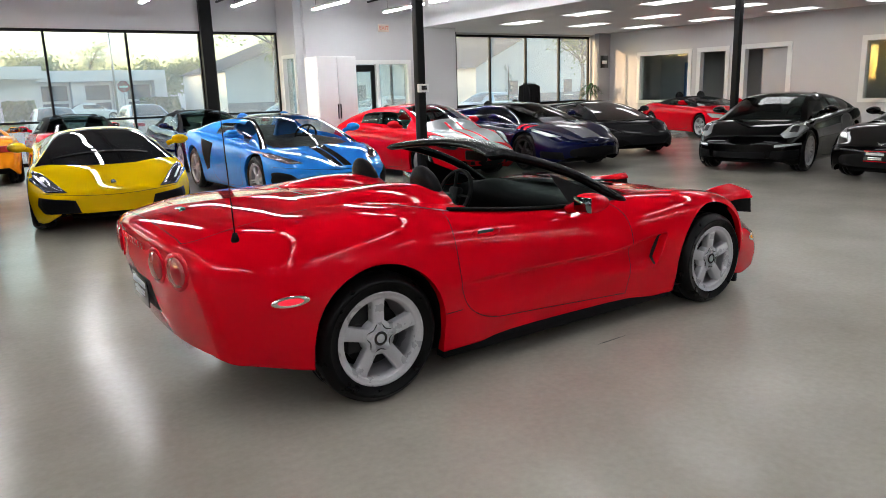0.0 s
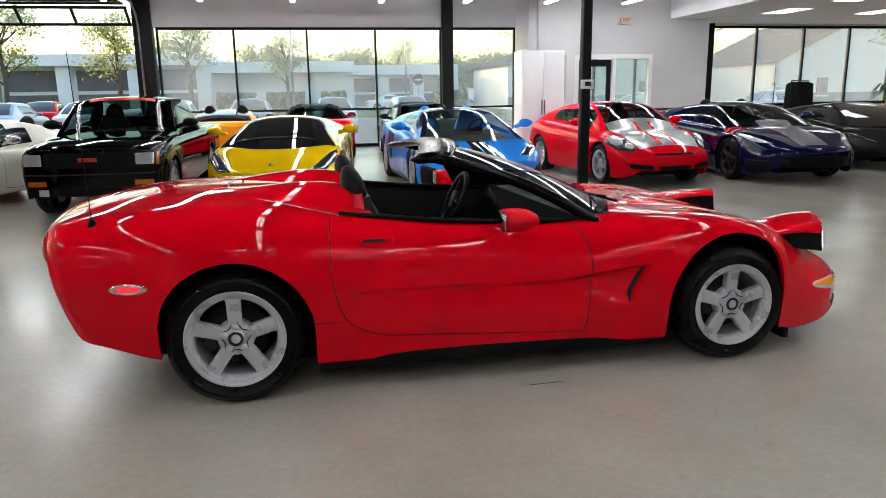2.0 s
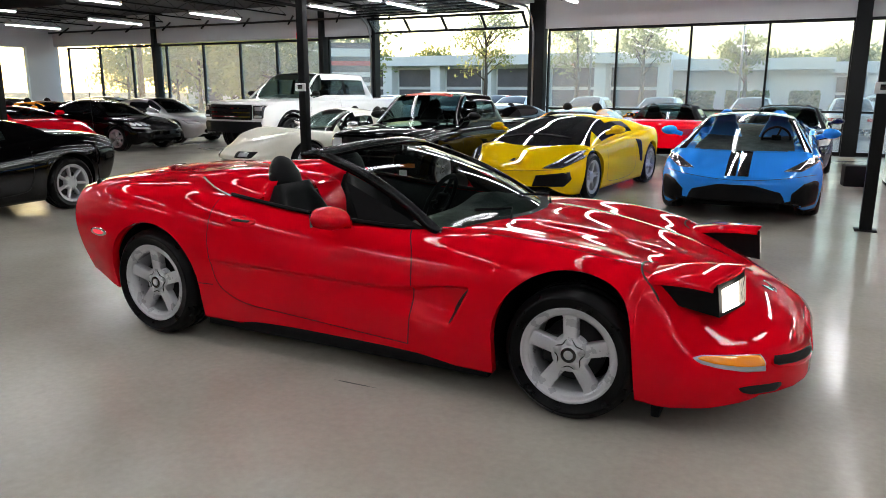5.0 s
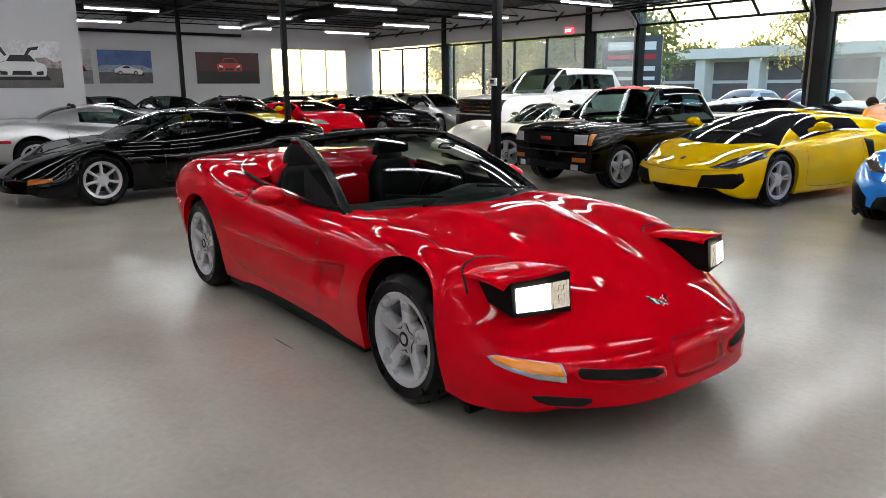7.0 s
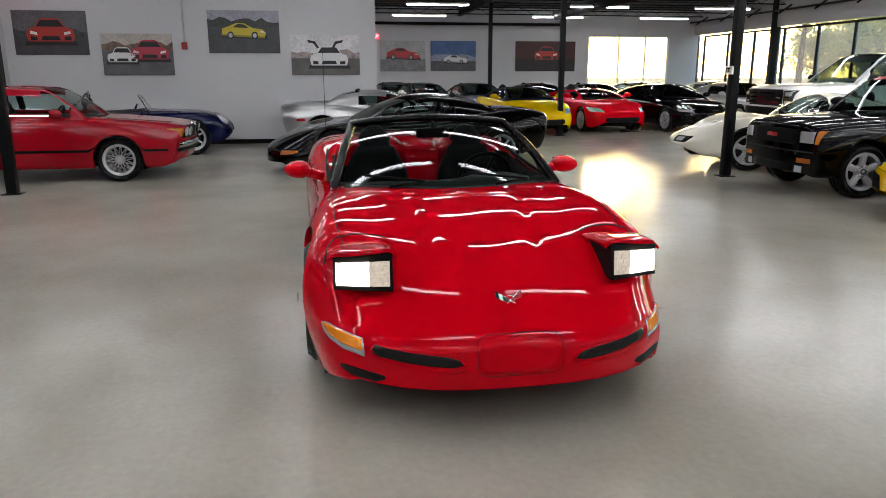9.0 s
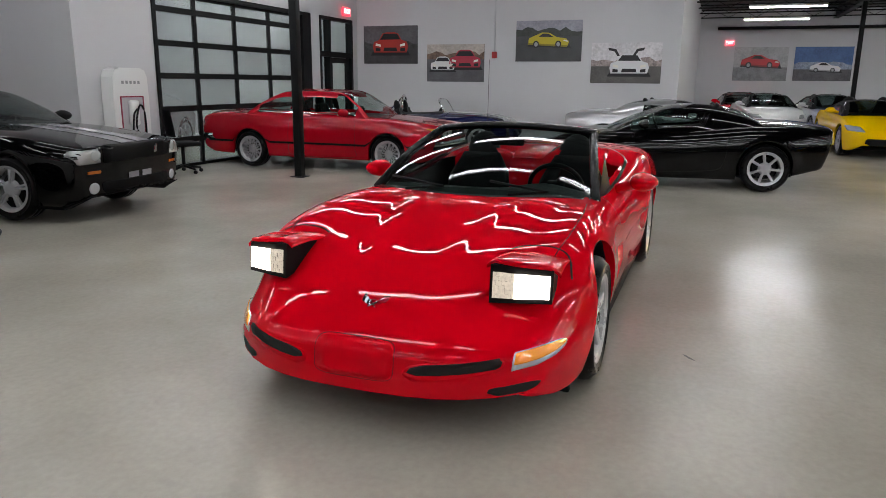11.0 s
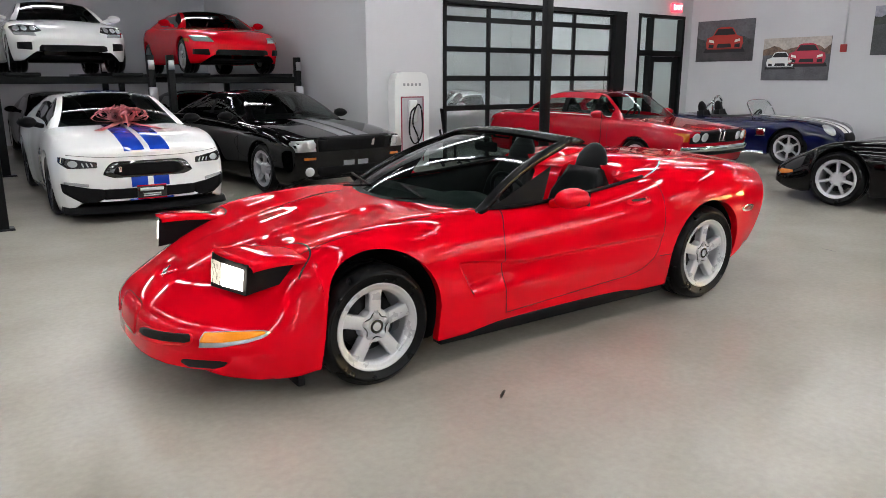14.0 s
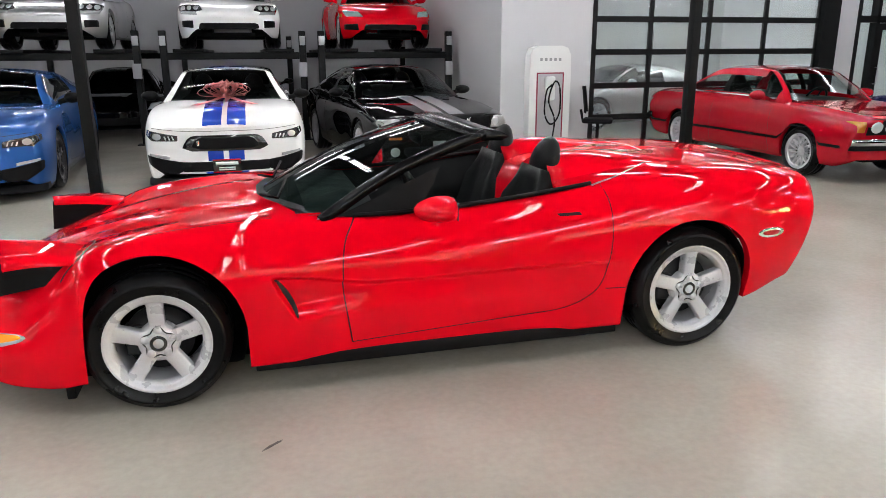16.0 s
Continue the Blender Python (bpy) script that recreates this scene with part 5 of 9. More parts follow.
def blue_roadster():
    s = std(2.72, 2.38, 2.25, 0.965, (0.60, 0.76, 0.84, 0.90, 0.96, 0.96), 0.50, 0.96, 0.13, 0.86, 0.98, tyre=0.345, arch=0.385, bow=(0.36, 0.10), crown=0.6)
    c, b = coupe("sports_car", "bright blue mid-engined sports car with two black hood stripes", pose(1.43, 7.43, 0, 0, 0, -88.5), s, SKYBLUE,
                 dict(xa=1.30, xb=0.32, xc=-0.42, xd=-1.75, zr=1.235, wr=0.55, mats=dict(paint=SKYBLUE, roof=GLOSSBLACK, glass=CLEAR, screen=CLEAR, pillar=GLOSSBLACK), wb_in=0.13, bow=(0.22, 0.05), door=(-0.6, 0.85)),
                 dict(style="twin", spokes=5), seats=BLUELEATHER, seat_x=-0.25, seat_z=0.5, mirrors=(0.78, 0.99, SKYBLUE), seat_h=0.60)
    for s_ in (1, -1):
        sg = (lambda o: o) if s_ > 0 else mirrored
        patch("headlight", b, "front", sg([(0.50, 0.60), (0.70, 0.60), (0.92, 0.72), (0.93, 0.78), (0.84, 0.76)]), LAMPDARK, c, 0.006, "slanting dark headlight")
        patch("headlight_lens", b, "front", sg([(0.80, 0.71), (0.90, 0.735), (0.91, 0.76), (0.84, 0.745)]), LENS, c, 0.012)
        patch("air_intake", b, "front", sg([(0.60, 0.19), (0.90, 0.22), (0.92, 0.46), (0.84, 0.50), (0.72, 0.47), (0.60, 0.36)]), TRIM, c, 0.006)
        strip("stripe", b, "top", 1.50, 2.3, s_ * 0.010, s_ * 0.13, GLOSSBLACK, c, 0.004, "gloss black hood stripe")
        patch("side_scoop", b, "left" if s_ > 0 else "right", [(-0.95, 0.86), (-0.45, 0.80), (-0.62, 0.40), (-0.75, 0.36)], TRIM, c, 0.005)
        gap("door_seam", b, "left" if s_ > 0 else "right", [(0.85, 0.84), (0.82, 0.4), (0.7, 0.22), (-0.3, 0.22), (-0.5, 0.5), (-0.45, 0.86)], c)
    patch("grille", b, "front", [(-0.56, 0.19), (0.56, 0.19), (0.50, 0.37), (0.20, 0.45), (-0.20, 0.45), (-0.50, 0.37)], TRIM, c, 0.007, "black lower grille")
    gap("hood_seam", b, "front", [(-0.85, 0.56), (0, 0.50), (0.85, 0.56)], c)
    strip("roof_panel", b, "top", -0.35, 0.24, -0.5, 0.5, GLOSSBLACK, c, 0.004, nb=10, na=12)
    strip("splitter", b, "front", -0.9, 0.9, 0.14, 0.17, TRIM, c, 0.02)
    return c


def red_rear_engined():
    s = std(2.35, 2.02, 2.1, 0.90, (0.66, 0.80, 0.84, 0.90, 0.93, 0.88), 0.50, 0.70, 0.14, 0.87, 0.95, tyre=0.32, arch=0.36, bow=(0.30, 0.25), crown=0.3)
    c, b = coupe("sports_car", "red rounded sports coupe with a silver grey striped hood", pose(4.38, 7.72, 0, 0, 0, -85), s, RED,
                 dict(xa=0.95, xb=0.18, xc=-0.55, xd=-1.75, zr=1.29, wr=0.53, mats=dict(paint=RED, roof=RED, glass=TINT, screen=TINT), wb_in=0.13, bow=(0.2, 0.06), door=(-0.85, 0.62), bpillar=-0.35),
                 dict(style="twin", spokes=5), seat_x=-0.3, seat_z=0.5, mirrors=(0.5, 0.96, RED))
    hood = lambda a: -0.60 + 0.10 * smooth01(1.4, 1.9, a)
    strip("hood", b, "top", 0.85, 1.82, hood, lambda a: -hood(a), HOODGREY, c, 0.005, "silver grey hood with red stripes", nb=14)
    for s_ in (1, -1):
        sg = (lambda o: o) if s_ > 0 else mirrored
        strip("stripe", b, "top", 0.95, 1.8, s_ * 0.10, s_ * 0.16, RED, c, 0.008)
        patch("headlight", b, "front", sg([(0.70 + 0.155 * math.cos(a) + 0.02 * math.sin(a), 0.665 + 0.115 * math.sin(a) + 0.02 * math.cos(a)) for a in np.linspace(0, 2 * math.pi, 22, endpoint=False)]), LAMPDARK, c, 0.006, "large rounded headlight under a clear cover", dome=0.012)
        patch("headlight_lens", b, "front", sg([(0.745 + 0.075 * math.cos(a), 0.700 + 0.066 * math.sin(a)) for a in np.linspace(0, 2 * math.pi, 16, endpoint=False)]), LENS, c, 0.022, "round headlight lens", dome=0.01)
        patch("headlight_lens", b, "front", sg([(0.625 + 0.050 * math.cos(a), 0.625 + 0.040 * math.sin(a)) for a in np.linspace(0, 2 * math.pi, 14, endpoint=False)]), LENS, c, 0.020, dome=0.006)
        patch("air_intake", b, "front", sg([(0.34, 0.275), (0.66, 0.30), (0.74, 0.385), (0.36, 0.345)]), TRIM, c, 0.006, "black corner intake")
        gap("door_seam", b, "left" if s_ > 0 else "right", [(0.6, 0.84), (0.58, 0.4), (0.5, 0.22), (-0.35, 0.22), (-0.45, 0.5), (-0.4, 0.88)], c)
    patch("grille", b, "front", [(-0.29, 0.265), (0.29, 0.265), (0.29, 0.335), (-0.29, 0.335)], TRIM, c, 0.006, "black lower grille")
    patch("air_slot", b, "front", [(-0.35, 0.50), (0.35, 0.50), (0.34, 0.525), (-0.34, 0.525)], TRIM, c, 0.006)
    strip("bumper_rib", b, "front", -0.70, 0.70, 0.345, 0.375, RED, c, 0.016, "raised red rib over the intakes", nb=14, na=4)
    return c


def navy_coupe():
    s = std(2.71, 2.35, 2.2, 0.985, (0.62, 0.80, 0.86, 0.90, 0.95, 0.94), 0.52, 0.93, 0.13, 0.88, 0.98, tyre=0.345, arch=0.385, bow=(0.36, 0.10), crown=0.4)
    c, b = coupe("sports_car", "dark blue sports coupe with pale stripe and red fender bars", pose(6.85, 7.75, 0, 0, 0, -92), s, NAVY,
                 dict(xa=0.98, xb=0.10, xc=-0.55, xd=-1.95, zr=1.24, wr=0.54, mats=dict(paint=NAVY, roof=BLACKP, glass=DARKGLASS, screen=TINT, pillar=BLACKP), wb_in=0.14, bow=(0.22, 0.06)),
                 dict(style="twin", spokes=5, rim_mat=RIMDARK), seat_x=-0.35, seat_z=0.5, mirrors=(0.52, 0.98, NAVY))
    strip("stripe", b, "top", 1.0, 2.2, lambda a: -0.30 + 0.06 * (a - 1), lambda a: 0.30 - 0.06 * (a - 1), STRIPEGREY, c, 0.005, "pale grey hood stripe", nb=8)
    for s_ in (1, -1):
        sg = (lambda o: o) if s_ > 0 else mirrored
        patch("headlight", b, "front", sg([(0.58, 0.62), (0.80, 0.64), (0.95, 0.76), (0.92, 0.80), (0.78, 0.72)]), LENS, c, 0.006, "slanting clear headlight")
        patch("air_intake", b, "front", sg([(0.66, 0.22), (0.92, 0.26), (0.92, 0.38), (0.70, 0.36)]), TRIM, c, 0.006)
        gap("door_seam", b, "left" if s_ > 0 else "right", [(0.6, 0.84), (0.58, 0.4), (0.5, 0.22), (-0.45, 0.22), (-0.6, 0.5), (-0.55, 0.88)], c)
    strip("fender_bar", b, "top", 1.15, 1.24, -0.92, -0.62, RED, c, 0.006, "red fender bar", nb=10, na=4)
    strip("fender_bar", b, "top", 1.32, 1.41, -0.92, -0.62, RED, c, 0.006, "red fender bar", nb=10, na=4)
    patch("grille", b, "front", [(-0.56, 0.22), (0.56, 0.22), (0.58, 0.40), (0.30, 0.44), (-0.30, 0.44), (-0.58, 0.40)], TRIM, c, 0.006, "black mesh grille")
    patch("badge", b, "front", [(-0.08, 0.56), (0, 0.52), (0.08, 0.56), (0.02, 0.545), (-0.02, 0.545)], CHROME, c, 0.005, n=12)
    return c


def grey_wedge():
    s = std(2.62, 2.25, 2.2, 0.965, (0.56, 0.74, 0.80, 0.86, 0.92, 0.94), 0.46, 0.92, 0.12, 0.82, 0.98, tyre=0.34, arch=0.375, bow=(0.40, 0.12), crown=0.7)
    c, b = coupe("sports_car", "satin dark grey wedge shaped sports coupe", pose(9.95, 8.6, 0, 0, 0, -104), s, GREYM,
                 dict(xa=1.25, xb=0.15, xc=-0.40, xd=-1.75, zr=1.165, wr=0.52, mats=dict(paint=GREYM, roof=GREYM, glass=DARKGLASS, screen=DARKGLASS), wb_in=0.14, bow=(0.25, 0.05), door=(-0.6, 0.75)),
                 dict(style="twin", spokes=5, rim_mat=RIMDARK), interior=False, mirrors=(0.62, 0.95, GREYM))
    for s_ in (1, -1):
        sg = (lambda o: o) if s_ > 0 else mirrored
        patch("headlight", b, "front", sg([(0.52, 0.50), (0.86, 0.58), (0.88, 0.66), (0.74, 0.62)]), LAMPDARK, c, 0.006, "slanting dark headlight")
        patch("air_intake", b, "front", sg([(0.25, 0.18), (0.88, 0.18), (0.86, 0.36), (0.60, 0.38)]), TRIM, c, 0.006)
        gap("door_seam", b, "left" if s_ > 0 else "right", [(0.75, 0.78), (0.72, 0.4), (0.6, 0.22), (-0.4, 0.22), (-0.55, 0.5), (-0.5, 0.84)], c)
    return c


def black_rear_engined():
    s = std(2.45, 2.05, 2.2, 0.935, (0.68, 0.82, 0.86, 0.92, 0.96, 0.92), 0.52, 0.80, 0.13, 0.90, 0.98, tyre=0.345, arch=0.38, bow=(0.34, 0.22), crown=0.3)
    c, b = coupe("sports_car", "glossy black rounded sports coupe with large round headlights", pose(9.9, 3.75, 0, 0, 0, -168), s, BLACKP,
                 dict(xa=1.05, xb=0.22, xc=-0.55, xd=-1.85, zr=1.30, wr=0.54, mats=dict(paint=BLACKP, roof=BLACKP, glass=TINT, screen=TINT), wb_in=0.14, bow=(0.2, 0.06), door=(-0.85, 0.66), bpillar=-0.3),
                 dict(style="twin", spokes=10, rim_mat=RIM), seat_x=-0.3, seat_z=0.5, mirrors=(0.55, 1.0, BLACKP))
    for s_ in (1, -1):
        sg = (lambda o: o) if s_ > 0 else mirrored
        patch("headlight", b, "front", sg([(0.58, 0.64), (0.66, 0.58), (0.80, 0.60), (0.88, 0.72), (0.80, 0.82), (0.66, 0.78)]), LENS, c, 0.008, "large round headlight", dome=0.02)
        patch("headlight_lens", b, "front", sg([(0.68, 0.66), (0.78, 0.66), (0.79, 0.75), (0.69, 0.75)]), LAMPDARK, c, 0.03)
        patch("running_light", b, "front", sg([(0.55, 0.44), (0.86, 0.47), (0.86, 0.50), (0.56, 0.48)]), LENS, c, 0.006)
        patch("air_intake", b, "front", sg([(0.48, 0.22), (0.88, 0.24), (0.88, 0.40), (0.52, 0.38)]), TRIM, c, 0.006)
        gap("door_seam", b, "left" if s_ > 0 else "right", [(0.6, 0.86), (0.58, 0.4), (0.5, 0.22), (-0.35, 0.22), (-0.45, 0.5), (-0.4, 0.9)], c)
    patch("grille", b, "front", [(-0.42, 0.20), (0.42, 0.20), (0.44, 0.36), (-0.44, 0.36)], TRIM, c, 0.006)
    strip("spoiler", b, "top", -2.0, -1.86, -0.62, 0.62, BLACKP, c, 0.09, "raised rear spoiler", nb=10, na=5)
    return c


def black_front_engined():
    s = std(2.71, 2.35, 2.2, 0.985, (0.62, 0.80, 0.86, 0.90, 0.95, 0.94), 0.52, 0.93, 0.13, 0.88, 0.98, tyre=0.345, arch=0.385, bow=(0.36, 0.10), crown=0.4)
    c, b = coupe("sports_car", "glossy black sports coupe with a red dealer plate", pose(10.15, 1.0, 0, 0, 0, 178), s, BLACKP,
                 dict(xa=0.98, xb=0.10, xc=-0.55, xd=-1.95, zr=1.24, wr=0.54, mats=dict(paint=BLACKP, roof=BLACKP, glass=DARKGLASS, screen=TINT), wb_in=0.14, bow=(0.22, 0.06)),
                 dict(style="twin", spokes=5, rim_mat=RIMDARK), seat_x=-0.35, seat_z=0.5, mirrors=(0.52, 0.98, BLACKP))
    for s_ in (1, -1):
        sg = (lambda o: o) if s_ > 0 else mirrored
        patch("headlight", b, "front", sg([(0.58, 0.62), (0.80, 0.64), (0.95, 0.76), (0.92, 0.80), (0.78, 0.72)]), LENS, c, 0.006, "slanting clear headlight")
        gap("door_seam", b, "left" if s_ > 0 else "right", [(0.6, 0.84), (0.58, 0.4), (0.5, 0.22), (-0.45, 0.22), (-0.6, 0.5), (-0.55, 0.88)], c)
    patch("grille", b, "front", [(-0.56, 0.22), (0.56, 0.22), (0.58, 0.40), (0.30, 0.44), (-0.30, 0.44), (-0.58, 0.40)], TRIM, c, 0.006)
    plate_on(c, b, 0.0, 0.42, RED)
    patch("badge", b, "front", [(-0.08, 0.60), (0, 0.56), (0.08, 0.60), (0.02, 0.585), (-0.02, 0.585)], CHROME, c, 0.005, n=12)
    return c


def plate_on(c, b, y, z, edge=None, wide=0.31, high=0.155):
    """A dark dealer plate with plain bars for its lettering."""
    hit, n = cast(b, (4, y, z), (-1, 0, 0))
    x = hit.x + 0.012
    p = part("dealer_plate", boxes((x, x + 0.008, y - wide / 2, y + wide / 2, z - high / 2, z + high / 2), bevel=0.003), GLOSSBLACK, c, "dark dealer plate with bars for lettering")
    if edge:
        part("plate_edge", boxes((x + 0.006, x + 0.0095, y - wide / 2, y + wide / 2, z + high / 2 - 0.012, z + high / 2), (x + 0.006, x + 0.0095, y - wide / 2, y + wide / 2, z - high / 2, z - high / 2 + 0.012)), edge, p)
    bars(p, "lettering", (x + 0.0105, y, z + 0.03), wide * 0.8, 0.035, WHITEPLASTIC, 1)
    bars(p, "lettering", (x + 0.0105, y, z - 0.03), wide * 0.6, 0.014, WHITEPLASTIC, 2)
    return p


def pickup(name, label, m, skin, wb, f, r, W, hood, roof, cab, dash, grille, tyre=0.35, low=0.30, rim=RIM, arch=0.42, spokes=5, style="five", flare=None):
    """A pickup truck: boxy nose, cab and an open bed."""
    w = [(f, W * 0.93), (f - 0.15, W * 0.97), (wb / 2, W), (0, W * 0.985), (-wb / 2, W), (r + 0.1, W * 0.97), (r, W * 0.95)]
    top = [(f, hood - 0.06), (f - 0.25, hood), (cab[0] + 0.1, hood + 0.06), (cab[0] - 0.1, hood + 0.07), (cab[3], hood + 0.06), (r, hood + 0.05)]
    sh = [(f, hood - 0.09), (f - 0.25, hood - 0.05), (cab[0] + 0.1, hood), (cab[3], hood + 0.02), (r, hood + 0.02)]
    lowc = [(f, low + 0.02), (0, low), (r, low + 0.1)]
    s = Shape(wb, f, r, w, top, sh, lowc, tyre=tyre, arch=arch, bow=(0.10, 0.02), tuck=0.03, soft=0.06, belly=0.5, crown=0.6)
    c, b = coupe(name, label, m, s, skin, dict(xa=cab[0], xb=cab[1], xc=cab[2], xd=cab[3], zr=roof, wr=W * 0.74, mats=dict(paint=skin, roof=skin, glass=TINT, screen=TINT), wb_in=0.06, bow=(0.06, 0.0), door=(cab[2] + 0.05, cab[1] + (cab[0] - cab[1]) * 0.6), bpillar=dash),
                 dict(style=style, spokes=spokes, rim_mat=rim), seat_x=cab[2] + 0.35, seat_z=hood - 0.35, mirrors=(cab[0] - 0.25, hood + 0.16, TRIM))
    strip("bed", b, "top", r + 0.12, cab[3] - 0.1, -W * 0.8, W * 0.8, TRIM, c, 0.004, "open load bed with dark floor", nb=6, na=10)
    return c, b, s


def black_pickup():
    c, b, s = pickup("pickup_truck", "glossy black small pickup truck with square headlights", pose(-3.48, 7.2, 0, 0, 0, -93), BLACKP, 2.75, 2.1, -2.45, 0.87, 0.96, 1.50, (0.82, 0.32, -0.55, -0.82), None, None, tyre=0.33, low=0.24, arch=0.39)
    for s_ in (1, -1):
        sg = (lambda o: o) if s_ > 0 else mirrored
        patch("headlight", b, "front", sg([(0.55, 0.67), (0.76, 0.67), (0.76, 0.81), (0.55, 0.81)]), LENS, c, 0.01, "square headlight")
        patch("turn_signal", b, "front", sg([(0.775, 0.66), (0.805, 0.66), (0.805, 0.82), (0.775, 0.82)]), AMBER, c, 0.008, "amber corner lamp")
        patch("fog_lamp", b, "front", sg([(0.52, 0.42), (0.74, 0.42), (0.74, 0.48), (0.52, 0.48)]), AMBER, c, 0.008, "amber bumper lamp")
        patch("driving_lamp", b, "front", sg([(0.50, 0.30), (0.62, 0.30), (0.62, 0.38), (0.50, 0.38)]), LENS, c, 0.008)
        gap("door_seam", b, "left" if s_ > 0 else "right", [(0.78, 0.95), (0.76, 0.5), (0.72, 0.32), (-0.4, 0.32), (-0.48, 0.5), (-0.48, 0.95)], c)
    patch("grille", b, "front", [(-0.52, 0.64), (0.52, 0.64), (0.52, 0.83), (-0.52, 0.83)], TRIM, c, 0.004, "black grille")
    bars(c, "emblem", (cast(b, (4, 0, 0.74), (-1, 0, 0))[0].x + 0.012, 0.0, 0.74), 0.22, 0.05, mat("red emblem", (0.5, 0.02, 0.03), 0.4), 1)
    gap("bumper_seam", b, "front", [(-0.8, 0.56), (0, 0.56), (0.8, 0.56)], c, 0.02)
    patch("lower_grille", b, "front", [(-0.46, 0.30), (0.46, 0.30), (0.44, 0.40), (-0.44, 0.40)], TRIM, c, 0.004)
    hit, n = cast(b, (0.7, 0, 3), (0, 0, -1))
    strip("windscreen_banner", b, "top", 0.36, 0.43, -0.45, 0.45, mat("red banner", (0.5, 0.03, 0.02), 0.5), c, 0.006, "red banner band at the head of the windscreen", nb=8, na=3)
    return c


def white_pickup():
    c, b, s = pickup("pickup_truck", "white full-size off-road pickup truck with a black grille", pose(-10.1, 12.3, 0, 0, 0, -95), WHITEP, 3.7, 2.9, -2.95, 1.08, 1.28, 1.99, (1.35, 0.55, -1.15, -1.45), -0.25, None, tyre=0.44, low=0.45, arch=0.53, rim=RIMDARK)
    patch("grille", b, "front", [(-0.70, 0.82), (0.70, 0.82), (0.72, 1.18), (-0.72, 1.18)], TRIM, c, 0.02, "wide black grille")
    for k in range(3):
        strip("grille_bar", b, "front", -0.66, 0.66, 0.88 + k * 0.1, 0.91 + k * 0.1, GLOSSBLACK, c, 0.035, nb=3)
    patch("front_bumper", b, "front", [(-0.95, 0.50), (0.95, 0.50), (0.98, 0.78), (-0.98, 0.78)], TRIM, c, 0.02, "dark front bumper")
    for s_ in (1, -1):
        sg = (lambda o: o) if s_ > 0 else mirrored
        patch("headlight", b, "front", sg([(0.74, 0.86), (1.0, 0.86), (1.0, 1.16), (0.74, 1.16)]), LAMPDARK, c, 0.012, "dark framed headlight")
        patch("headlight_lens", b, "front", sg([(0.80, 1.04), (0.97, 1.04), (0.97, 1.12), (0.80, 1.12)]), LENS, c, 0.02)
        patch("running_light", b, "front", sg([(0.78, 0.88), (0.97, 0.88), (0.97, 0.93), (0.78, 0.93)]), LENS, c, 0.02)
        gap("door_seam", b, "left" if s_ > 0 else "right", [(1.2, 1.3), (1.18, 0.8), (1.12, 0.55), (0.05, 0.55), (-0.02, 0.8), (0, 1.3)], c)
        for xw in (1.85, -1.85):
            gap("fender_flare", b, "left" if s_ > 0 else "right", [(xw + 0.57 * math.cos(a), 0.44 + 0.57 * math.sin(a)) for a in np.linspace(0.1, math.pi - 0.1, 9)], c, 0.09, TRIM, 0.02)
    return c


def cream_classic():
    s = Shape(2.49, 2.35, -2.3, [(2.35, 0.60), (2.1, 0.70), (1.6, 0.85), (1.245, 0.88), (0.5, 0.80), (0, 0.76), (-0.5, 0.80), (-1.245, 0.88), (-1.9, 0.82), (-2.3, 0.70)],
              [(2.35, 0.50), (2.0, 0.64), (1.5, 0.76), (1.0, 0.80), (0.6, 0.84), (-0.4, 0.86), (-1.2, 0.90), (-1.9, 0.86), (-2.3, 0.78)],
              [(2.35, 0.46), (2.0, 0.62), (1.6, 0.78), (1.245, 0.86), (0.6, 0.80), (0, 0.78), (-0.6, 0.82), (-1.245, 0.90), (-1.9, 0.82), (-2.3, 0.74)],
              [(2.35, 0.34), (2.0, 0.22), (0, 0.18), (-1.9, 0.24), (-2.3, 0.36)], tyre=0.335, arch=0.37, bow=(0.42, 0.2), crown=0.1, belly=0.66)
    c, b = coupe("classic_sports_car", "cream white classic sports coupe with a pointed nose", pose(-5.68, 7.35, 0, 0, 0, -110), s, CREAM,
                 dict(xa=0.62, xb=0.05, xc=-0.35, xd=-1.2, zr=1.2, wr=0.48, mats=dict(paint=CREAM, roof=CREAM, glass=TINT, screen=TINT, pillar=CHROME), wb_in=0.14, bow=(0.18, 0.02)),
                 dict(style="five", spokes=5), seat_x=-0.4, seat_z=0.45, mirrors=(0.35, 0.93, CHROME))
    for s_ in (1, -1):
        sg = (lambda o: o) if s_ > 0 else mirrored
        patch("parking_lamp", b, "front", sg([(0.26, 0.42), (0.56, 0.42), (0.57, 0.52), (0.26, 0.52)]), TRIM, c, 0.006, "black framed grille lamp")
        patch("parking_lens", b, "front", sg([(0.33, 0.44), (0.48, 0.44), (0.48, 0.50), (0.33, 0.50)]), LENS, c, 0.012)
        gap("door_seam", b, "left" if s_ > 0 else "right", [(0.5, 0.78), (0.48, 0.4), (0.42, 0.26), (-0.5, 0.26), (-0.6, 0.5), (-0.58, 0.8)], c)
    return c


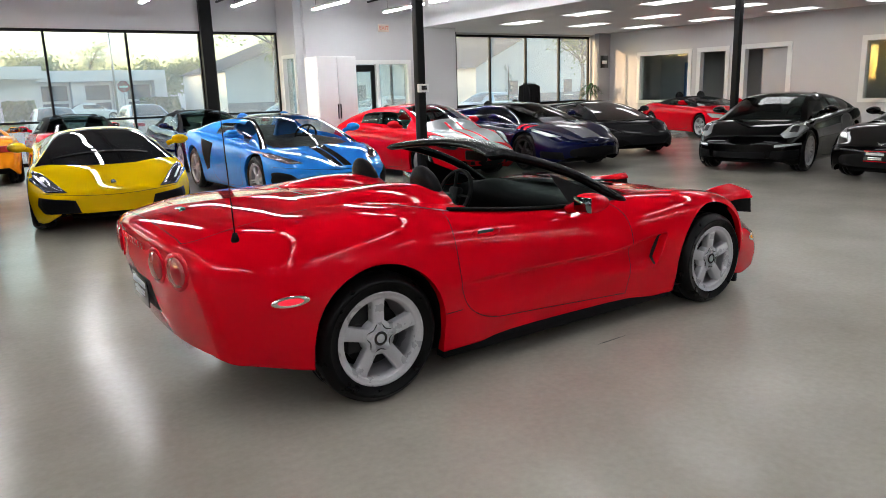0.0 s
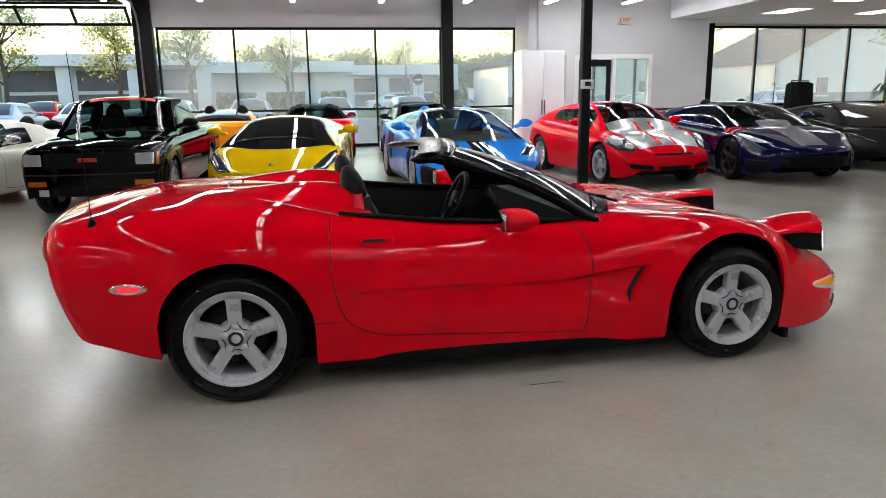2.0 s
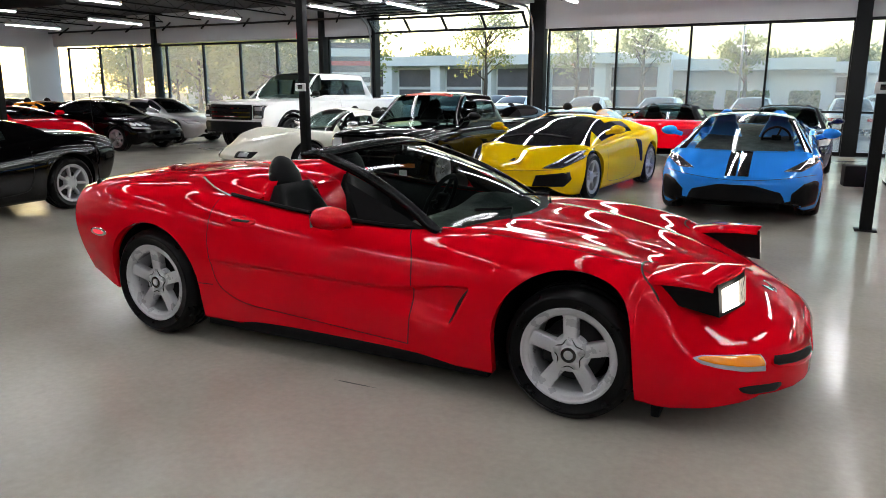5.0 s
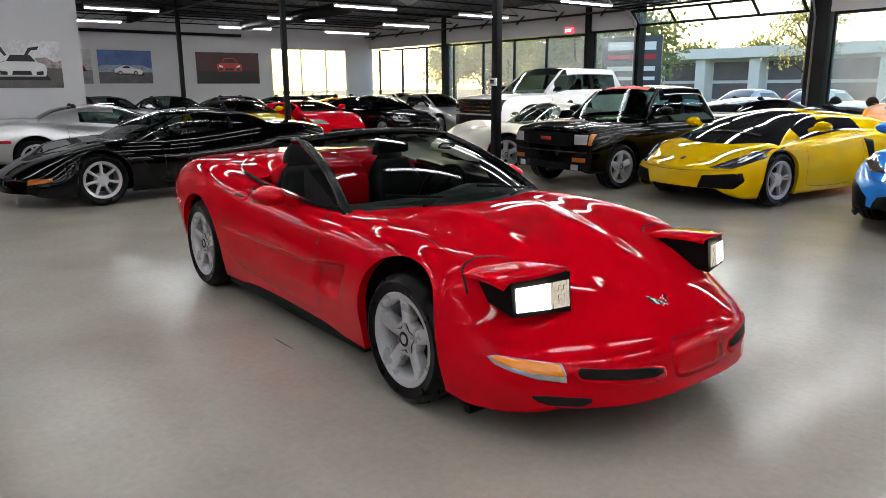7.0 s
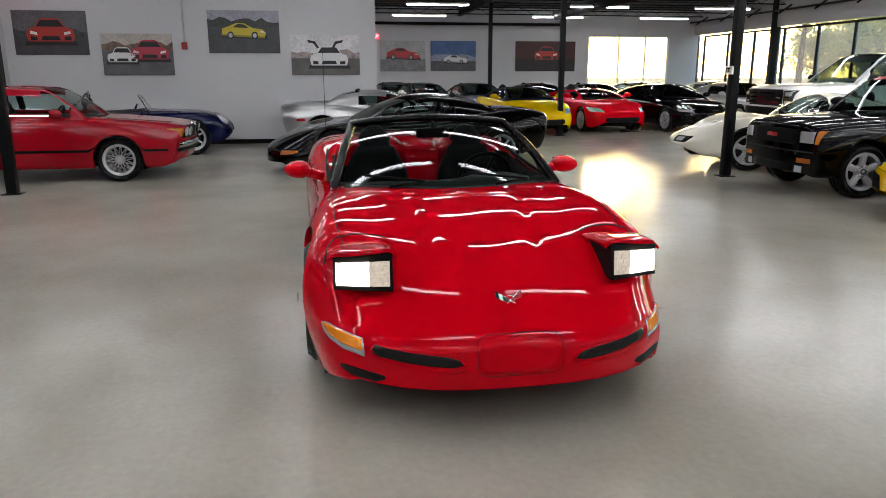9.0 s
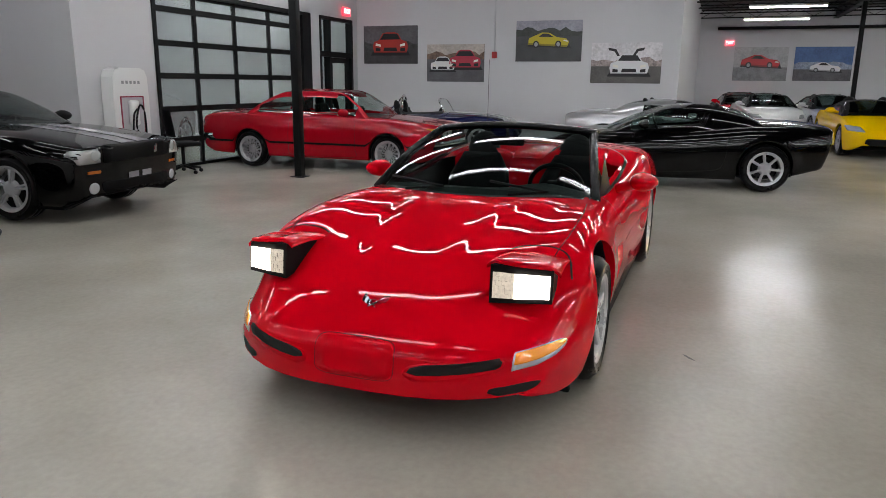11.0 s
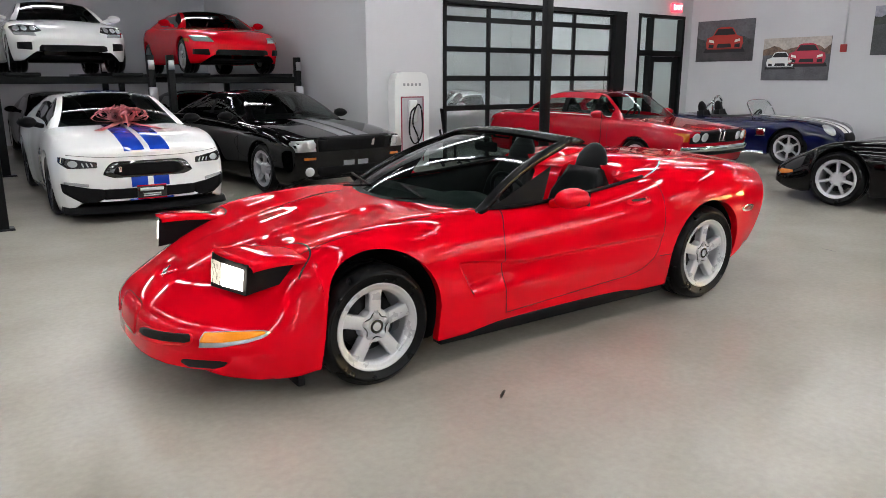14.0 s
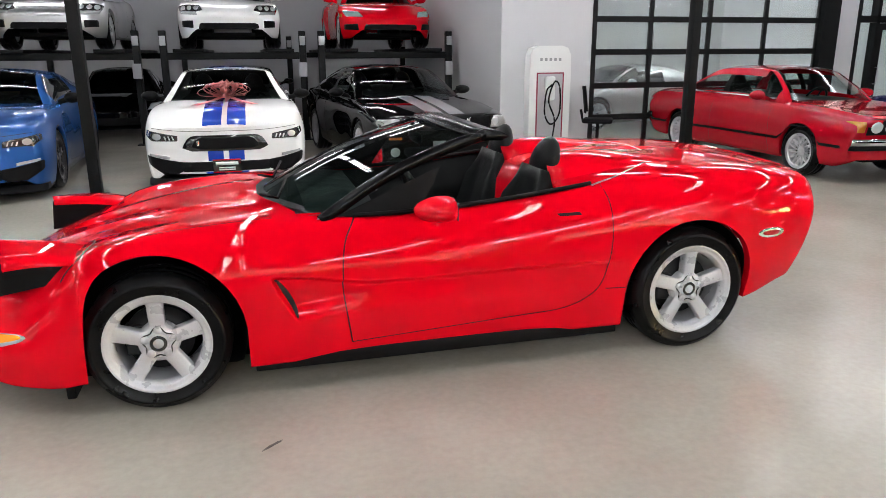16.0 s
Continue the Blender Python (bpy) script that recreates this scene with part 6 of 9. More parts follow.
def red_two_door():
    s = std(2.626, 2.22, 2.42, 0.865, (0.80, 0.86, 0.90, 0.92, 0.93, 0.92), 0.76, 0.86, 0.20, 0.92, 0.96, tyre=0.315, arch=0.35, bow=(0.12, 0.08), lean=(-0.22, 0.0), soft=0.05, crown=0.8, belly=0.6, nw=0.97)
    c, b = coupe("classic_coupe", "deep red eighties two-door coupe with mesh wheels", pose(-6.7, -4.98, 0, 0, 0, 91), s, DEEPRED,
                 dict(xa=0.88, xb=0.28, xc=-0.72, xd=-1.42, zr=1.36, wr=0.52, mats=dict(paint=DEEPRED, roof=DEEPRED, glass=CLEAR, screen=CLEAR), wb_in=0.10, bow=(0.14, 0.10), door=(-1.15, 0.66), bpillar=-0.42),
                 dict(style="mesh", spokes=14, dish=0.05, rim_mat=RIM), seat_x=-0.4, seat_z=0.5, mirrors=(0.55, 0.98, DEEPRED), seat_h=0.60)
    for s_ in (1, -1):
        side = "left" if s_ > 0 else "right"
        sg = (lambda o: o) if s_ > 0 else mirrored
        gap("rub_strip", b, side, [(2.0, 0.45), (1.0, 0.45), (-1, 0.45), (-2.2, 0.45)], c, 0.035, TRIM, 0.012)
        gap("window_trim", b, side, [(0.7, 0.935), (0, 0.95), (-0.9, 0.96), (-1.2, 0.98)], c, 0.016, CHROME, 0.01)
        gap("door_seam", b, side, [(0.72, 0.90), (0.72, 0.4), (0.66, 0.24), (-0.45, 0.24), (-0.55, 0.4), (-0.52, 0.92)], c)
        patch("turn_signal", b, "front", sg([(0.72, 0.63), (0.80, 0.63), (0.80, 0.75), (0.72, 0.75)]), AMBER, c, 0.008, "amber corner lamp")
        for y in (0.59, 0.42):
            patch("headlight", b, "front", sg([(y + 0.065 * math.cos(a), 0.69 + 0.065 * math.sin(a)) for a in np.linspace(0, 2 * math.pi, 14, endpoint=False)]), LENS, c, 0.02, "round headlight", dome=0.01)
        patch("kidney_grille", b, "front", sg([(0.012, 0.62), (0.075, 0.62), (0.08, 0.78), (0.012, 0.79)]), CHROME, c, 0.02, "chrome edged grille half")
        patch("kidney_slot", b, "front", sg([(0.022, 0.635), (0.066, 0.635), (0.07, 0.765), (0.022, 0.77)]), TRIM, c, 0.026)
    patch("grille", b, "front", [(-0.69, 0.60), (0.69, 0.60), (0.69, 0.78), (-0.69, 0.78)], TRIM, c, 0.006, "black grille panel")
    strip("front_bumper", b, "front", -0.82, 0.82, 0.47, 0.56, CHROME, c, 0.05, "chrome topped bumper")
    strip("rear_bumper", b, "rear", -0.82, 0.82, 0.47, 0.57, CHROME, c, 0.05, "chrome topped bumper")
    strip("bumper_rubber", b, "front", -0.82, 0.82, 0.42, 0.47, TRIM, c, 0.05)
    strip("tail_lamp", b, "rear", -0.78, 0.78, 0.66, 0.80, REDLENS, c, 0.008)
    return c


def blue_classic():
    s = Shape(2.29, 1.95, -1.95, [(1.95, 0.55), (1.7, 0.72), (1.145, 0.84), (0.5, 0.76), (0, 0.74), (-0.5, 0.78), (-1.145, 0.88), (-1.7, 0.78), (-1.95, 0.55)],
              [(1.95, 0.60), (1.7, 0.74), (1.0, 0.84), (0.4, 0.88), (-0.5, 0.84), (-1.1, 0.86), (-1.7, 0.78), (-1.95, 0.62)],
              [(1.95, 0.58), (1.7, 0.74), (1.145, 0.82), (0.4, 0.80), (-0.4, 0.78), (-1.145, 0.86), (-1.7, 0.76), (-1.95, 0.60)],
              [(1.95, 0.32), (1.7, 0.22), (0, 0.18), (-1.7, 0.24), (-1.95, 0.36)], tyre=0.33, arch=0.365, bow=(0.25, 0.25), crown=0.5, soft=0.2)
    c, b = coupe("classic_roadster", "dark blue classic roadster with white stripes and chrome roll bar", pose(-10.0, -4.45, 0, 0, 0, 100), s, NAVY, None,
                 dict(style="thin", spokes=6, dish=0.05), seat_x=-0.55, seat_z=0.4, open_top=(-0.75, 0.3), seat_h=0.55)
    bm = bmesh.new()
    pts = [(0.38, -0.55, 0.84), (0.30, -0.54, 1.0), (0.22, -0.46, 1.12), (0.22, 0.0, 1.15), (0.22, 0.46, 1.12), (0.30, 0.54, 1.0), (0.38, 0.55, 0.84)]
    tube(bm, catmull(pts, 24), 0.012, 8)
    fr = part("windscreen_frame", bm, CHROME, c, "chrome windscreen frame")
    bm = bmesh.new()
    lo = [bm.verts.new((0.42 - 0.0 * y, y, 0.86)) for y in np.linspace(-0.54, 0.54, 9)]
    hi = [bm.verts.new((0.22, y * 0.85, 1.12 + 0.02 * (1 - (y / 0.54) ** 2))) for y in np.linspace(-0.54, 0.54, 9)]
    for i in range(8):
        bm.faces.new((lo[i], lo[i + 1], hi[i + 1], hi[i]))
    part("windscreen", bm, GLASS, fr)
    bm = bmesh.new()
    for y in (0.2, 0.5):
        pass
    tube(bm, catmull([(-0.72, 0.14, 0.80), (-0.72, 0.15, 1.1), (-0.72, 0.33, 1.2), (-0.72, 0.51, 1.1), (-0.72, 0.52, 0.80)], 20), 0.025, 8)
    tube(bm, [(-0.72, 0.33, 1.19), (-1.1, 0.33, 0.84)], 0.02, 8)
    part("roll_bar", bm, CHROME, c, "chrome roll bar")
    for s_ in (1, -1):
        sg = (lambda o: o) if s_ > 0 else mirrored
        strip("stripe", b, "top", 0.35, 1.9, s_ * 0.04, s_ * 0.22, WHITEP, c, 0.005, "white stripe")
        strip("stripe", b, "top", -1.9, -0.8, s_ * 0.04, s_ * 0.22, WHITEP, c, 0.005, "white stripe")
        patch("headlight", b, "front", sg([(0.52 + 0.09 * math.cos(a), 0.66 + 0.09 * math.sin(a)) for a in np.linspace(0, 2 * math.pi, 16, endpoint=False)]), LENS, c, 0.012, "round headlight", dome=0.03)
        patch("side_vent", b, "left" if s_ > 0 else "right", [(0.55, 0.52), (0.72, 0.52), (0.72, 0.66), (0.55, 0.66)], CHROME, c, 0.005)
        bm = bmesh.new()
        tube(bm, [(0.75, s_ * 0.84, 0.22), (-0.7, s_ * 0.84, 0.22)], 0.05, 10)
        part("side_pipe", bm, CHROME, c, "chrome side exhaust pipe")
    patch("grille", b, "front", [(-0.25, 0.42), (0.25, 0.42), (0.30, 0.52), (0.22, 0.60), (-0.22, 0.60), (-0.30, 0.52)], TRIM, c, 0.006)
    return c


def hardtop_shape():
    return FlatNose(2.654, 2.335, -2.25, *ROADSTER_LINES, tyre=0.335, arch=0.385, bow=(0.50, 0.13), lean=(0.16, 0.0), under=0.42, soft=0.06)


def black_hardtop():
    s = hardtop_shape()
    c, b = coupe("sports_car", "glossy black hardtop sports coupe with seven-spoke wheels", pose(-6.97, 0.69, 0, 0, 0, -85), s, BLACKP,
                 dict(xa=0.82, xb=-0.05, xc=-0.62, xd=-1.25, zr=1.21, wr=0.54, mats=dict(paint=BLACKP, roof=BLACKP, glass=TINT, screen=TINT), wb_in=0.15, bow=(0.2, 0.05)),
                 dict(style="thin", spokes=7, rim_mat=RIM), seat_x=-0.45, seat_z=0.45, mirrors=(0.35, 0.93, BLACKP))
    for s_ in (1, -1):
        sg = (lambda o: o) if s_ > 0 else mirrored
        side = "left" if s_ > 0 else "right"
        patch("turn_signal", b, "front", sg([(0.645, 0.315), (0.79, 0.340), (0.818, 0.365), (0.80, 0.392), (0.65, 0.386)]), AMBER, c, 0.006, "amber turn signal", deep=0.5)
        gap("door_seam", b, side, [(0.49, 0.82), (0.49, 0.4), (0.48, 0.25), (-0.55, 0.28), (-0.76, 0.40), (-0.82, 0.88)], c)
        patch("side_scoop", b, side, [(0.70, 0.37), (0.735, 0.40), (0.82, 0.56), (0.74, 0.50)], TRIM, c, 0.004)
    return c


def silver_hardtop():
    s = hardtop_shape()
    c, b = coupe("sports_car", "silver hardtop sports coupe parked along the wall", pose(-10.6, 0.7, 0, 0, 0, 84), s, SILVER,
                 dict(xa=0.82, xb=-0.05, xc=-0.62, xd=-1.25, zr=1.21, wr=0.54, mats=dict(paint=SILVER, roof=SILVER, glass=TINT, screen=TINT), wb_in=0.15, bow=(0.2, 0.05)),
                 dict(style="thin", spokes=7, rim_mat=RIM), seat_x=-0.45, seat_z=0.45, mirrors=(0.35, 0.93, SILVER))
    for s_ in (1, -1):
        side = "left" if s_ > 0 else "right"
        patch("side_marker", b, side, [(-1.85, 0.60), (-1.68, 0.60), (-1.68, 0.65), (-1.85, 0.65)], REDLENS, c, 0.005, "red side marker")
        gap("door_seam", b, side, [(0.49, 0.82), (0.49, 0.4), (0.48, 0.25), (-0.55, 0.28), (-0.76, 0.40), (-0.82, 0.88)], c)
    return c


def muscle_coupe(name, label, m, skin, stripe=None, new_style=True, stripe_lower=True):
    if new_style:
        s = std(2.72, 2.32, 2.35, 0.955, (0.84, 0.93, 0.96, 0.98, 1.0, 0.98), 0.78, 0.92, 0.11, 0.99, 1.02, tyre=0.35, arch=0.39, bow=(0.22, 0.10), lean=(0.06, 0.0), soft=0.09, crown=0.45, nw=0.90)
        cab = dict(xa=0.82, xb=0.05, xc=-0.75, xd=-1.85, zr=1.38, wr=0.58)
    else:
        s = std(2.72, 2.30, 2.40, 0.94, (0.82, 0.90, 0.94, 0.97, 1.0, 0.98), 0.78, 0.95, 0.18, 0.98, 1.03, tyre=0.345, arch=0.385, bow=(0.12, 0.06), lean=(-0.12, 0.0), soft=0.06, crown=0.6, nw=0.93)
        cab = dict(xa=0.78, xb=0.02, xc=-0.72, xd=-1.7, zr=1.385, wr=0.58)
    c, b = coupe(name, label, m, s, skin, dict(cab, mats=dict(paint=skin, roof=skin, glass=DARKGLASS if new_style else TINT, screen=TINT), wb_in=0.11, bow=(0.18, 0.05), bpillar=-0.45),
                 dict(style="twin", spokes=5, rim_mat=RIMDARK if new_style else RIM, dish=0.02), seat_x=-0.35, seat_z=0.5, mirrors=(0.5, 1.02, TRIM))
    for s_ in (1, -1):
        sg = (lambda o: o) if s_ > 0 else mirrored
        side = "left" if s_ > 0 else "right"
        gap("door_seam", b, side, [(0.68, 0.92), (0.66, 0.4), (0.6, 0.24), (-0.5, 0.24), (-0.62, 0.5), (-0.6, 0.96)], c)
        if new_style:
            patch("headlight", b, "front", sg([(0.52, 0.600), (0.80, 0.600), (0.87, 0.660), (0.86, 0.720), (0.52, 0.660)]), LAMPDARK, c, 0.006, "slim dark headlight with three bars", deep=0.4)
            patch("headlight_lens", b, "front", sg([(0.745 + 0.045 * math.cos(a), 0.648 + 0.036 * math.sin(a)) for a in np.linspace(0, 2 * math.pi, 16, endpoint=False)]), LENS, c, 0.012, "round headlight lens", deep=0.4)
            for k in range(3):
                y = 0.555 + 0.042 * k
                patch("lamp_bar", b, "front", sg([(y, 0.612), (y + 0.014, 0.612), (y + 0.030, 0.655), (y + 0.016, 0.655)]), LENS, c, 0.011, n=10, rings=2, deep=0.4)
            patch("air_intake", b, "front", sg([(0.47, 0.27), (0.60, 0.20), (0.70, 0.23), (0.86, 0.34), (0.87, 0.44), (0.62, 0.385), (0.47, 0.365)]), TRIM, c, 0.007, "black corner intake")
            patch("running_light", b, "front", sg([(0.62, 0.395), (0.84, 0.435), (0.84, 0.462), (0.62, 0.428)]), LENS, c, 0.010)
        else:
            patch("headlight", b, "front", sg([(0.60, 0.625), (0.86, 0.62), (0.88, 0.755), (0.64, 0.775)]), STEEL, c, 0.006, "bright lamp housing behind a clear cover", deep=0.2)
            patch("headlight_lens", b, "front", sg([(0.67 + 0.06 * math.cos(a), 0.705 + 0.06 * math.sin(a)) for a in np.linspace(0, 2 * math.pi, 16, endpoint=False)]), LENS, c, 0.012, "round headlight lens", dome=0.01)
            patch("turn_signal", b, "front", sg([(0.60, 0.515), (0.76, 0.515), (0.76, 0.545), (0.60, 0.545)]), AMBER, c, 0.008, "amber turn signal")
            patch("fog_lamp", b, "front", sg([(0.68 + 0.06 * math.cos(a), 0.36 + 0.06 * math.sin(a)) for a in np.linspace(0, 2 * math.pi, 14, endpoint=False)]), LENS, c, 0.012, "round fog lamp")
        if stripe:
            for a0, a1 in ((0.95, 2.28), (-0.65, -0.02)):
                strip("stripe", b, "top", a0, a1, s_ * 0.03, s_ * 0.24, stripe, c, 0.005, "broad hood stripe")
            if stripe_lower:
                strip("stripe", b, "front", s_ * 0.03, s_ * 0.20, 0.375, 0.485, stripe, c, 0.006, nb=5, na=6)
                strip("stripe", b, "front", s_ * 0.03, s_ * 0.24, 0.185, 0.25, stripe, c, 0.006, nb=3, na=6)
    if new_style:
        rim = [(-0.37, 0.485), (0.37, 0.485), (0.475, 0.520), (0.47, 0.545), (0.40, 0.645), (0.34, 0.662), (-0.34, 0.662), (-0.40, 0.645), (-0.47, 0.545), (-0.475, 0.520)]
        patch("grille_frame", b, "front", rim, GLOSSBLACK, c, 0.006, "glossy black grille surround")
        patch("grille", b, "front", [(y * 0.78, 0.573 + (z - 0.573) * 0.74) for y, z in rim], TRIM, c, 0.011, "black mesh grille")
        patch("badge", b, "front", [(-0.31, 0.545), (-0.285, 0.545), (-0.285, 0.61), (-0.315, 0.61)], CHROME, c, 0.018, "chrome emblem", n=10, rings=2)
        patch("lower_grille", b, "front", [(-0.48, 0.255), (0.48, 0.255), (0.48, 0.365), (-0.48, 0.365)], TRIM, c, 0.007)
        gap("hood_seam", b, "front", [(-0.80, 0.742), (-0.45, 0.712), (0.0, 0.708), (0.45, 0.712), (0.80, 0.742)], c)
        bm = bmesh.new()
        rows = []
        for y in np.linspace(-0.84, 0.84, 25):
            x = cast(b, (4, y, 0.25), (-1, 0, 0))[0].x
            rows.append([bm.verts.new((x + dx, y * 1.04, z)) for dx, z in ((-0.20, 0.105), (0.045, 0.105), (0.055, 0.120), (0.040, 0.135), (-0.01, 0.175), (-0.20, 0.175))])
        for p, q in zip(rows, rows[1:]):
            for i in range(6):
                bm.faces.new((p[i], p[(i + 1) % 6], q[(i + 1) % 6], q[i]))
        bm.faces.new(rows[0])
        bm.faces.new(rows[-1][::-1])
        bmesh.ops.recalc_face_normals(bm, faces=bm.faces)
        part("splitter", bm, TRIM, c, "black front splitter")
    else:
        patch("grille", b, "front", [(-0.56, 0.62), (0.56, 0.62), (0.58, 0.80), (-0.58, 0.80)], TRIM, c, 0.008, "black mesh grille")
        patch("lower_grille", b, "front", [(-0.55, 0.26), (0.55, 0.26), (0.58, 0.42), (-0.58, 0.42)], TRIM, c, 0.007)
        patch("badge", b, "front", [(0.24, 0.67), (0.28, 0.67), (0.29, 0.76), (0.25, 0.76)], CHROME, c, 0.014, n=12)
        strip("splitter", b, "front", -0.9, 0.9, 0.17, 0.21, TRIM, c, 0.04)
    return c, b


def plain_coupe(name, label, m, skin, roof=1.26, cab=None, soft_top=False, lamp=LENS, shape=None, rim=RIM, spokes=5, style="five", front_bits=True):
    """A sports car that stays in the background."""
    s = shape or std(2.55, 2.15, 2.05, 0.89, (0.66, 0.80, 0.85, 0.88, 0.92, 0.90), 0.55, 0.85, 0.15, 0.88, 0.94, tyre=0.325, arch=0.365, bow=(0.30, 0.16), crown=0.5)
    k = dict(xa=0.85, xb=0.08, xc=-0.62, xd=-1.7, zr=roof, wr=0.54)
    k.update(cab or {})
    c, b = coupe(name, label, m, s, skin, dict(k, mats=dict(paint=CLOTHTOP if soft_top else skin, roof=CLOTHTOP if soft_top else skin, glass=DARKGLASS if not soft_top else TINT, screen=TINT), wb_in=0.12, bow=(0.18, 0.06)),
                 dict(style=style, spokes=spokes, rim_mat=rim), seat_x=-0.35, seat_z=0.48, mirrors=(0.5, 0.96, skin))
    for s_ in (1, -1):
        sg = (lambda o: o) if s_ > 0 else mirrored
        gap("door_seam", b, "left" if s_ > 0 else "right", [(0.66, 0.82), (0.64, 0.4), (0.56, 0.24), (-0.5, 0.24), (-0.62, 0.5), (-0.6, 0.86)], c)
        patch("headlight", b, "front", sg([(0.50, 0.55), (0.78, 0.57), (0.82, 0.68), (0.56, 0.65)]), lamp, c, 0.008, "clear headlight")
        patch("tail_lamp", b, "rear", sg([(0.42, 0.64), (0.78, 0.64), (0.80, 0.76), (0.42, 0.76)]), REDLENS, c, 0.008, "red tail lamp")
    patch("grille", b, "front", [(-0.5, 0.26), (0.5, 0.26), (0.48, 0.42), (-0.48, 0.42)], TRIM, c, 0.006)
    return c, b


yellow_coupe()
blue_roadster()
red_rear_engined()
navy_coupe()
grey_wedge()
black_rear_engined()
black_front_engined()
black_pickup()
white_pickup()
cream_classic()
red_two_door()
blue_classic()
black_hardtop()
silver_hardtop()
muscle_coupe("muscle_car", "glossy black muscle coupe with grey stripes", pose(-1.25, -7.0, 0, 0, 0, 97), BLACKP, STRIPEGREY, False)
WHITECAR, WB = muscle_coupe("muscle_car", "white muscle coupe with blue stripes under a big bow", pose(1.14, -6.82, 0, 0, 0, 89.5), WHITEP, STRIPEBLUE)
plate_on(WHITECAR, WB, 0.0, 0.315, RED)
muscle_coupe("muscle_car", "blue metallic muscle coupe with a white roof stripe", pose(4.08, -6.75, 0, 0, 0, 93), BLUEM, None)

# ---- the red convertible in the middle ----
def hero_relief(x, y):
    """The raised middle of the hood and the shallow valleys beside the fenders."""
    a = abs(y)
    on = smooth01(0.80, 1.1, x) * (1 - smooth01(1.75, 2.15, x))
    edge = 0.34 - 0.13 * (x - 0.9)
    return on * (0.012 * (1 - smooth01(edge - 0.05, edge + 0.045, a)) - 0.005 * math.exp(-((a - 0.52) / 0.12) ** 2))


def vent_edge(z):
    """Rear edge of the front fender at the side vent."""
    return 0.712 + 0.108 * min(max((z - 0.362) / 0.208, -0.1), 1.1)


def hero_side(x, z):
    """How far the flank is pressed in: the scoop behind the front wheel and the long crease of the door."""
    edge = vent_edge(z)
    if x > edge + 0.006 or x < -0.95:
        return 0.0
    t = smooth01(0.30, 0.80, x)
    crease = 0.528 - 0.012 * smooth01(-0.8, 0.3, x) + 0.052 * t
    foot = 0.372
    ends = smooth01(-0.95, -0.70, x)
    upper = 1 - smooth01(crease - 0.012, crease + 0.010, z)
    lower = smooth01(foot - 0.012, foot + 0.05 + 0.10 * (1 - t), z)
    deep = (0.017 + 0.006 * smooth01(-0.3, 0.4, x) + 0.042 * t) * ends * upper * lower
    return deep * (1 - smooth01(edge - 0.004, edge + 0.006, x))


HERO = FlatNose(2.654, 2.335, -2.25, *ROADSTER_LINES, tyre=0.33, arch=0.385, bow=(0.50, 0.13), lean=(0.16, 0.0), under=0.42, crown=0.22, soft=0.06, belly=0.58, side=hero_side, relief=hero_relief, extra=np.arange(0.690, 0.845, 0.005))


SATIN = mat("satin black paint", (0.002, 0.002, 0.0023), 0.22, spec=0.2)
REFLECTOR = vary(mat("glowing lamp reflector", (0.75, 0.70, 0.6), 0.25, 0.3, 1.0, (1.0, 0.86, 0.68), 0.07), 25, 0.2, 90)
WINDSCREEN = glass("windscreen glass", (0.40, 0.50, 0.47))
WHITEENAMEL, REDENAMEL = mat("white enamel", (0.8, 0.8, 0.8), 0.2), mat("red enamel", (0.4, 0.0, 0.01), 0.2)


def plate_line(e):
    """Rounded outline of the licence plate cover."""
    return [((0.186 - e) * math.copysign(abs(math.cos(a)) ** 0.35, math.cos(a)), 0.342 + (0.083 - e) * math.copysign(abs(math.sin(a)) ** 0.35, math.sin(a))) for a in np.linspace(0, 2 * math.pi, 40, endpoint=False)]


def cockpit_edge(x):
    """Half width of the cockpit opening."""
    return curve((0.62, 0.66), (0.3, 0.735), (-0.3, 0.74), (-0.72, 0.73), (-0.80, 0.72))(x)


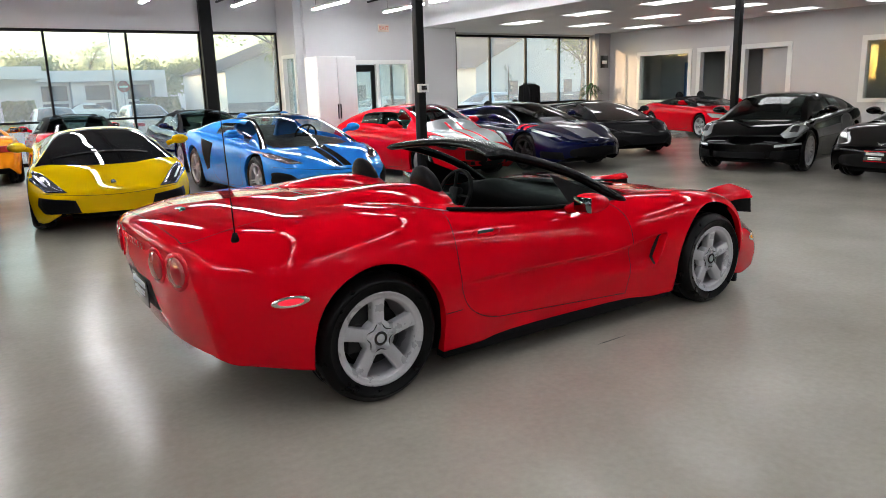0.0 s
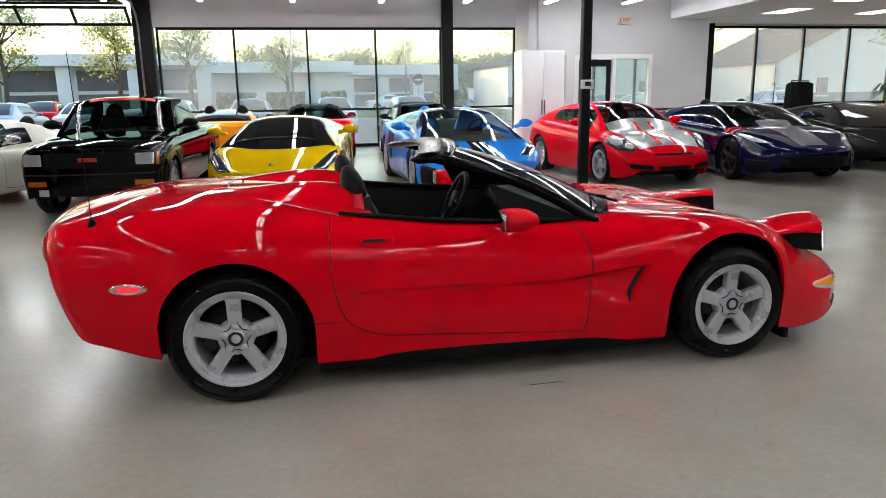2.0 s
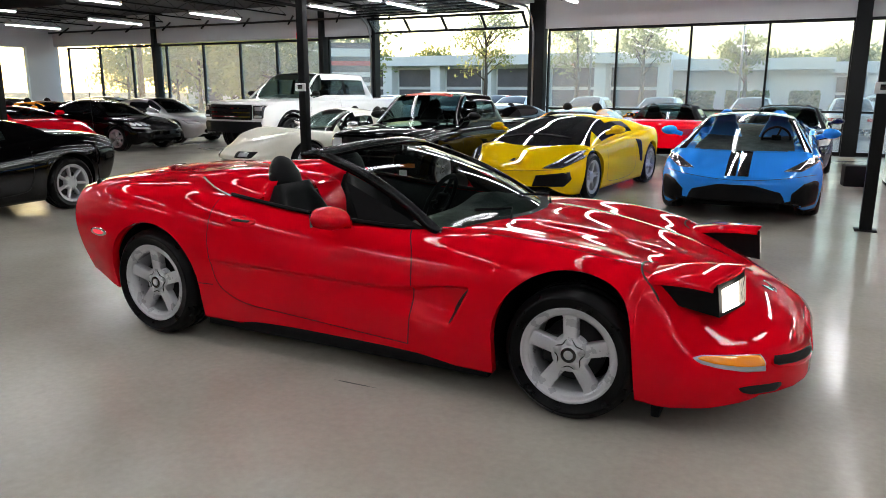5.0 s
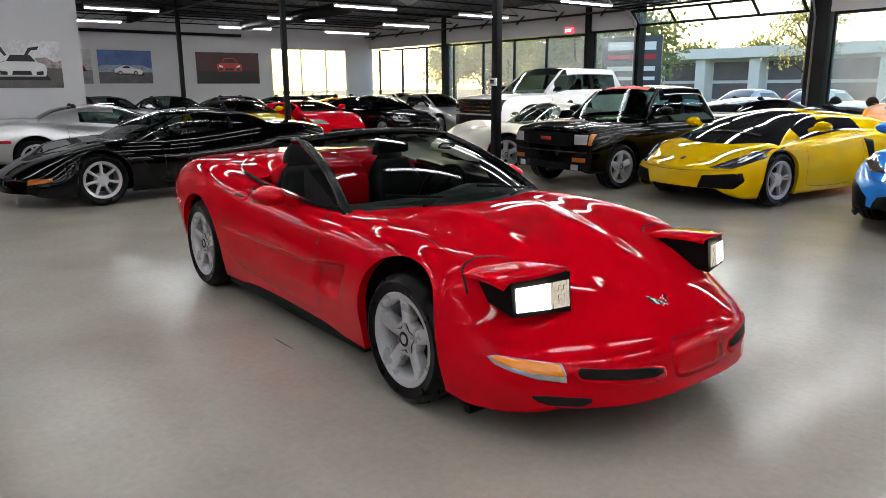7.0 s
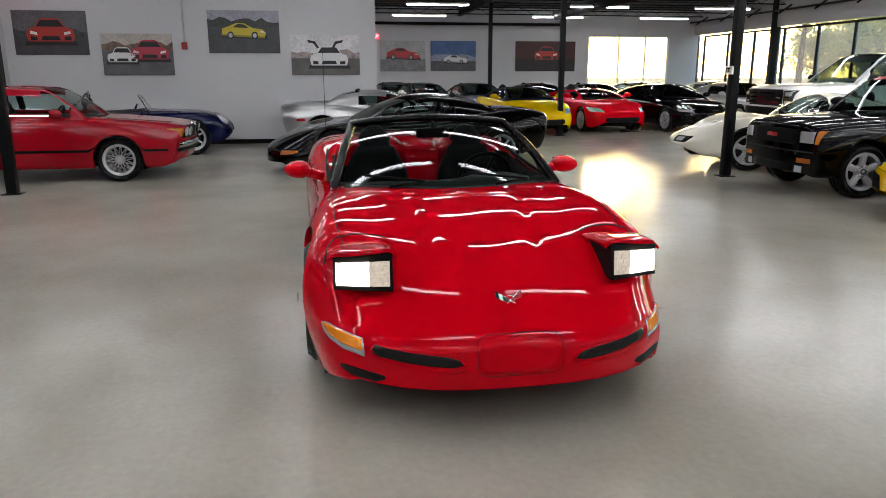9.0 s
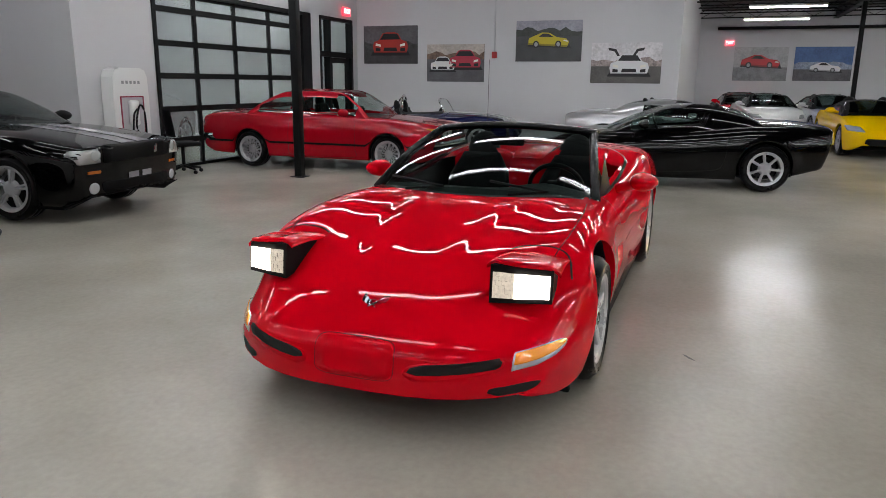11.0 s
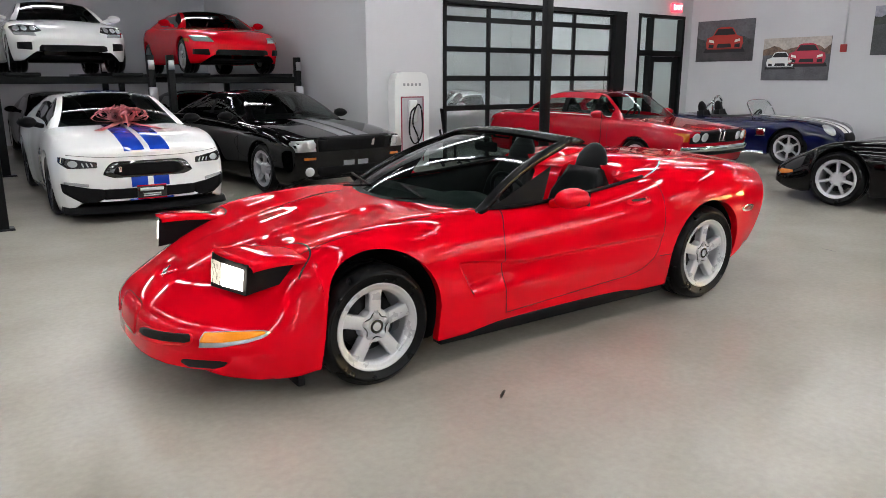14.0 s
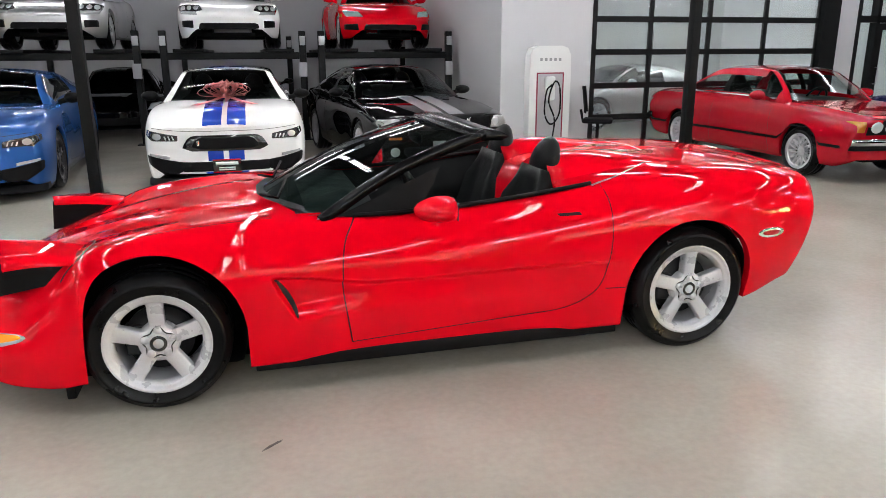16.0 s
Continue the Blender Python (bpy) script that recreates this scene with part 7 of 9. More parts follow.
def hero_car():
    s = HERO
    car = thing("convertible", "glossy red two-seat convertible with raised pop-up headlights and open top", "car", pose(0, 0, 0))
    n1, n2 = 84, 30
    v, f, where = s.mesh(n1, n2, 0.03)
    av = np.array(v)
    groups = []
    for q, (x, k) in zip(f, where):
        c = av[list(q)].mean(0)
        ax, ay, az = c[0], abs(c[1]), c[2]
        g = "body"
        if k > n1 and -0.93 < x < 0.80:
            hump = -0.62 - 0.30 * math.exp(-((ay - 0.36) / 0.17) ** 2)
            if ay < cockpit_edge(ax) and hump < ax < 0.66 + 0.16 * (1 - (ay / 0.7) ** 2):
                g = None
        if g == "body":
            if k > n1 - 4 and 0.80 < ax < 1.98 and ay < 0.70 - 0.03 * smooth01(1.3, 1.9, ax):
                g = "hood"
            elif 2 <= k <= n1 and -0.84 < x < 0.48 and az > 0.25 + 0.30 * smooth01(-0.45, -0.84, x) ** 2:
                g = "door_l" if c[1] > 0 else "door_r"
            elif k > n1 - 1 and -1.55 < ax < -0.6 and ay < 0.72:
                g = "lid"
        groups.append(g)
    got = pieces(v, f, groups, car, {"body": ("body", RED, ""), "hood": ("hood", RED, ""), "door_l": ("door", RED, ""), "door_r": ("door", RED, ""), "lid": ("tonneau_cover", RED, "")})
    b = BVHTree.FromPolygons(v, f)
    wells(s, car)
    # wheels: five broad flat spokes
    for xw, r, wd in ((1.327, 0.318, 0.235), (-1.327, 0.334, 0.265)):
        for sd in (1, -1):
            wheel(car, xw, sd * (0.893 if xw > 0 else 0.902), r, wd, 5, HERORIM, "flat", r * 0.705, 0.026, sd)
    for sd, side, door in ((1, "left", got["door_l"]), (-1, "right", got["door_r"])):
        # shut lines
        gap("door_seam", b, side, [(0.415, 0.812), (0.478, 0.72), (0.500, 0.60), (0.498, 0.45), (0.468, 0.226)], car, 0.006, n=60)
        gap("door_seam", b, side, [(0.468, 0.226), (0.0, 0.252), (-0.40, 0.277), (-0.60, 0.295), (-0.73, 0.345), (-0.81, 0.43), (-0.848, 0.60), (-0.856, 0.775), (-0.845, 0.895)], car, 0.005, n=70)
        gap("bumper_seam", b, side, [(-0.955, 0.385), (-0.88, 0.386), (-0.83, 0.387)], car, 0.005, n=10)
        # dark mouth of the scoop, deep under the fender's edge
        bm = bmesh.new()
        rows = []
        for z in np.linspace(0.380, 0.562, 14):
            wd = 0.005 + 0.026 * math.sin(math.pi * min((z - 0.375) / 0.20, 1.0)) ** 0.7
            hit, _ = cast(b, (vent_edge(z) - wd - 0.004, sd * 3, z), (0, -sd, 0))
            deep, _ = cast(b, (vent_edge(z) - 0.012, sd * 3, z), (0, -sd, 0))
            rows.append([bm.verts.new((vent_edge(z) - wd, hit.y + sd * 0.003, z)), bm.verts.new((vent_edge(z) - 0.002, deep.y + sd * 0.010, z))])
        for fc in grid_faces(rows):
            bm.faces.new(fc)
        part("side_vent", bm, SEAM, car, "black mouth of the side vent")
        # handle
        patch("handle_cup", b, side, [(-0.632 + 0.100 * math.cos(a), 0.772 + 0.030 * math.sin(a)) for a in np.linspace(0, 2 * math.pi, 18, endpoint=False)], RED, door, 0.004, "oval handle recess")
        patch("door_handle", b, side, [(-0.697, 0.769), (-0.585, 0.767), (-0.570, 0.779), (-0.690, 0.783)], SEAM, door, 0.006, "dark slot of the door handle")
        # side marker
        patch("marker_frame", b, side, [(-1.786 + 0.088 * math.cos(a), 0.618 + 0.026 * math.sin(a)) for a in np.linspace(0, 2 * math.pi, 18, endpoint=False)], CHROME, car, 0.005, "chrome edged side marker")
        patch("side_marker", b, side, [(-1.786 + 0.06 * math.cos(a), 0.618 + 0.015 * math.sin(a)) for a in np.linspace(0, 2 * math.pi, 18, endpoint=False)], REDLIT if sd < 0 else REDLENS, car, 0.009, "red side marker lamp")
        door_mirror(car, 0.05, sd * 0.935, 0.862, sd, RED, (0.13, 0.092, 0.060))
        # pop-up lamp: cover with a turned-down outer side, housing, lens
        def face(t, z, push=0.0):
            """A point on the lamp's slanting front: t from its inner to its outer edge."""
            return Vector((2.030 - 0.085 * t ** 1.4 - (z - 0.57) * 0.10 + push, sd * (0.500 + 0.272 * t), z - 0.028 * t * (z - 0.55) / 0.2))
        bm = bmesh.new()
        top = []
        for u in np.linspace(0, 1, 13):
            row = []
            for t in np.linspace(-0.06, 1.07, 15):
                c = min(max(t, 0.0), 1.0)
                xb = 1.60 + 0.07 * (c - 0.4) ** 2
                xf2 = face(c, 0.755).x + 0.022 - 0.03 * (abs(c - 0.5) * 2) ** 4
                x = xb + (xf2 - xb) * u
                y = sd * (0.500 + 0.272 * t - 0.012 * (1 - u) * (2 * t - 1))
                base = s.sh(xb) - 0.035
                z = base + (0.756 - 0.036 * c - base) * (u ** 0.85) + 0.012 * math.sin(math.pi * u)
                z -= 0.020 * max((abs(2 * c - 1) - 0.75) / 0.25, 0.0) ** 2 * u ** 0.5 + (0.016 * u ** 0.5 if t < 0 or t > 1 else 0.0)
                row.append(bm.verts.new((x, y, z)))
            top.append(row)
        for fc in grid_faces(top):
            bm.faces.new(fc)
        for e in (0, -1):
            hem = []
            for row in top:
                p = row[e].co
                hem.append(bm.verts.new((p.x, p.y + sd * (-0.004 if e else 0.004), p.z - 0.014)))
            for i in range(len(top) - 1):
                bm.faces.new((top[i][e], top[i + 1][e], hem[i + 1], hem[i]))
        lip = [bm.verts.new(q.co + Vector((-0.004, 0, -0.016))) for q in top[-1]]
        for i in range(len(lip) - 1):
            bm.faces.new((top[-1][i], top[-1][i + 1], lip[i + 1], lip[i]))
        bmesh.ops.recalc_face_normals(bm, faces=bm.faces)
        part("headlight_cover", bm, RED, car, "raised red headlight cover")
        bm = bmesh.new()
        ring_a = [bm.verts.new(p) for p in (face(0.02, 0.728), face(0.97, 0.728), face(0.97, 0.56), face(0.02, 0.56))]
        ring_b = [bm.verts.new((p[0], sd * p[1], p[2])) for p in ((1.66, 0.520, 0.69), (1.66, 0.735, 0.68), (1.66, 0.735, 0.60), (1.66, 0.520, 0.60))]
        bm.faces.new(ring_a)
        bm.faces.new(ring_b[::-1])
        for i in range(4):
            bm.faces.new((ring_a[i], ring_b[i], ring_b[(i + 1) % 4], ring_a[(i + 1) % 4]))
        bmesh.ops.recalc_face_normals(bm, faces=bm.faces)
        hs = part("headlight_housing", bm, TRIM, car, "black headlight housing", False)

        def lens(bm, t0, t1, z0, z1, push):
            bm.faces.new([bm.verts.new(face(t, z, push)) for t, z in ((t0, z0), (t1, z0), (t1, z1), (t0, z1))][::1 if sd > 0 else -1])
        bm = bmesh.new()
        lens(bm, 0.40, 0.93, 0.585, 0.700, 0.008)
        part("headlight_lamp", bm, BEAM, hs, "glowing headlight", False)
        bm = bmesh.new()
        rl = random.Random(5)
        for i in range(7):
            for k in range(6):
                t0, z0 = 0.07 + 0.33 * i / 7, 0.585 + 0.115 * k / 6
                lens(bm, t0, t0 + 0.33 / 7, z0, z0 + 0.115 / 6, 0.004 + 0.004 * rl.random())
        tagged(part("headlight_reflector", bm, REFLECTOR, hs, "bright faceted glass beside the beam", False), kind="stuff")
        # front lamps and slots
        sg = (lambda o: o) if sd > 0 else mirrored
        patch("turn_signal_base", b, "front", sg([(0.645, 0.312), (0.73, 0.322), (0.79, 0.340), (0.818, 0.360), (0.822, 0.384), (0.80, 0.394), (0.74, 0.393), (0.65, 0.386)]), LENS, car, 0.004, "clear turn signal glass", deep=0.5)
        patch("turn_signal", b, "front", sg([(0.652, 0.338), (0.74, 0.345), (0.79, 0.358), (0.812, 0.372), (0.815, 0.382), (0.80, 0.390), (0.74, 0.389), (0.656, 0.382)]), AMBERLIT, car, 0.008, "lit amber turn signal", deep=0.5)
        patch("slot_lip", b, "front", sg([(0.225, 0.300), (0.27, 0.276), (0.40, 0.288), (0.60, 0.316), (0.625, 0.345), (0.61, 0.372), (0.30, 0.352), (0.24, 0.335)]), RED, car, 0.004, "rounded lip round the air slot", dome=-0.010)
        patch("air_slot", b, "front", sg([(0.245, 0.312), (0.29, 0.302), (0.45, 0.314), (0.600, 0.330), (0.614, 0.350), (0.60, 0.372), (0.45, 0.360), (0.31, 0.347), (0.258, 0.332)]), SEAM, car, 0.006, "dark air slot")
        patch("lower_slot", b, "front", sg([(0.562, 0.228), (0.60, 0.212), (0.70, 0.214), (0.735, 0.228), (0.752, 0.250), (0.72, 0.254), (0.60, 0.250), (0.567, 0.244)]), SEAM, car, 0.003, "dark lower slot")
        gap("headlight_seam", b, "top", [(1.63, sd * 0.49), (1.595, sd * 0.55), (1.59, sd * 0.65), (1.62, sd * 0.76), (1.70, sd * 0.80)], car, 0.010, n=24)
        gap("hood_seam", b, "top", [(0.80, sd * 0.71), (1.1, sd * 0.735), (1.45, sd * 0.735), (1.70, sd * 0.70)], car, 0.005)
        # tail lamps
        for y, z in ((0.405, 0.765), (0.625, 0.770)):
            ring = [(sd * (y + 0.105 * math.cos(a)), z + 0.088 * math.sin(a)) for a in np.linspace(0, 2 * math.pi, 22, endpoint=False)]
            patch("lamp_surround", b, "rear", ring, RED, car, 0.004, "rounded recess of the tail lamp", dome=-0.002)
            ring = [(sd * (y + 0.082 * math.cos(a)), z + 0.068 * math.sin(a)) for a in np.linspace(0, 2 * math.pi, 22, endpoint=False)]
            patch("tail_lamp", b, "rear", ring, REDLENS, car, 0.010, "oval red tail lamp", dome=0.016)
    patch("plate_cover", b, "front", plate_line(0.006), RED, car, 0.003, "red cover in the licence plate recess")
    gap("plate_seam", b, "front", plate_line(0.0) + plate_line(0.0)[:1], car, 0.0025, n=90)
    # crossed flag emblem on the nose
    for k in range(3):
        y, z = -0.016 - 0.015 * k, 0.522 + 0.004 * k
        patch("emblem_flag", b, "front", [(y, z - 0.005), (y - 0.015, z), (y - 0.015, z + 0.012 + 0.003 * k), (y, z + 0.009 + 0.003 * k)], (GLOSSBLACK, WHITEENAMEL)[k % 2], car, 0.003, "chequered flag of the nose emblem", n=10, rings=2)
    patch("emblem_flag", b, "front", [(0.016, 0.520), (0.060, 0.532), (0.063, 0.550), (0.016, 0.536)], REDENAMEL, car, 0.003, "red flag of the nose emblem", n=12, rings=2)
    patch("emblem_pole", b, "front", [(0.056, 0.549), (0.060, 0.552), (-0.022, 0.512), (-0.024, 0.508)], CHROME, car, 0.004, n=10, rings=2)
    patch("emblem_pole", b, "front", [(-0.056, 0.549), (-0.060, 0.552), (0.022, 0.512), (0.024, 0.508)], CHROME, car, 0.004, n=10, rings=2)
    hit, nn = cast(b, (4, 0, 0.525), (-1, 0, 0))
    bm = bmesh.new()
    e = nn.cross(Vector((0, 1, 0))).normalized()
    tube(bm, [hit + nn * 0.006 + (Vector((0, 1, 0)) * math.cos(a) + e * math.sin(a)) * 0.018 for a in np.linspace(0, 2 * math.pi, 20, endpoint=False)], 0.002, 5, True)
    part("emblem_ring", bm, CHROME, car, "chrome emblem ring")
    patch("deck_emblem", b, "top", [(-2.02, -0.06), (-2.0, 0.0), (-2.02, 0.06), (-1.985, 0.05), (-1.975, 0), (-1.985, -0.05)], CHROME, car, 0.006, "chrome crossed flag emblem", n=16)
    # rear plate and lettering recess
    patch("plate_recess", b, "rear", [(-0.24, 0.49), (0.24, 0.49), (0.25, 0.66), (-0.25, 0.66)], SEAM, car, 0.003, "dark plate recess")
    hit, _ = cast(b, (-4, 0, 0.58), (1, 0, 0))
    pl = part("dealer_plate", boxes((hit.x - 0.016, hit.x - 0.008, -0.165, 0.165, 0.50, 0.645), bevel=0.003), GLOSSBLACK, car, "dark dealer plate with bars for lettering")
    bars(pl, "lettering", (hit.x - 0.018, 0, 0.61), 0.26, 0.03, WHITEPLASTIC, 1)
    bars(pl, "lettering", (hit.x - 0.018, 0, 0.56), 0.2, 0.012, WHITEPLASTIC, 2)
    for k in range(8):
        y = (k - 3.5) * 0.062
        patch("raised_letter", b, "rear", [(y - 0.02, 0.815), (y + 0.02, 0.815), (y + 0.02, 0.845), (y - 0.02, 0.845)], RED, car, 0.006, n=10, rings=2)
    # shut lines of the rear lid
    for sd in (1, -1):
        gap("lid_seam", b, "top", [(-0.80, sd * 0.745), (-1.0, sd * 0.68), (-1.24, sd * 0.51), (-1.36, sd * 0.27), (-1.40, 0.0)], car, 0.013, STEEL, 0.004, n=50)
        gap("trunk_seam", b, "top", [(-1.52, sd * 0.55), (-1.8, sd * 0.62), (-2.12, sd * 0.62), (-2.16, sd * 0.5), (-2.17, 0)], car, 0.005, n=50)
    # humps behind the seats
    for sd in (1, -1):
        bm = bmesh.new()
        rows = []
        for u in np.linspace(0, 1, 14):
            x = -0.66 - 0.80 * u
            row = []
            for t in np.linspace(-1, 1, 15):
                y = sd * 0.36 + t * (0.25 - 0.06 * u)
                base, _ = cast(b, (x, y, 3), (0, 0, -1))
                hgt = 0.075 * (1 - smooth01(0.15, 1.0, u)) * max(1 - abs(t) ** 2.2, 0)
                row.append(bm.verts.new((x, y, base.z + 0.002 + hgt - (0.012 if abs(t) == 1 else 0))))
            rows.append(row)
        for fc in grid_faces(rows):
            bm.faces.new(fc)
        front = [bm.verts.new((v_.co.x - 0.02, v_.co.y, 0.80)) for v_ in rows[0]]
        for i in range(14):
            bm.faces.new((rows[0][i], front[i], front[i + 1], rows[0][i + 1]))
        bmesh.ops.recalc_face_normals(bm, faces=bm.faces)
        part("headrest_fairing", bm, RED, car, "red fairing hump behind a seat")
    # antenna
    hit, _ = cast(b, (-1.955, -0.735, 3), (0, 0, -1))
    bm = bmesh.new()
    tube(bm, [hit - Vector((0, 0, 0.01)), hit + Vector((0, 0, 0.03))], [0.022, 0.010], 12)
    tube(bm, [hit + Vector((0, 0, 0.03)), hit + Vector((-0.02, 0, 0.80))], [0.003, 0.0018], 6)
    part("antenna", bm, TRIM, car, "thin black whip antenna")
    # windscreen
    foot = [(0.55 + 0.27 * (1 - (y / 0.72) ** 2), y, 0.806 + 0.026 * (1 - (y / 0.72) ** 2)) for y in np.linspace(-0.72, 0.72, 21)]
    head = [(-0.26 + 0.12 * (1 - (y / 0.56) ** 2), y, 1.145 + 0.045 * (1 - (y / 0.56) ** 2)) for y in np.linspace(-0.56, 0.56, 21)]
    bm = bmesh.new()
    rows = []
    for u in np.linspace(0, 1, 12):
        rows.append([bm.verts.new((Vector(a) * (1 - u) + Vector(c) * u) + Vector((0.035, 0, 0.03)) * math.sin(math.pi * u)) for a, c in zip(foot, head)])
    for fc in grid_faces(rows):
        bm.faces.new(fc)
    part("windscreen", bm, WINDSCREEN, car, "raked greenish windscreen")
    for sd in (1, -1):
        bm = bmesh.new()
        line = [(Vector(foot[-1]) * (1 - u) + Vector(head[-1]) * u) + Vector((0.035, 0, 0.03)) * math.sin(math.pi * u) for u in np.linspace(-0.04, 1.02, 14)]
        line = [Vector((p.x, sd * p.y, p.z)) for p in line]
        tube(bm, line, 0.030, 10)
        part("windscreen_pillar", bm, SATIN, car, "black windscreen pillar")
        bm = bmesh.new()
        tube(bm, [p + Vector((0.016, sd * 0.014, 0.014)) for p in line], 0.004, 6)
        part("pillar_trim", bm, STEEL, car, "thin bright edge of the windscreen")
        # quarter glass frame
        bm = bmesh.new()
        tri_ = [(0.51, sd * 0.735, 0.808), (0.10, sd * 0.745, 0.822), (-0.02, sd * 0.680, 1.02)]
        vs = [bm.verts.new(p) for p in tri_]
        bm.faces.new(vs)
        part("quarter_panel", bm, TRIM, car, "black quarter panel at the windscreen foot")
    bm = bmesh.new()
    rows = []
    for y in np.linspace(-0.58, 0.58, 21):
        c = 1 - (y / 0.58) ** 2
        x0, z0 = -0.22 + 0.12 * c, 1.15 + 0.045 * c
        prof = [(x0 + 0.03, z0 - 0.012), (x0 + 0.02, z0 + 0.012), (x0 - 0.06, z0 + 0.022), (x0 - 0.15, z0 + 0.012), (x0 - 0.19, z0 - 0.010), (x0 - 0.15, z0 - 0.03), (x0 - 0.02, z0 - 0.028)]
        rows.append([bm.verts.new((x, y, z)) for x, z in prof])
    for a, c in zip(rows, rows[1:]):
        for i in range(7):
            bm.faces.new((a[i], a[(i + 1) % 7], c[(i + 1) % 7], c[i]))
    bm.faces.new(rows[0])
    bm.faces.new(rows[-1][::-1])
    bmesh.ops.recalc_face_normals(bm, faces=bm.faces)
    part("windscreen_header", bm, SATIN, car, "black windscreen header")
    bm = bmesh.new()
    box(bm, -0.06, -0.035, -0.12, 0.12, 1.055, 1.12, 0.015)
    tube(bm, [(-0.05, 0, 1.11), (-0.03, 0, 1.17)], 0.012, 8)
    part("rear_view_mirror", bm, TRIM, car)
    for y0 in (-0.5, 0.15):
        bm = bmesh.new()
        tube(bm, [(0.84, y0 + 0.1, 0.845), (0.76, y0 + 0.32, 0.862), (0.70, y0 - 0.05, 0.90)], 0.008, 6)
        part("wiper", bm, TRIM, car)
    half = lambda a: 0.70 * max(1 - (a - 0.59) / 0.28, 0.02) ** 0.5
    strip("cowl", b, "top", 0.64, 0.86, lambda a: -half(a), half, TRIM, car, 0.003, "black cowl below the windscreen", nb=16, na=6)
    # interior tub
    bm = bmesh.new()
    rows = []
    for x in np.linspace(-0.95, 0.86, 20):
        e = cockpit_edge(x) if x > -0.8 else 0.72
        zt = s.sh(x) - 0.005
        rows.append([bm.verts.new(p) for p in ((x, -e - 0.02, zt), (x, -e + 0.03, zt - 0.02), (x, -e + 0.06, 0.60), (x, -e + 0.10, 0.28), (x, -0.16, 0.26), (x, -0.13, 0.50), (x, 0.13, 0.50), (x, 0.16, 0.26), (x, e - 0.10, 0.28), (x, e - 0.06, 0.60), (x, e - 0.03, zt - 0.02), (x, e + 0.02, zt))])
    for fc in grid_faces(rows):
        bm.faces.new(fc)
    part("interior_trim", bm, LEATHER, car, "black interior trim and door panels")
    bm = bmesh.new()
    rows = []
    for y in np.linspace(-0.70, 0.70, 25):
        bump_ = 0.05 * math.exp(-((y - 0.36) / 0.2) ** 2)
        rows.append([bm.verts.new((x, y, z)) for x, z in ((0.88, 0.80), (0.62, 0.815), (0.42, 0.815 + bump_), (0.30, 0.80 + bump_), (0.27, 0.76), (0.31, 0.66), (0.42, 0.5))])
    for fc in grid_faces(rows):
        bm.faces.new(fc)
    dash = part("dashboard", bm, LEATHER, car, "black dashboard")
    steering(car, 0.02, 0.37, 0.78, 0.185)
    for sd in (1, -1):
        seat(car, -0.50, sd * 0.37, 0.42, LEATHER, 0.54, 18)
    # red waterfall panel between the seats
    bm = bmesh.new()
    rows = []
    for y in np.linspace(-0.13, 0.13, 9):
        c = 1 - (y / 0.13) ** 2
        rows.append([bm.verts.new((x, y, z + 0.01 * c)) for x, z in ((-0.95, 0.965), (-0.76, 0.945), (-0.64, 0.90), (-0.59, 0.80), (-0.57, 0.62))])
    for fc in grid_faces(rows):
        bm.faces.new(fc)
    part("waterfall_panel", bm, RED, car, "body-coloured panel between the seats")
    # trim along the cockpit edge
    for sd in (1, -1):
        bm = bmesh.new()
        tube(bm, [(x, sd * (cockpit_edge(x) + 0.012), s.sh(x) + 0.004) for x in np.linspace(0.52, -0.80, 22)], 0.011, 6)
        part("cockpit_trim", bm, TRIM, car)
    # front spoiler flaps and exhaust
    for sd in (1, -1):
        part("air_dam", boxes((1.70, 1.74, sd * 0.55 - 0.27, sd * 0.55 + 0.27, 0.07, 0.2), bevel=0.008), TRIM, car, "black rubber air dam")
    # black boxes that stand in for the deep shadow below the sills
    for sd in (1, -1):
        part("sill_shade", boxes((-0.93, 0.92, sd * 0.815 - 0.04, sd * 0.815 + 0.04, 0.118, 0.19), bevel=0.01), TRIM, car, "black strip added for the dark shade under the sill")
    part("belly_pan", boxes((-1.45, 1.95, -0.62, 0.62, 0.115, 0.135)), TRIM, car, "black underbody")
    for y in (-0.17, -0.06, 0.06, 0.17):
        part("exhaust_tip", tube(bmesh.new(), [(-1.80, y, 0.29), (-2.08, y, 0.285)], 0.040, 12), CHROME, car, "chrome exhaust tip")
    return car


hero_car()

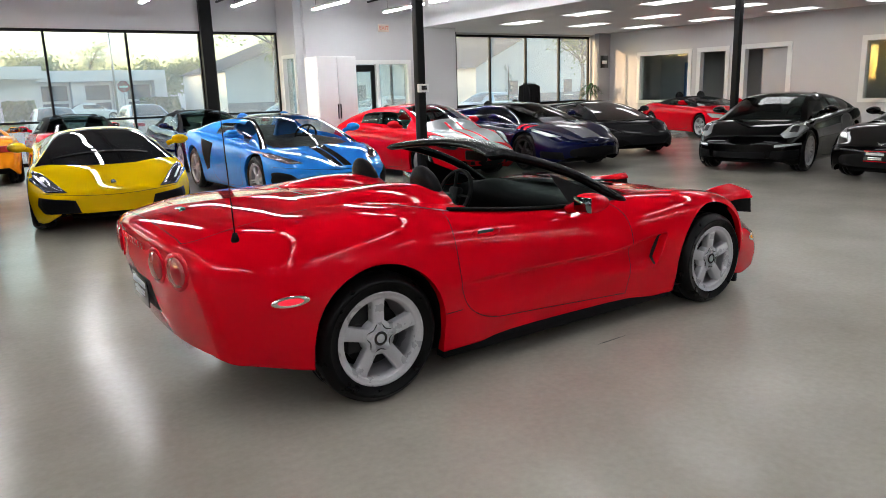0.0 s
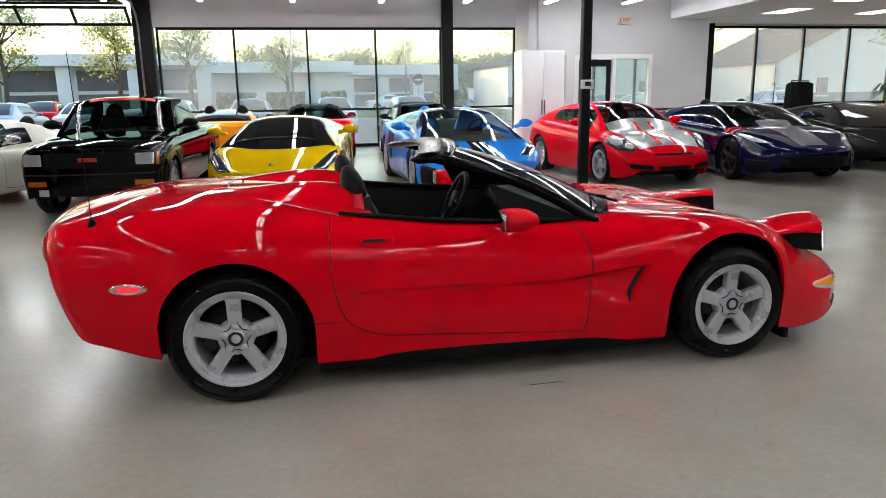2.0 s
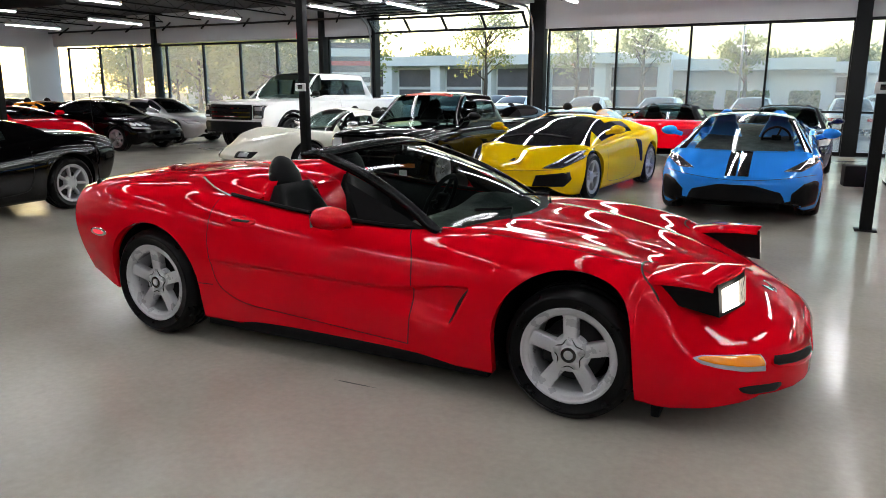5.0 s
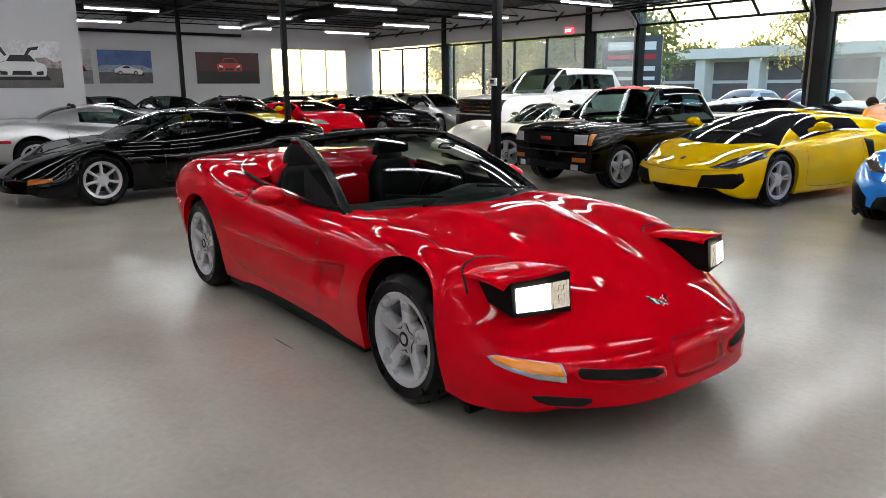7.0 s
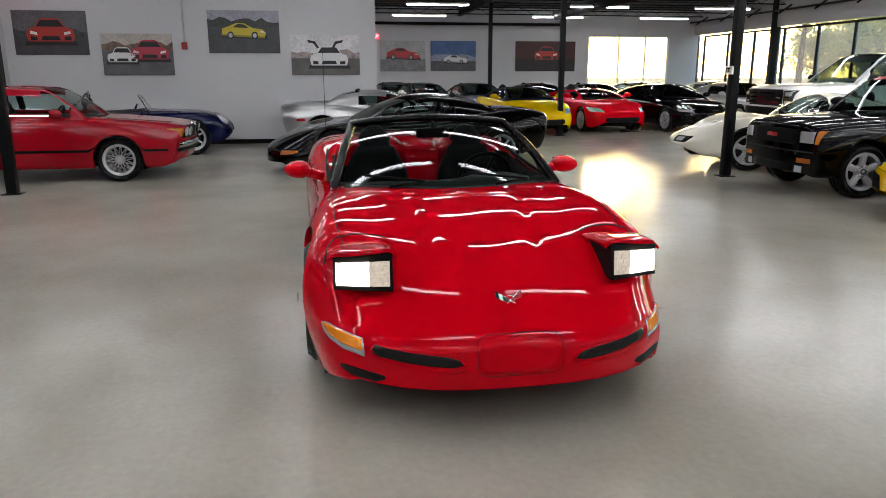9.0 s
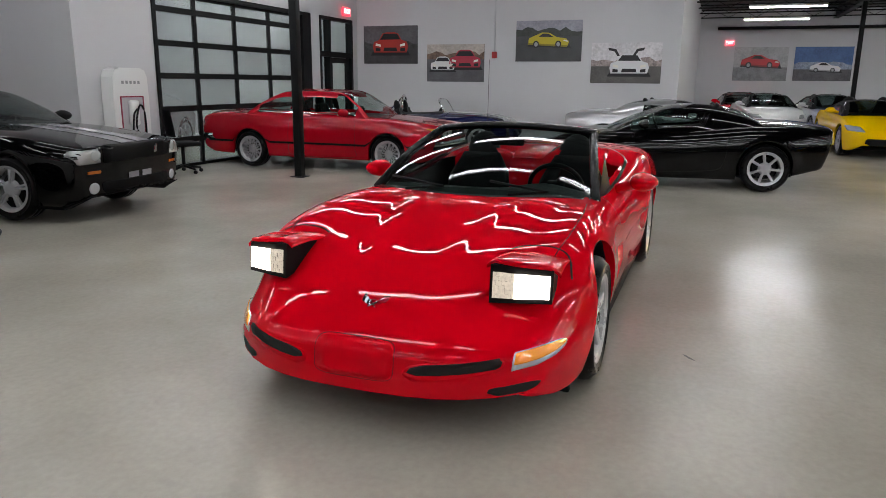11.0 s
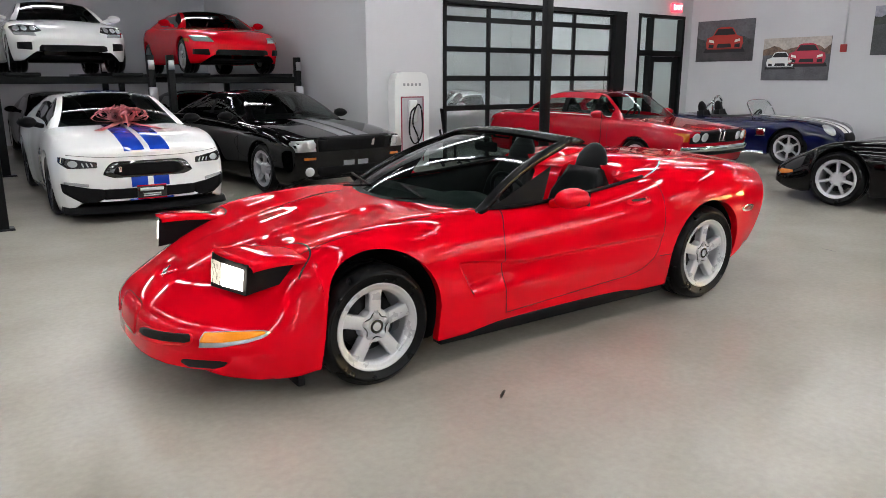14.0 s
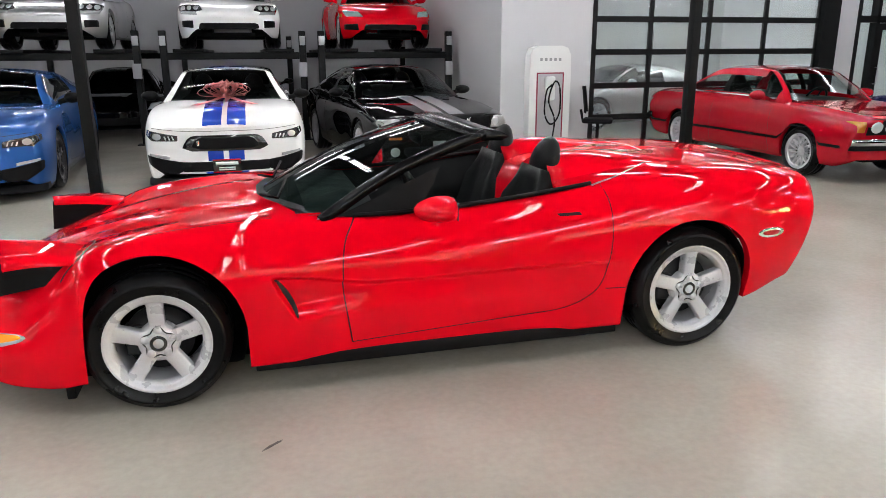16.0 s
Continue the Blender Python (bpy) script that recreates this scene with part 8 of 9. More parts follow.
# ---- pictures on the walls ----
def poster(name_label, x, y0, y1, z0, z1, sky_col, ground_col, cars, horizon=0.45, hills=None, extra=None):
    """A frameless picture board facing +x; cars: (u, v, size, paint, view) in board units."""
    p = thing("wall_picture", name_label, "picture", pose(x, (y0 + y1) / 2, (z0 + z1) / 2), "wall pictures")
    w, h = y1 - y0, z1 - z0
    hy = -h / 2 + h * horizon
    part("board", boxes((0.004, 0.02, -w / 2, w / 2, -h / 2, h / 2)), mat("picture board", (0.05, 0.05, 0.05), 0.5), p, "", False)

    def flat(nm, pts, material, lift):
        bm = bmesh.new()
        vs = [bm.verts.new((0.0215 + lift * 0.0012, a, b)) for a, b in pts]
        bm.faces.new(vs)
        bmesh.ops.triangulate(bm, faces=bm.faces)
        return part(nm, bm, material, p, "", False)

    skym = vary(mat("printed sky", sky_col, 0.45), 3, 0.25, 20)
    grm = vary(mat("printed ground", ground_col, 0.45), 5, 0.35, 40)
    flat("printed_sky", [(-w / 2, hy), (w / 2, hy), (w / 2, h / 2), (-w / 2, h / 2)], skym, 0)
    flat("printed_ground", [(-w / 2, -h / 2), (w / 2, -h / 2), (w / 2, hy), (-w / 2, hy)], grm, 0)
    if hills:
        hm = vary(mat("printed hills", hills, 0.45), 9, 0.5, 30)
        rnd = random.Random(int(y0 * 100))
        pts = [(-w / 2, hy)] + [(w / 2, hy)] + [(w / 2 - w * k / 12, hy + h * (0.10 + 0.13 * rnd.random())) for k in range(13)]
        flat("printed_hill", pts, hm, 1)
    dark = mat("printed dark", (0.012, 0.012, 0.014), 0.4)
    lampm = mat("printed lamp", (0.75, 0.72, 0.66), 0.4)
    for cu, cv, size, col, view in cars:
        pm = mat("printed paint", col, 0.4)
        dm = mat("printed paint shade", tuple(c * 0.45 for c in col), 0.4)

        def P(pts):
            return [(cu * w + a * size, cv * h + b * size) for a, b in pts]
        if view == "front":
            flat("printed_shadow", P([(-0.56, -0.22), (0.56, -0.22), (0.5, -0.12), (-0.5, -0.12)]), dark, 2)
            flat("printed_tyre", P([(-0.46, -0.2), (-0.34, -0.2), (-0.34, 0), (-0.46, 0)]), dark, 3)
            flat("printed_tyre", P([(0.34, -0.2), (0.46, -0.2), (0.46, 0), (0.34, 0)]), dark, 3)
            flat("printed_body", P([(-0.46, -0.15), (0.46, -0.15), (0.5, 0.0), (0.47, 0.12), (0.32, 0.17), (0.22, 0.33), (0.12, 0.36), (-0.12, 0.36), (-0.22, 0.33), (-0.32, 0.17), (-0.47, 0.12), (-0.5, 0.0)]), pm, 4)
            flat("printed_glass", P([(-0.29, 0.18), (0.29, 0.18), (0.19, 0.32), (-0.19, 0.32)]), dark, 5)
            flat("printed_grille", P([(-0.2, -0.11), (0.2, -0.11), (0.17, -0.02), (-0.17, -0.02)]), dark, 5)
            flat("printed_shade", P([(-0.46, -0.15), (0.46, -0.15), (0.46, -0.12), (-0.46, -0.12)]), dm, 5)
            for s in (-1, 1):
                flat("printed_lamp", P([(s * 0.42, 0.03), (s * 0.27, 0.0), (s * 0.28, 0.06), (s * 0.41, 0.09)][::s]), lampm, 6)
                flat("printed_intake", P([(s * 0.42, -0.11), (s * 0.28, -0.11), (s * 0.28, -0.04), (s * 0.42, -0.02)][::s]), dark, 5)
        else:
            flat("printed_shadow", P([(-0.52, -0.12), (0.55, -0.17), (0.5, -0.05), (-0.48, -0.04)]), dark, 2)
            flat("printed_body", P([(-0.5, -0.08), (0.45, -0.14), (0.5, -0.02), (0.42, 0.06), (0.2, 0.09), (0.02, 0.19), (-0.16, 0.2), (-0.32, 0.11), (-0.48, 0.07)]), pm, 4)
            flat("printed_glass", P([(-0.24, 0.1), (0.12, 0.09), (0.0, 0.17), (-0.14, 0.175)]), dark, 5)
            flat("printed_shade", P([(-0.5, -0.08), (0.45, -0.14), (0.45, -0.1), (-0.5, -0.04)]), dm, 5)
            flat("printed_lamp", P([(0.36, 0.0), (0.47, -0.02), (0.45, 0.02), (0.37, 0.03)]), lampm, 6)
            for cx in (-0.3, 0.24):
                flat("printed_wheel", P([(cx + 0.075 * math.cos(a), -0.075 + 0.085 * math.sin(a)) for a in np.linspace(0, 6.28, 12, endpoint=False)]), dark, 6)
                flat("printed_rim", P([(cx + 0.045 * math.cos(a), -0.075 + 0.052 * math.sin(a)) for a in np.linspace(0, 6.28, 10, endpoint=False)]), mat("printed rim", (0.35, 0.35, 0.36), 0.4), 7)
    if extra:
        extra(flat, w, h, dark)
    return p


def gull(flat, w, h, dark):
    for s in (-1, 1):
        pts = [(s * 0.14, 0.16), (s * 0.22, 0.30), (s * 0.40, 0.33), (s * 0.37, 0.27), (s * 0.26, 0.25), (s * 0.18, 0.14)]
        flat("printed_wing_door", pts[::s], dark, 7)


poster("picture of a red coupe on a dark road", WX, -7.0, -5.55, 1.93, 2.83, (0.10, 0.10, 0.11), (0.05, 0.045, 0.05), [(0.0, -0.05, 0.95, (0.42, 0.03, 0.02), "front")], 0.4, (0.05, 0.05, 0.05))
poster("picture of a white and a red sports car on a track", WX, -5.3, -3.85, 1.51, 2.38, (0.45, 0.40, 0.36), (0.09, 0.09, 0.10), [(-0.22, -0.08, 0.62, (0.7, 0.7, 0.7), "front"), (0.17, 0.02, 0.80, (0.45, 0.03, 0.06), "front")], 0.6, (0.16, 0.10, 0.07))
poster("picture of a yellow sports car on a road", WX, -3.09, -1.57, 1.98, 2.88, (0.30, 0.30, 0.36), (0.045, 0.047, 0.05), [(0.0, 0.0, 0.95, (0.55, 0.45, 0.02), "side")], 0.62, (0.03, 0.035, 0.03))
poster("picture of a white car with raised gull-wing doors", WX, -1.34, 0.18, 1.51, 2.38, (0.62, 0.60, 0.62), (0.10, 0.095, 0.09), [(0.05, -0.12, 0.85, (0.66, 0.66, 0.68), "front")], 0.42, (0.32, 0.26, 0.25), gull)
poster("picture of a tilted red wedge sports car", FX, 1.88, 3.81, 1.68, 2.94, (0.42, 0.42, 0.43), (0.20, 0.20, 0.21), [(0.0, 0.05, 1.4, (0.55, 0.02, 0.03), "side")], 0.4)
poster("picture of a white sports car under a blue sky", FX, 4.03, 6.0, 1.69, 2.94, (0.06, 0.13, 0.32), (0.09, 0.09, 0.10), [(0.05, -0.12, 1.05, (0.7, 0.7, 0.72), "side")], 0.34, (0.25, 0.3, 0.4))
poster("picture of a red car glowing on black", FX, 7.76, 10.48, 1.68, 2.95, (0.05, 0.008, 0.008), (0.012, 0.006, 0.006), [(0.02, 0.02, 1.1, (0.45, 0.03, 0.02), "front")], 0.4)

# ---- fittings on the walls ----
def exit_sign(m, lit=True, label="lit red exit sign"):
    e = thing("exit_sign", label, "sign", m)
    part("housing", boxes((-0.17, 0.17, -0.03, 0.03, -0.1, 0.1), bevel=0.01), EXITRED if lit else mat("cream plastic", (0.62, 0.5, 0.42), 0.5), e)
    cu = bpy.data.curves.new("lettering", "FONT")
    cu.body, cu.size, cu.align_x, cu.align_y, cu.extrude = "EXIT", 0.15, "CENTER", "CENTER", 0.002
    t = new("lettering", cu)
    me = bpy.data.meshes.new_from_object(t)
    bpy.data.objects.remove(t)
    ob = part_mesh("lettering", me, mat("sign letters", (0.9, 0.5, 0.5), 0.4, 0, 0, (1.0, 0.5, 0.5), 1.2) if lit else mat("red letters", (0.5, 0.05, 0.03), 0.5), e, "", False)
    ob.matrix_basis = pose(0, -0.033, 0, 90, 0, 0)
    return e


exit_sign(pose(-11.15, SY + 0.06, 3.12, 0, 0, 180))
exit_sign(pose(FX + 0.06, 1.68, 3.1, 0, 0, 90))
exit_sign(pose(-13.3, NY - 0.06, 3.32))
exit_sign(pose(7.72, 14.70, 3.3), False, "unlit cream exit sign with red letters")
a = thing("fire_alarm", "small red fire alarm box with a grey conduit", "alarm", pose(WX, -3.6, 2.13))
part("housing", boxes((0.0, 0.05, -0.06, 0.06, -0.075, 0.075), bevel=0.01), mat("red alarm plastic", (0.35, 0.02, 0.02), 0.4), a)
part("conduit", tube(bmesh.new(), [(0.025, 0, 0.07), (0.025, 0, CEIL - 2.13)], 0.018, 8), mat("grey conduit", (0.5, 0.5, 0.52), 0.5), a)

# charging post
c = thing("charging_station", "white car charging post with a black cable and pink edge light", "charging station", pose(-3.86, SY + 0.02, 0))
bm = bmesh.new()
out = [(-0.35, 0.0), (0.35, 0.0), (0.36, 1.2), (0.345, 1.52), (0.30, 1.62), (0.2, 1.655), (-0.2, 1.655), (-0.30, 1.62), (-0.345, 1.52), (-0.36, 1.2)]
fr = [bm.verts.new((x, 0.22, z)) for x, z in out]
bk = [bm.verts.new((x, 0.0, z)) for x, z in out]
bm.faces.new(fr)
bm.faces.new(bk[::-1])
for i in range(len(out)):
    j = (i + 1) % len(out)
    bm.faces.new((fr[i], bk[i], bk[j], fr[j]))
bmesh.ops.recalc_face_normals(bm, faces=bm.faces)
part("shell", bm, WHITEPLASTIC, c, "white curved shell", False)
part("recess", boxes((-0.22, 0.22, 0.2205, 0.224, 0.10, 1.22)), mat("pale grey panel", (0.45, 0.43, 0.45), 0.4), c, "pale grey recess", False)
part("edge_light", boxes((-0.235, -0.215, 0.22, 0.23, 0.10, 1.24), (0.215, 0.235, 0.22, 0.23, 0.10, 1.24), (-0.215, 0.215, 0.22, 0.23, 1.22, 1.24)), mat("pink edge", (0.25, 0.02, 0.05), 0.4), c, "dark pink edge", False)
part("holster", boxes((-0.07, 0.10, 0.224, 0.30, 0.80, 1.18), bevel=0.03), WHITEPLASTIC, c, "white plug holster")
bm = bmesh.new()
tube(bm, catmull([(0.0, 0.31, 1.05), (0.10, 0.33, 0.95), (0.12, 0.32, 0.6), (0.0, 0.31, 0.42), (-0.14, 0.31, 0.6), (-0.13, 0.32, 1.0), (-0.04, 0.32, 1.1), (0.06, 0.33, 0.8), (-0.05, 0.33, 0.5), (-0.02, 0.31, 0.12)], 70), 0.014, 8)
part("cable", bm, TRIM, c, "black looped cable")
bm = bmesh.new()
for k in range(5):
    box(bm, -0.16 + k * 0.08 - 0.022, -0.16 + k * 0.08 + 0.022, 0.221, 0.224, 1.42, 1.465)
part("lettering", bm, mat("grey marks", (0.30, 0.30, 0.31), 0.4), c, "plain grey bars of the name", False)


def office_chair(m):
    c = thing("office_chair", "black mesh office chair on castors", "chair", m)
    part("seat", boxes((-0.24, 0.24, -0.23, 0.23, 0.44, 0.51), bevel=0.03), CLOTHTOP, c)
    bm = bmesh.new()
    rows = [[bm.verts.new((-0.25 - 0.05 * (v - 0.5) + 0.05 * u * u, u * 0.22 * (1 - 0.2 * v * v), 0.60 + 0.42 * v)) for u in np.linspace(-1, 1, 9)] for v in np.linspace(0, 1, 8)]
    for f in grid_faces(rows):
        bm.faces.new(f)
    bmesh.ops.solidify(bm, geom=bm.faces[:], thickness=0.03)
    part("backrest", bm, CLOTHTOP, c)
    bm = bmesh.new()
    tube(bm, [(-0.05, 0, 0.44), (-0.24, 0, 0.46), (-0.28, 0, 0.65)], 0.022, 8)
    tube(bm, [(0, 0, 0.10), (0, 0, 0.44)], 0.028, 10)
    part("column", bm, TRIM, c)
    for k in range(5):
        a_ = k * 1.2566
        part("leg", tube(bmesh.new(), [(0, 0, 0.12), (0.28 * math.cos(a_), 0.28 * math.sin(a_), 0.075)], [0.028, 0.016], 8), TRIM, c)
        bm = bmesh.new()
        lathe(bm, [(0.0, -0.02), (0.03, -0.02), (0.03, 0.02), (0.0, 0.02)], 12, Matrix.Translation((0.28 * math.cos(a_), 0.28 * math.sin(a_), 0.03)))
        part("castor", bm, TRIM, c)
    return c


office_chair(pose(-4.62, -6.72, 0, 0, 0, 150))

# ---- the bow ----
def bow():
    hit, n = cast(WB, (1.02, 0, 3), (0, 0, -1))
    k = thing("gift_bow", "large pale red ribbon bow lying on the white hood", "bow", WHITECAR.matrix_basis @ Matrix.Translation(hit))
    rnd = random.Random(3)

    def band(pts, wide, nm):
        line = [Vector(p) for p in catmull(pts, 20)]
        bm = bmesh.new()
        rows = []
        for i, p in enumerate(line):
            d = (line[min(i + 1, 19)] - line[max(i - 1, 0)]).normalized()
            s = d.cross(Vector((0, 0, 1)))
            s = s.normalized() if s.length > 0.05 else Vector((1, 0, 0))
            if abs(d.z) > 0.3:
                s = Vector((1, 0, 0)) - d * d.x
                s.normalize()
            rows.append([bm.verts.new(p - s * wide / 2), bm.verts.new(p + s * 0 + Vector((0, 0, 0.004))), bm.verts.new(p + s * wide / 2)])
        for f in grid_faces(rows):
            bm.faces.new(f)
        bmesh.ops.solidify(bm, geom=bm.faces[:], thickness=0.003)
        part(nm, bm, PINKRED, k)

    for i in range(26):
        a = i * 2.399
        up = 0.10 + 0.75 * (i / 25.0) ** 0.8
        L = 0.31 - 0.10 * (i / 25.0)
        u = Vector((math.cos(a) * math.cos(up), math.sin(a) * math.cos(up) * 1.15, math.sin(up)))
        q = Vector((0, 0, 0.05))
        w_ = u.cross(Vector((0, 0, 1))).normalized().cross(u)
        band([q, q + u * L * 0.55 + w_ * 0.07, q + u * L, q + u * L * 0.9 - w_ * 0.04, q + u * L * 0.45 - w_ * 0.03, q], 0.13, "loop")
    for s in (1, -1):
        band([(0.05, s * 0.05, 0.04), (0.22, s * 0.15, 0.01), (0.40, s * 0.30, -0.02), (0.52, s * 0.36, -0.03)], 0.10, "tail")
    bm = bmesh.new()
    vs = bmesh.ops.create_uvsphere(bm, u_segments=14, v_segments=10, radius=0.05)["verts"]
    for v in vs:
        v.co = Vector((v.co.x, v.co.y * 1.1, v.co.z * 0.9 + 0.10))
    part("knot", bm, PINKRED, k)


bow()

# ---- lifts and the cars on them ----
def car_lift(x0, x1, label):
    L = thing("car_lift", label, "car lift", pose(x0, 0, 0))
    w = x1 - x0
    for x in (0.06, w - 0.06):
        for y in (-9.65, -13.95):
            p = part("post", boxes((x - 0.06, x + 0.06, y - 0.06, y + 0.06, 0.015, 1.95), bevel=0.01), DARKSTEEL, L)
            part("foot_plate", boxes((x - 0.14, x + 0.14, y - 0.14, y + 0.14, 0, 0.015)), DARKSTEEL, p)
            part("latch", boxes((x - 0.05, x + 0.05, y + 0.06, y + 0.10, 1.70, 1.86), bevel=0.006), STEEL, p)
    for y in (-9.65, -13.95):
        part("cross_beam", boxes((0.12, w - 0.12, y - 0.06, y + 0.06, 1.46, 1.58), bevel=0.008), DARKSTEEL, L)
    for xa in (0.22, w - 0.22 - 0.5):
        part("runway", boxes((xa, xa + 0.5, -14.3, -9.5, 1.58, 1.64), bevel=0.008), DARKSTEEL, L)
    bm = bmesh.new()
    tube(bm, [(0.02, -9.58, 1.62), (0.02, -9.56, 1.2), (0.04, -9.59, 0.6)], 0.008, 6)
    part("hose", bm, TRIM, L)
    part("control_box", boxes((0.0, 0.14, -9.58, -9.51, 1.15, 1.4), bevel=0.01), GREYWALL, L)
    return L


car_lift(-2.95, -0.42, "dark four-post car lift with a red coupe on top")
car_lift(-0.20, 2.30, "dark four-post car lift with a white coupe on top")
car_lift(2.62, 5.12, "dark four-post car lift with a silver coupe on top")
NINETIES = dict(shape=std(2.55, 2.2, 2.1, 0.905, (0.66, 0.80, 0.86, 0.90, 0.95, 0.95), 0.56, 0.92, 0.18, 0.90, 0.98, tyre=0.32, arch=0.36, bow=(0.32, 0.18), crown=0.4, soft=0.12))


def round_lamps(b, c):
    for s_ in (1, -1):
        sg = (lambda o: o) if s_ > 0 else mirrored
        patch("headlight", b, "front", sg([(0.42, 0.63), (0.56, 0.60), (0.80, 0.62), (0.83, 0.70), (0.70, 0.73), (0.48, 0.72)]), LAMPDARK, c, 0.014, "headlight with round lenses")
        for y in (0.53, 0.64, 0.74):
            patch("lamp_lens", b, "front", sg([(y + 0.04 * math.cos(a_), 0.665 + 0.04 * math.sin(a_)) for a_ in np.linspace(0, 6.28, 12, endpoint=False)]), LENS, c, 0.024, n=16)
        patch("fog_recess", b, "front", sg([(0.58, 0.34), (0.76, 0.36), (0.76, 0.46), (0.58, 0.46)]), TRIM, c, 0.012)


for m, skin, lab, sh in ((pose(-1.75, -11.6, 1.64, 0, 0, 90), RED, "red nineties sports coupe parked on a lift", NINETIES), (pose(1.10, -11.3, 1.64, 0, 0, 90), WHITEP, "white nineties sports coupe parked on a lift", NINETIES), (pose(3.95, -11.3, 1.64, 0, 0, 90), SILVER, "silver nineties sports coupe parked on a lift", NINETIES)):
    c, b = plain_coupe("sports_car", lab, m, skin, **sh)
    if skin is RED:
        for s_ in (1, -1):
            sg = (lambda o: o) if s_ > 0 else mirrored
            patch("turn_signal", b, "front", sg([(0.83, 0.56), (0.875, 0.58), (0.875, 0.64), (0.83, 0.62)]), AMBER, c, 0.01)
            patch("fog_recess", b, "front", sg([(0.58, 0.32), (0.80, 0.34), (0.80, 0.43), (0.60, 0.43)]), TRIM, c, 0.012)
    else:
        round_lamps(b, c)
for x, y, hd in ((-1.9, -13.0, 90), (3.4, -12.6, 95), (0.9, -13.4, 90)):
    plain_coupe("sports_car", "black coupe standing in the shade below a lift", pose(x, y, 0, 0, 0, hd), BLACKP, 1.3)

# ---- background cars in the halls ----
PLAIN = {}


def parked(skin, x, y, hd, label, soft=False, roof=1.24, key=None):
    k = (skin.name, soft, roof)
    if k in PLAIN:
        c = copy_thing(PLAIN[k], pose(x, y, 0, 0, 0, hd))
        return tagged(c, label)
    c, b = plain_coupe("sports_car", label, pose(x, y, 0, 0, 0, hd), skin, roof, soft_top=soft, cab=dict(xc=-0.55, xd=-1.15) if soft else None)
    PLAIN[k] = c
    return c


parked(RED, -0.72, 13.85, 90, "red convertible with a black soft top by the window", True, 1.26)
parked(NAVY, 1.75, 12.75, -90, "dark blue convertible with a black soft top by the window", True, 1.26)
parked(ORANGEP, -2.75, 13.75, 90, "orange sports car by the window", False, 1.16)
parked(BLACKP, -4.35, 12.7, 75, "black coupe behind the pickup truck", False, 1.24)
parked(RED, 15.4, 9.6, -110, "red convertible with its top down by the offices", True, 1.12)
parked(RED, -15.0, 6.95, 4, "small red sports coupe with a white plate", False, 1.14)
parked(YELLOW, -14.5, 4.75, 3, "yellow sports car with a black top", True, 1.2)
c, b = plain_coupe("sports_car", "black nineties sports coupe in the far hall", pose(-14.6, 9.15, 0, 0, 0, 6), BLACKP, 1.27, **NINETIES)
round_lamps(b, c)
parked(SILVER, -15.6, 12.0, 4, "silver coupe in the far hall", False, 1.3)
parked(WHITEP, -20.6, 2.9, 8, "white convertible with a black top in the far hall", True, 1.26)
parked(SILVER, -19.6, 4.6, 8, "silver convertible with a black top in the far hall", True, 1.26)
parked(BLACKP, -19.8, 6.9, 5, "black coupe in the far hall", False, 1.24)
parked(BLACKP, -19.9, 9.0, 5, "black coupe in the far hall", False, 1.24)
parked(ORANGEP, -20.3, 11.6, 3, "orange sports car in the far hall", False, 1.16)
parked(SILVER, -20.6, 14.2, 2, "silver coupe in the far hall", False, 1.3)
parked(RED, -23.6, 2.2, 5, "red convertible with a black top in the far hall", True, 1.26)
parked(BLACKP, -24.0, 12.6, 3, "black coupe in the far hall", False, 1.24)
parked(SILVER, -7.0, -10.4, 12, "silver coupe in the wash bay behind glass", False, 1.3)

# ---- east side and entrance ----
# a white partition with a panel; the cabinet form and handles are made up
k = thing("partition_block", "tall white partition panel, simplified to a two-leaf block", "cabinet", pose(3.85, 10.25, 0))
part("body", boxes((-0.45, 0.45, -0.28, 0.3, 0.05, 2.27), bevel=0.006), WHITEPLASTIC, k)
part("plinth", boxes((-0.44, 0.44, -0.26, 0.28, 0, 0.05)), TRIM, k)
for s in (-1, 1):
    d = part("partition_leaf", boxes((min(0.004 * s, 0.44 * s), max(0.004 * s, 0.44 * s), -0.3, -0.28, 0.07, 2.25), bevel=0.004), WHITEPLASTIC, k)
    part("handle", boxes((0.03 * s - 0.008, 0.03 * s + 0.008, -0.325, -0.3, 1.0, 1.3), bevel=0.003), TRIM, d)
k = thing("counter_table", "long high counter with a dark edged top", "table", pose(5.3, 9.9, 0))
part("tabletop", boxes((-0.9, 1.4, -0.3, 0.3, 1.04, 1.09), bevel=0.008), mat("dark red table edge", (0.05, 0.015, 0.015), 0.3), k)
part("panel", boxes((-0.85, 1.35, -0.2, 0.25, 0.0, 1.04), bevel=0.005), WHITEPLASTIC, k)
office_chair(pose(5.6, 12.6, 0, 0, 0, -80))
k = thing("speaker_case", "small black case on the floor by the white partition", "case", pose(2.98, 9.7, 0, 0, 0, 8))
part("body", boxes((-0.22, 0.22, -0.15, 0.15, 0, 0.34), bevel=0.02), TRIM, k)


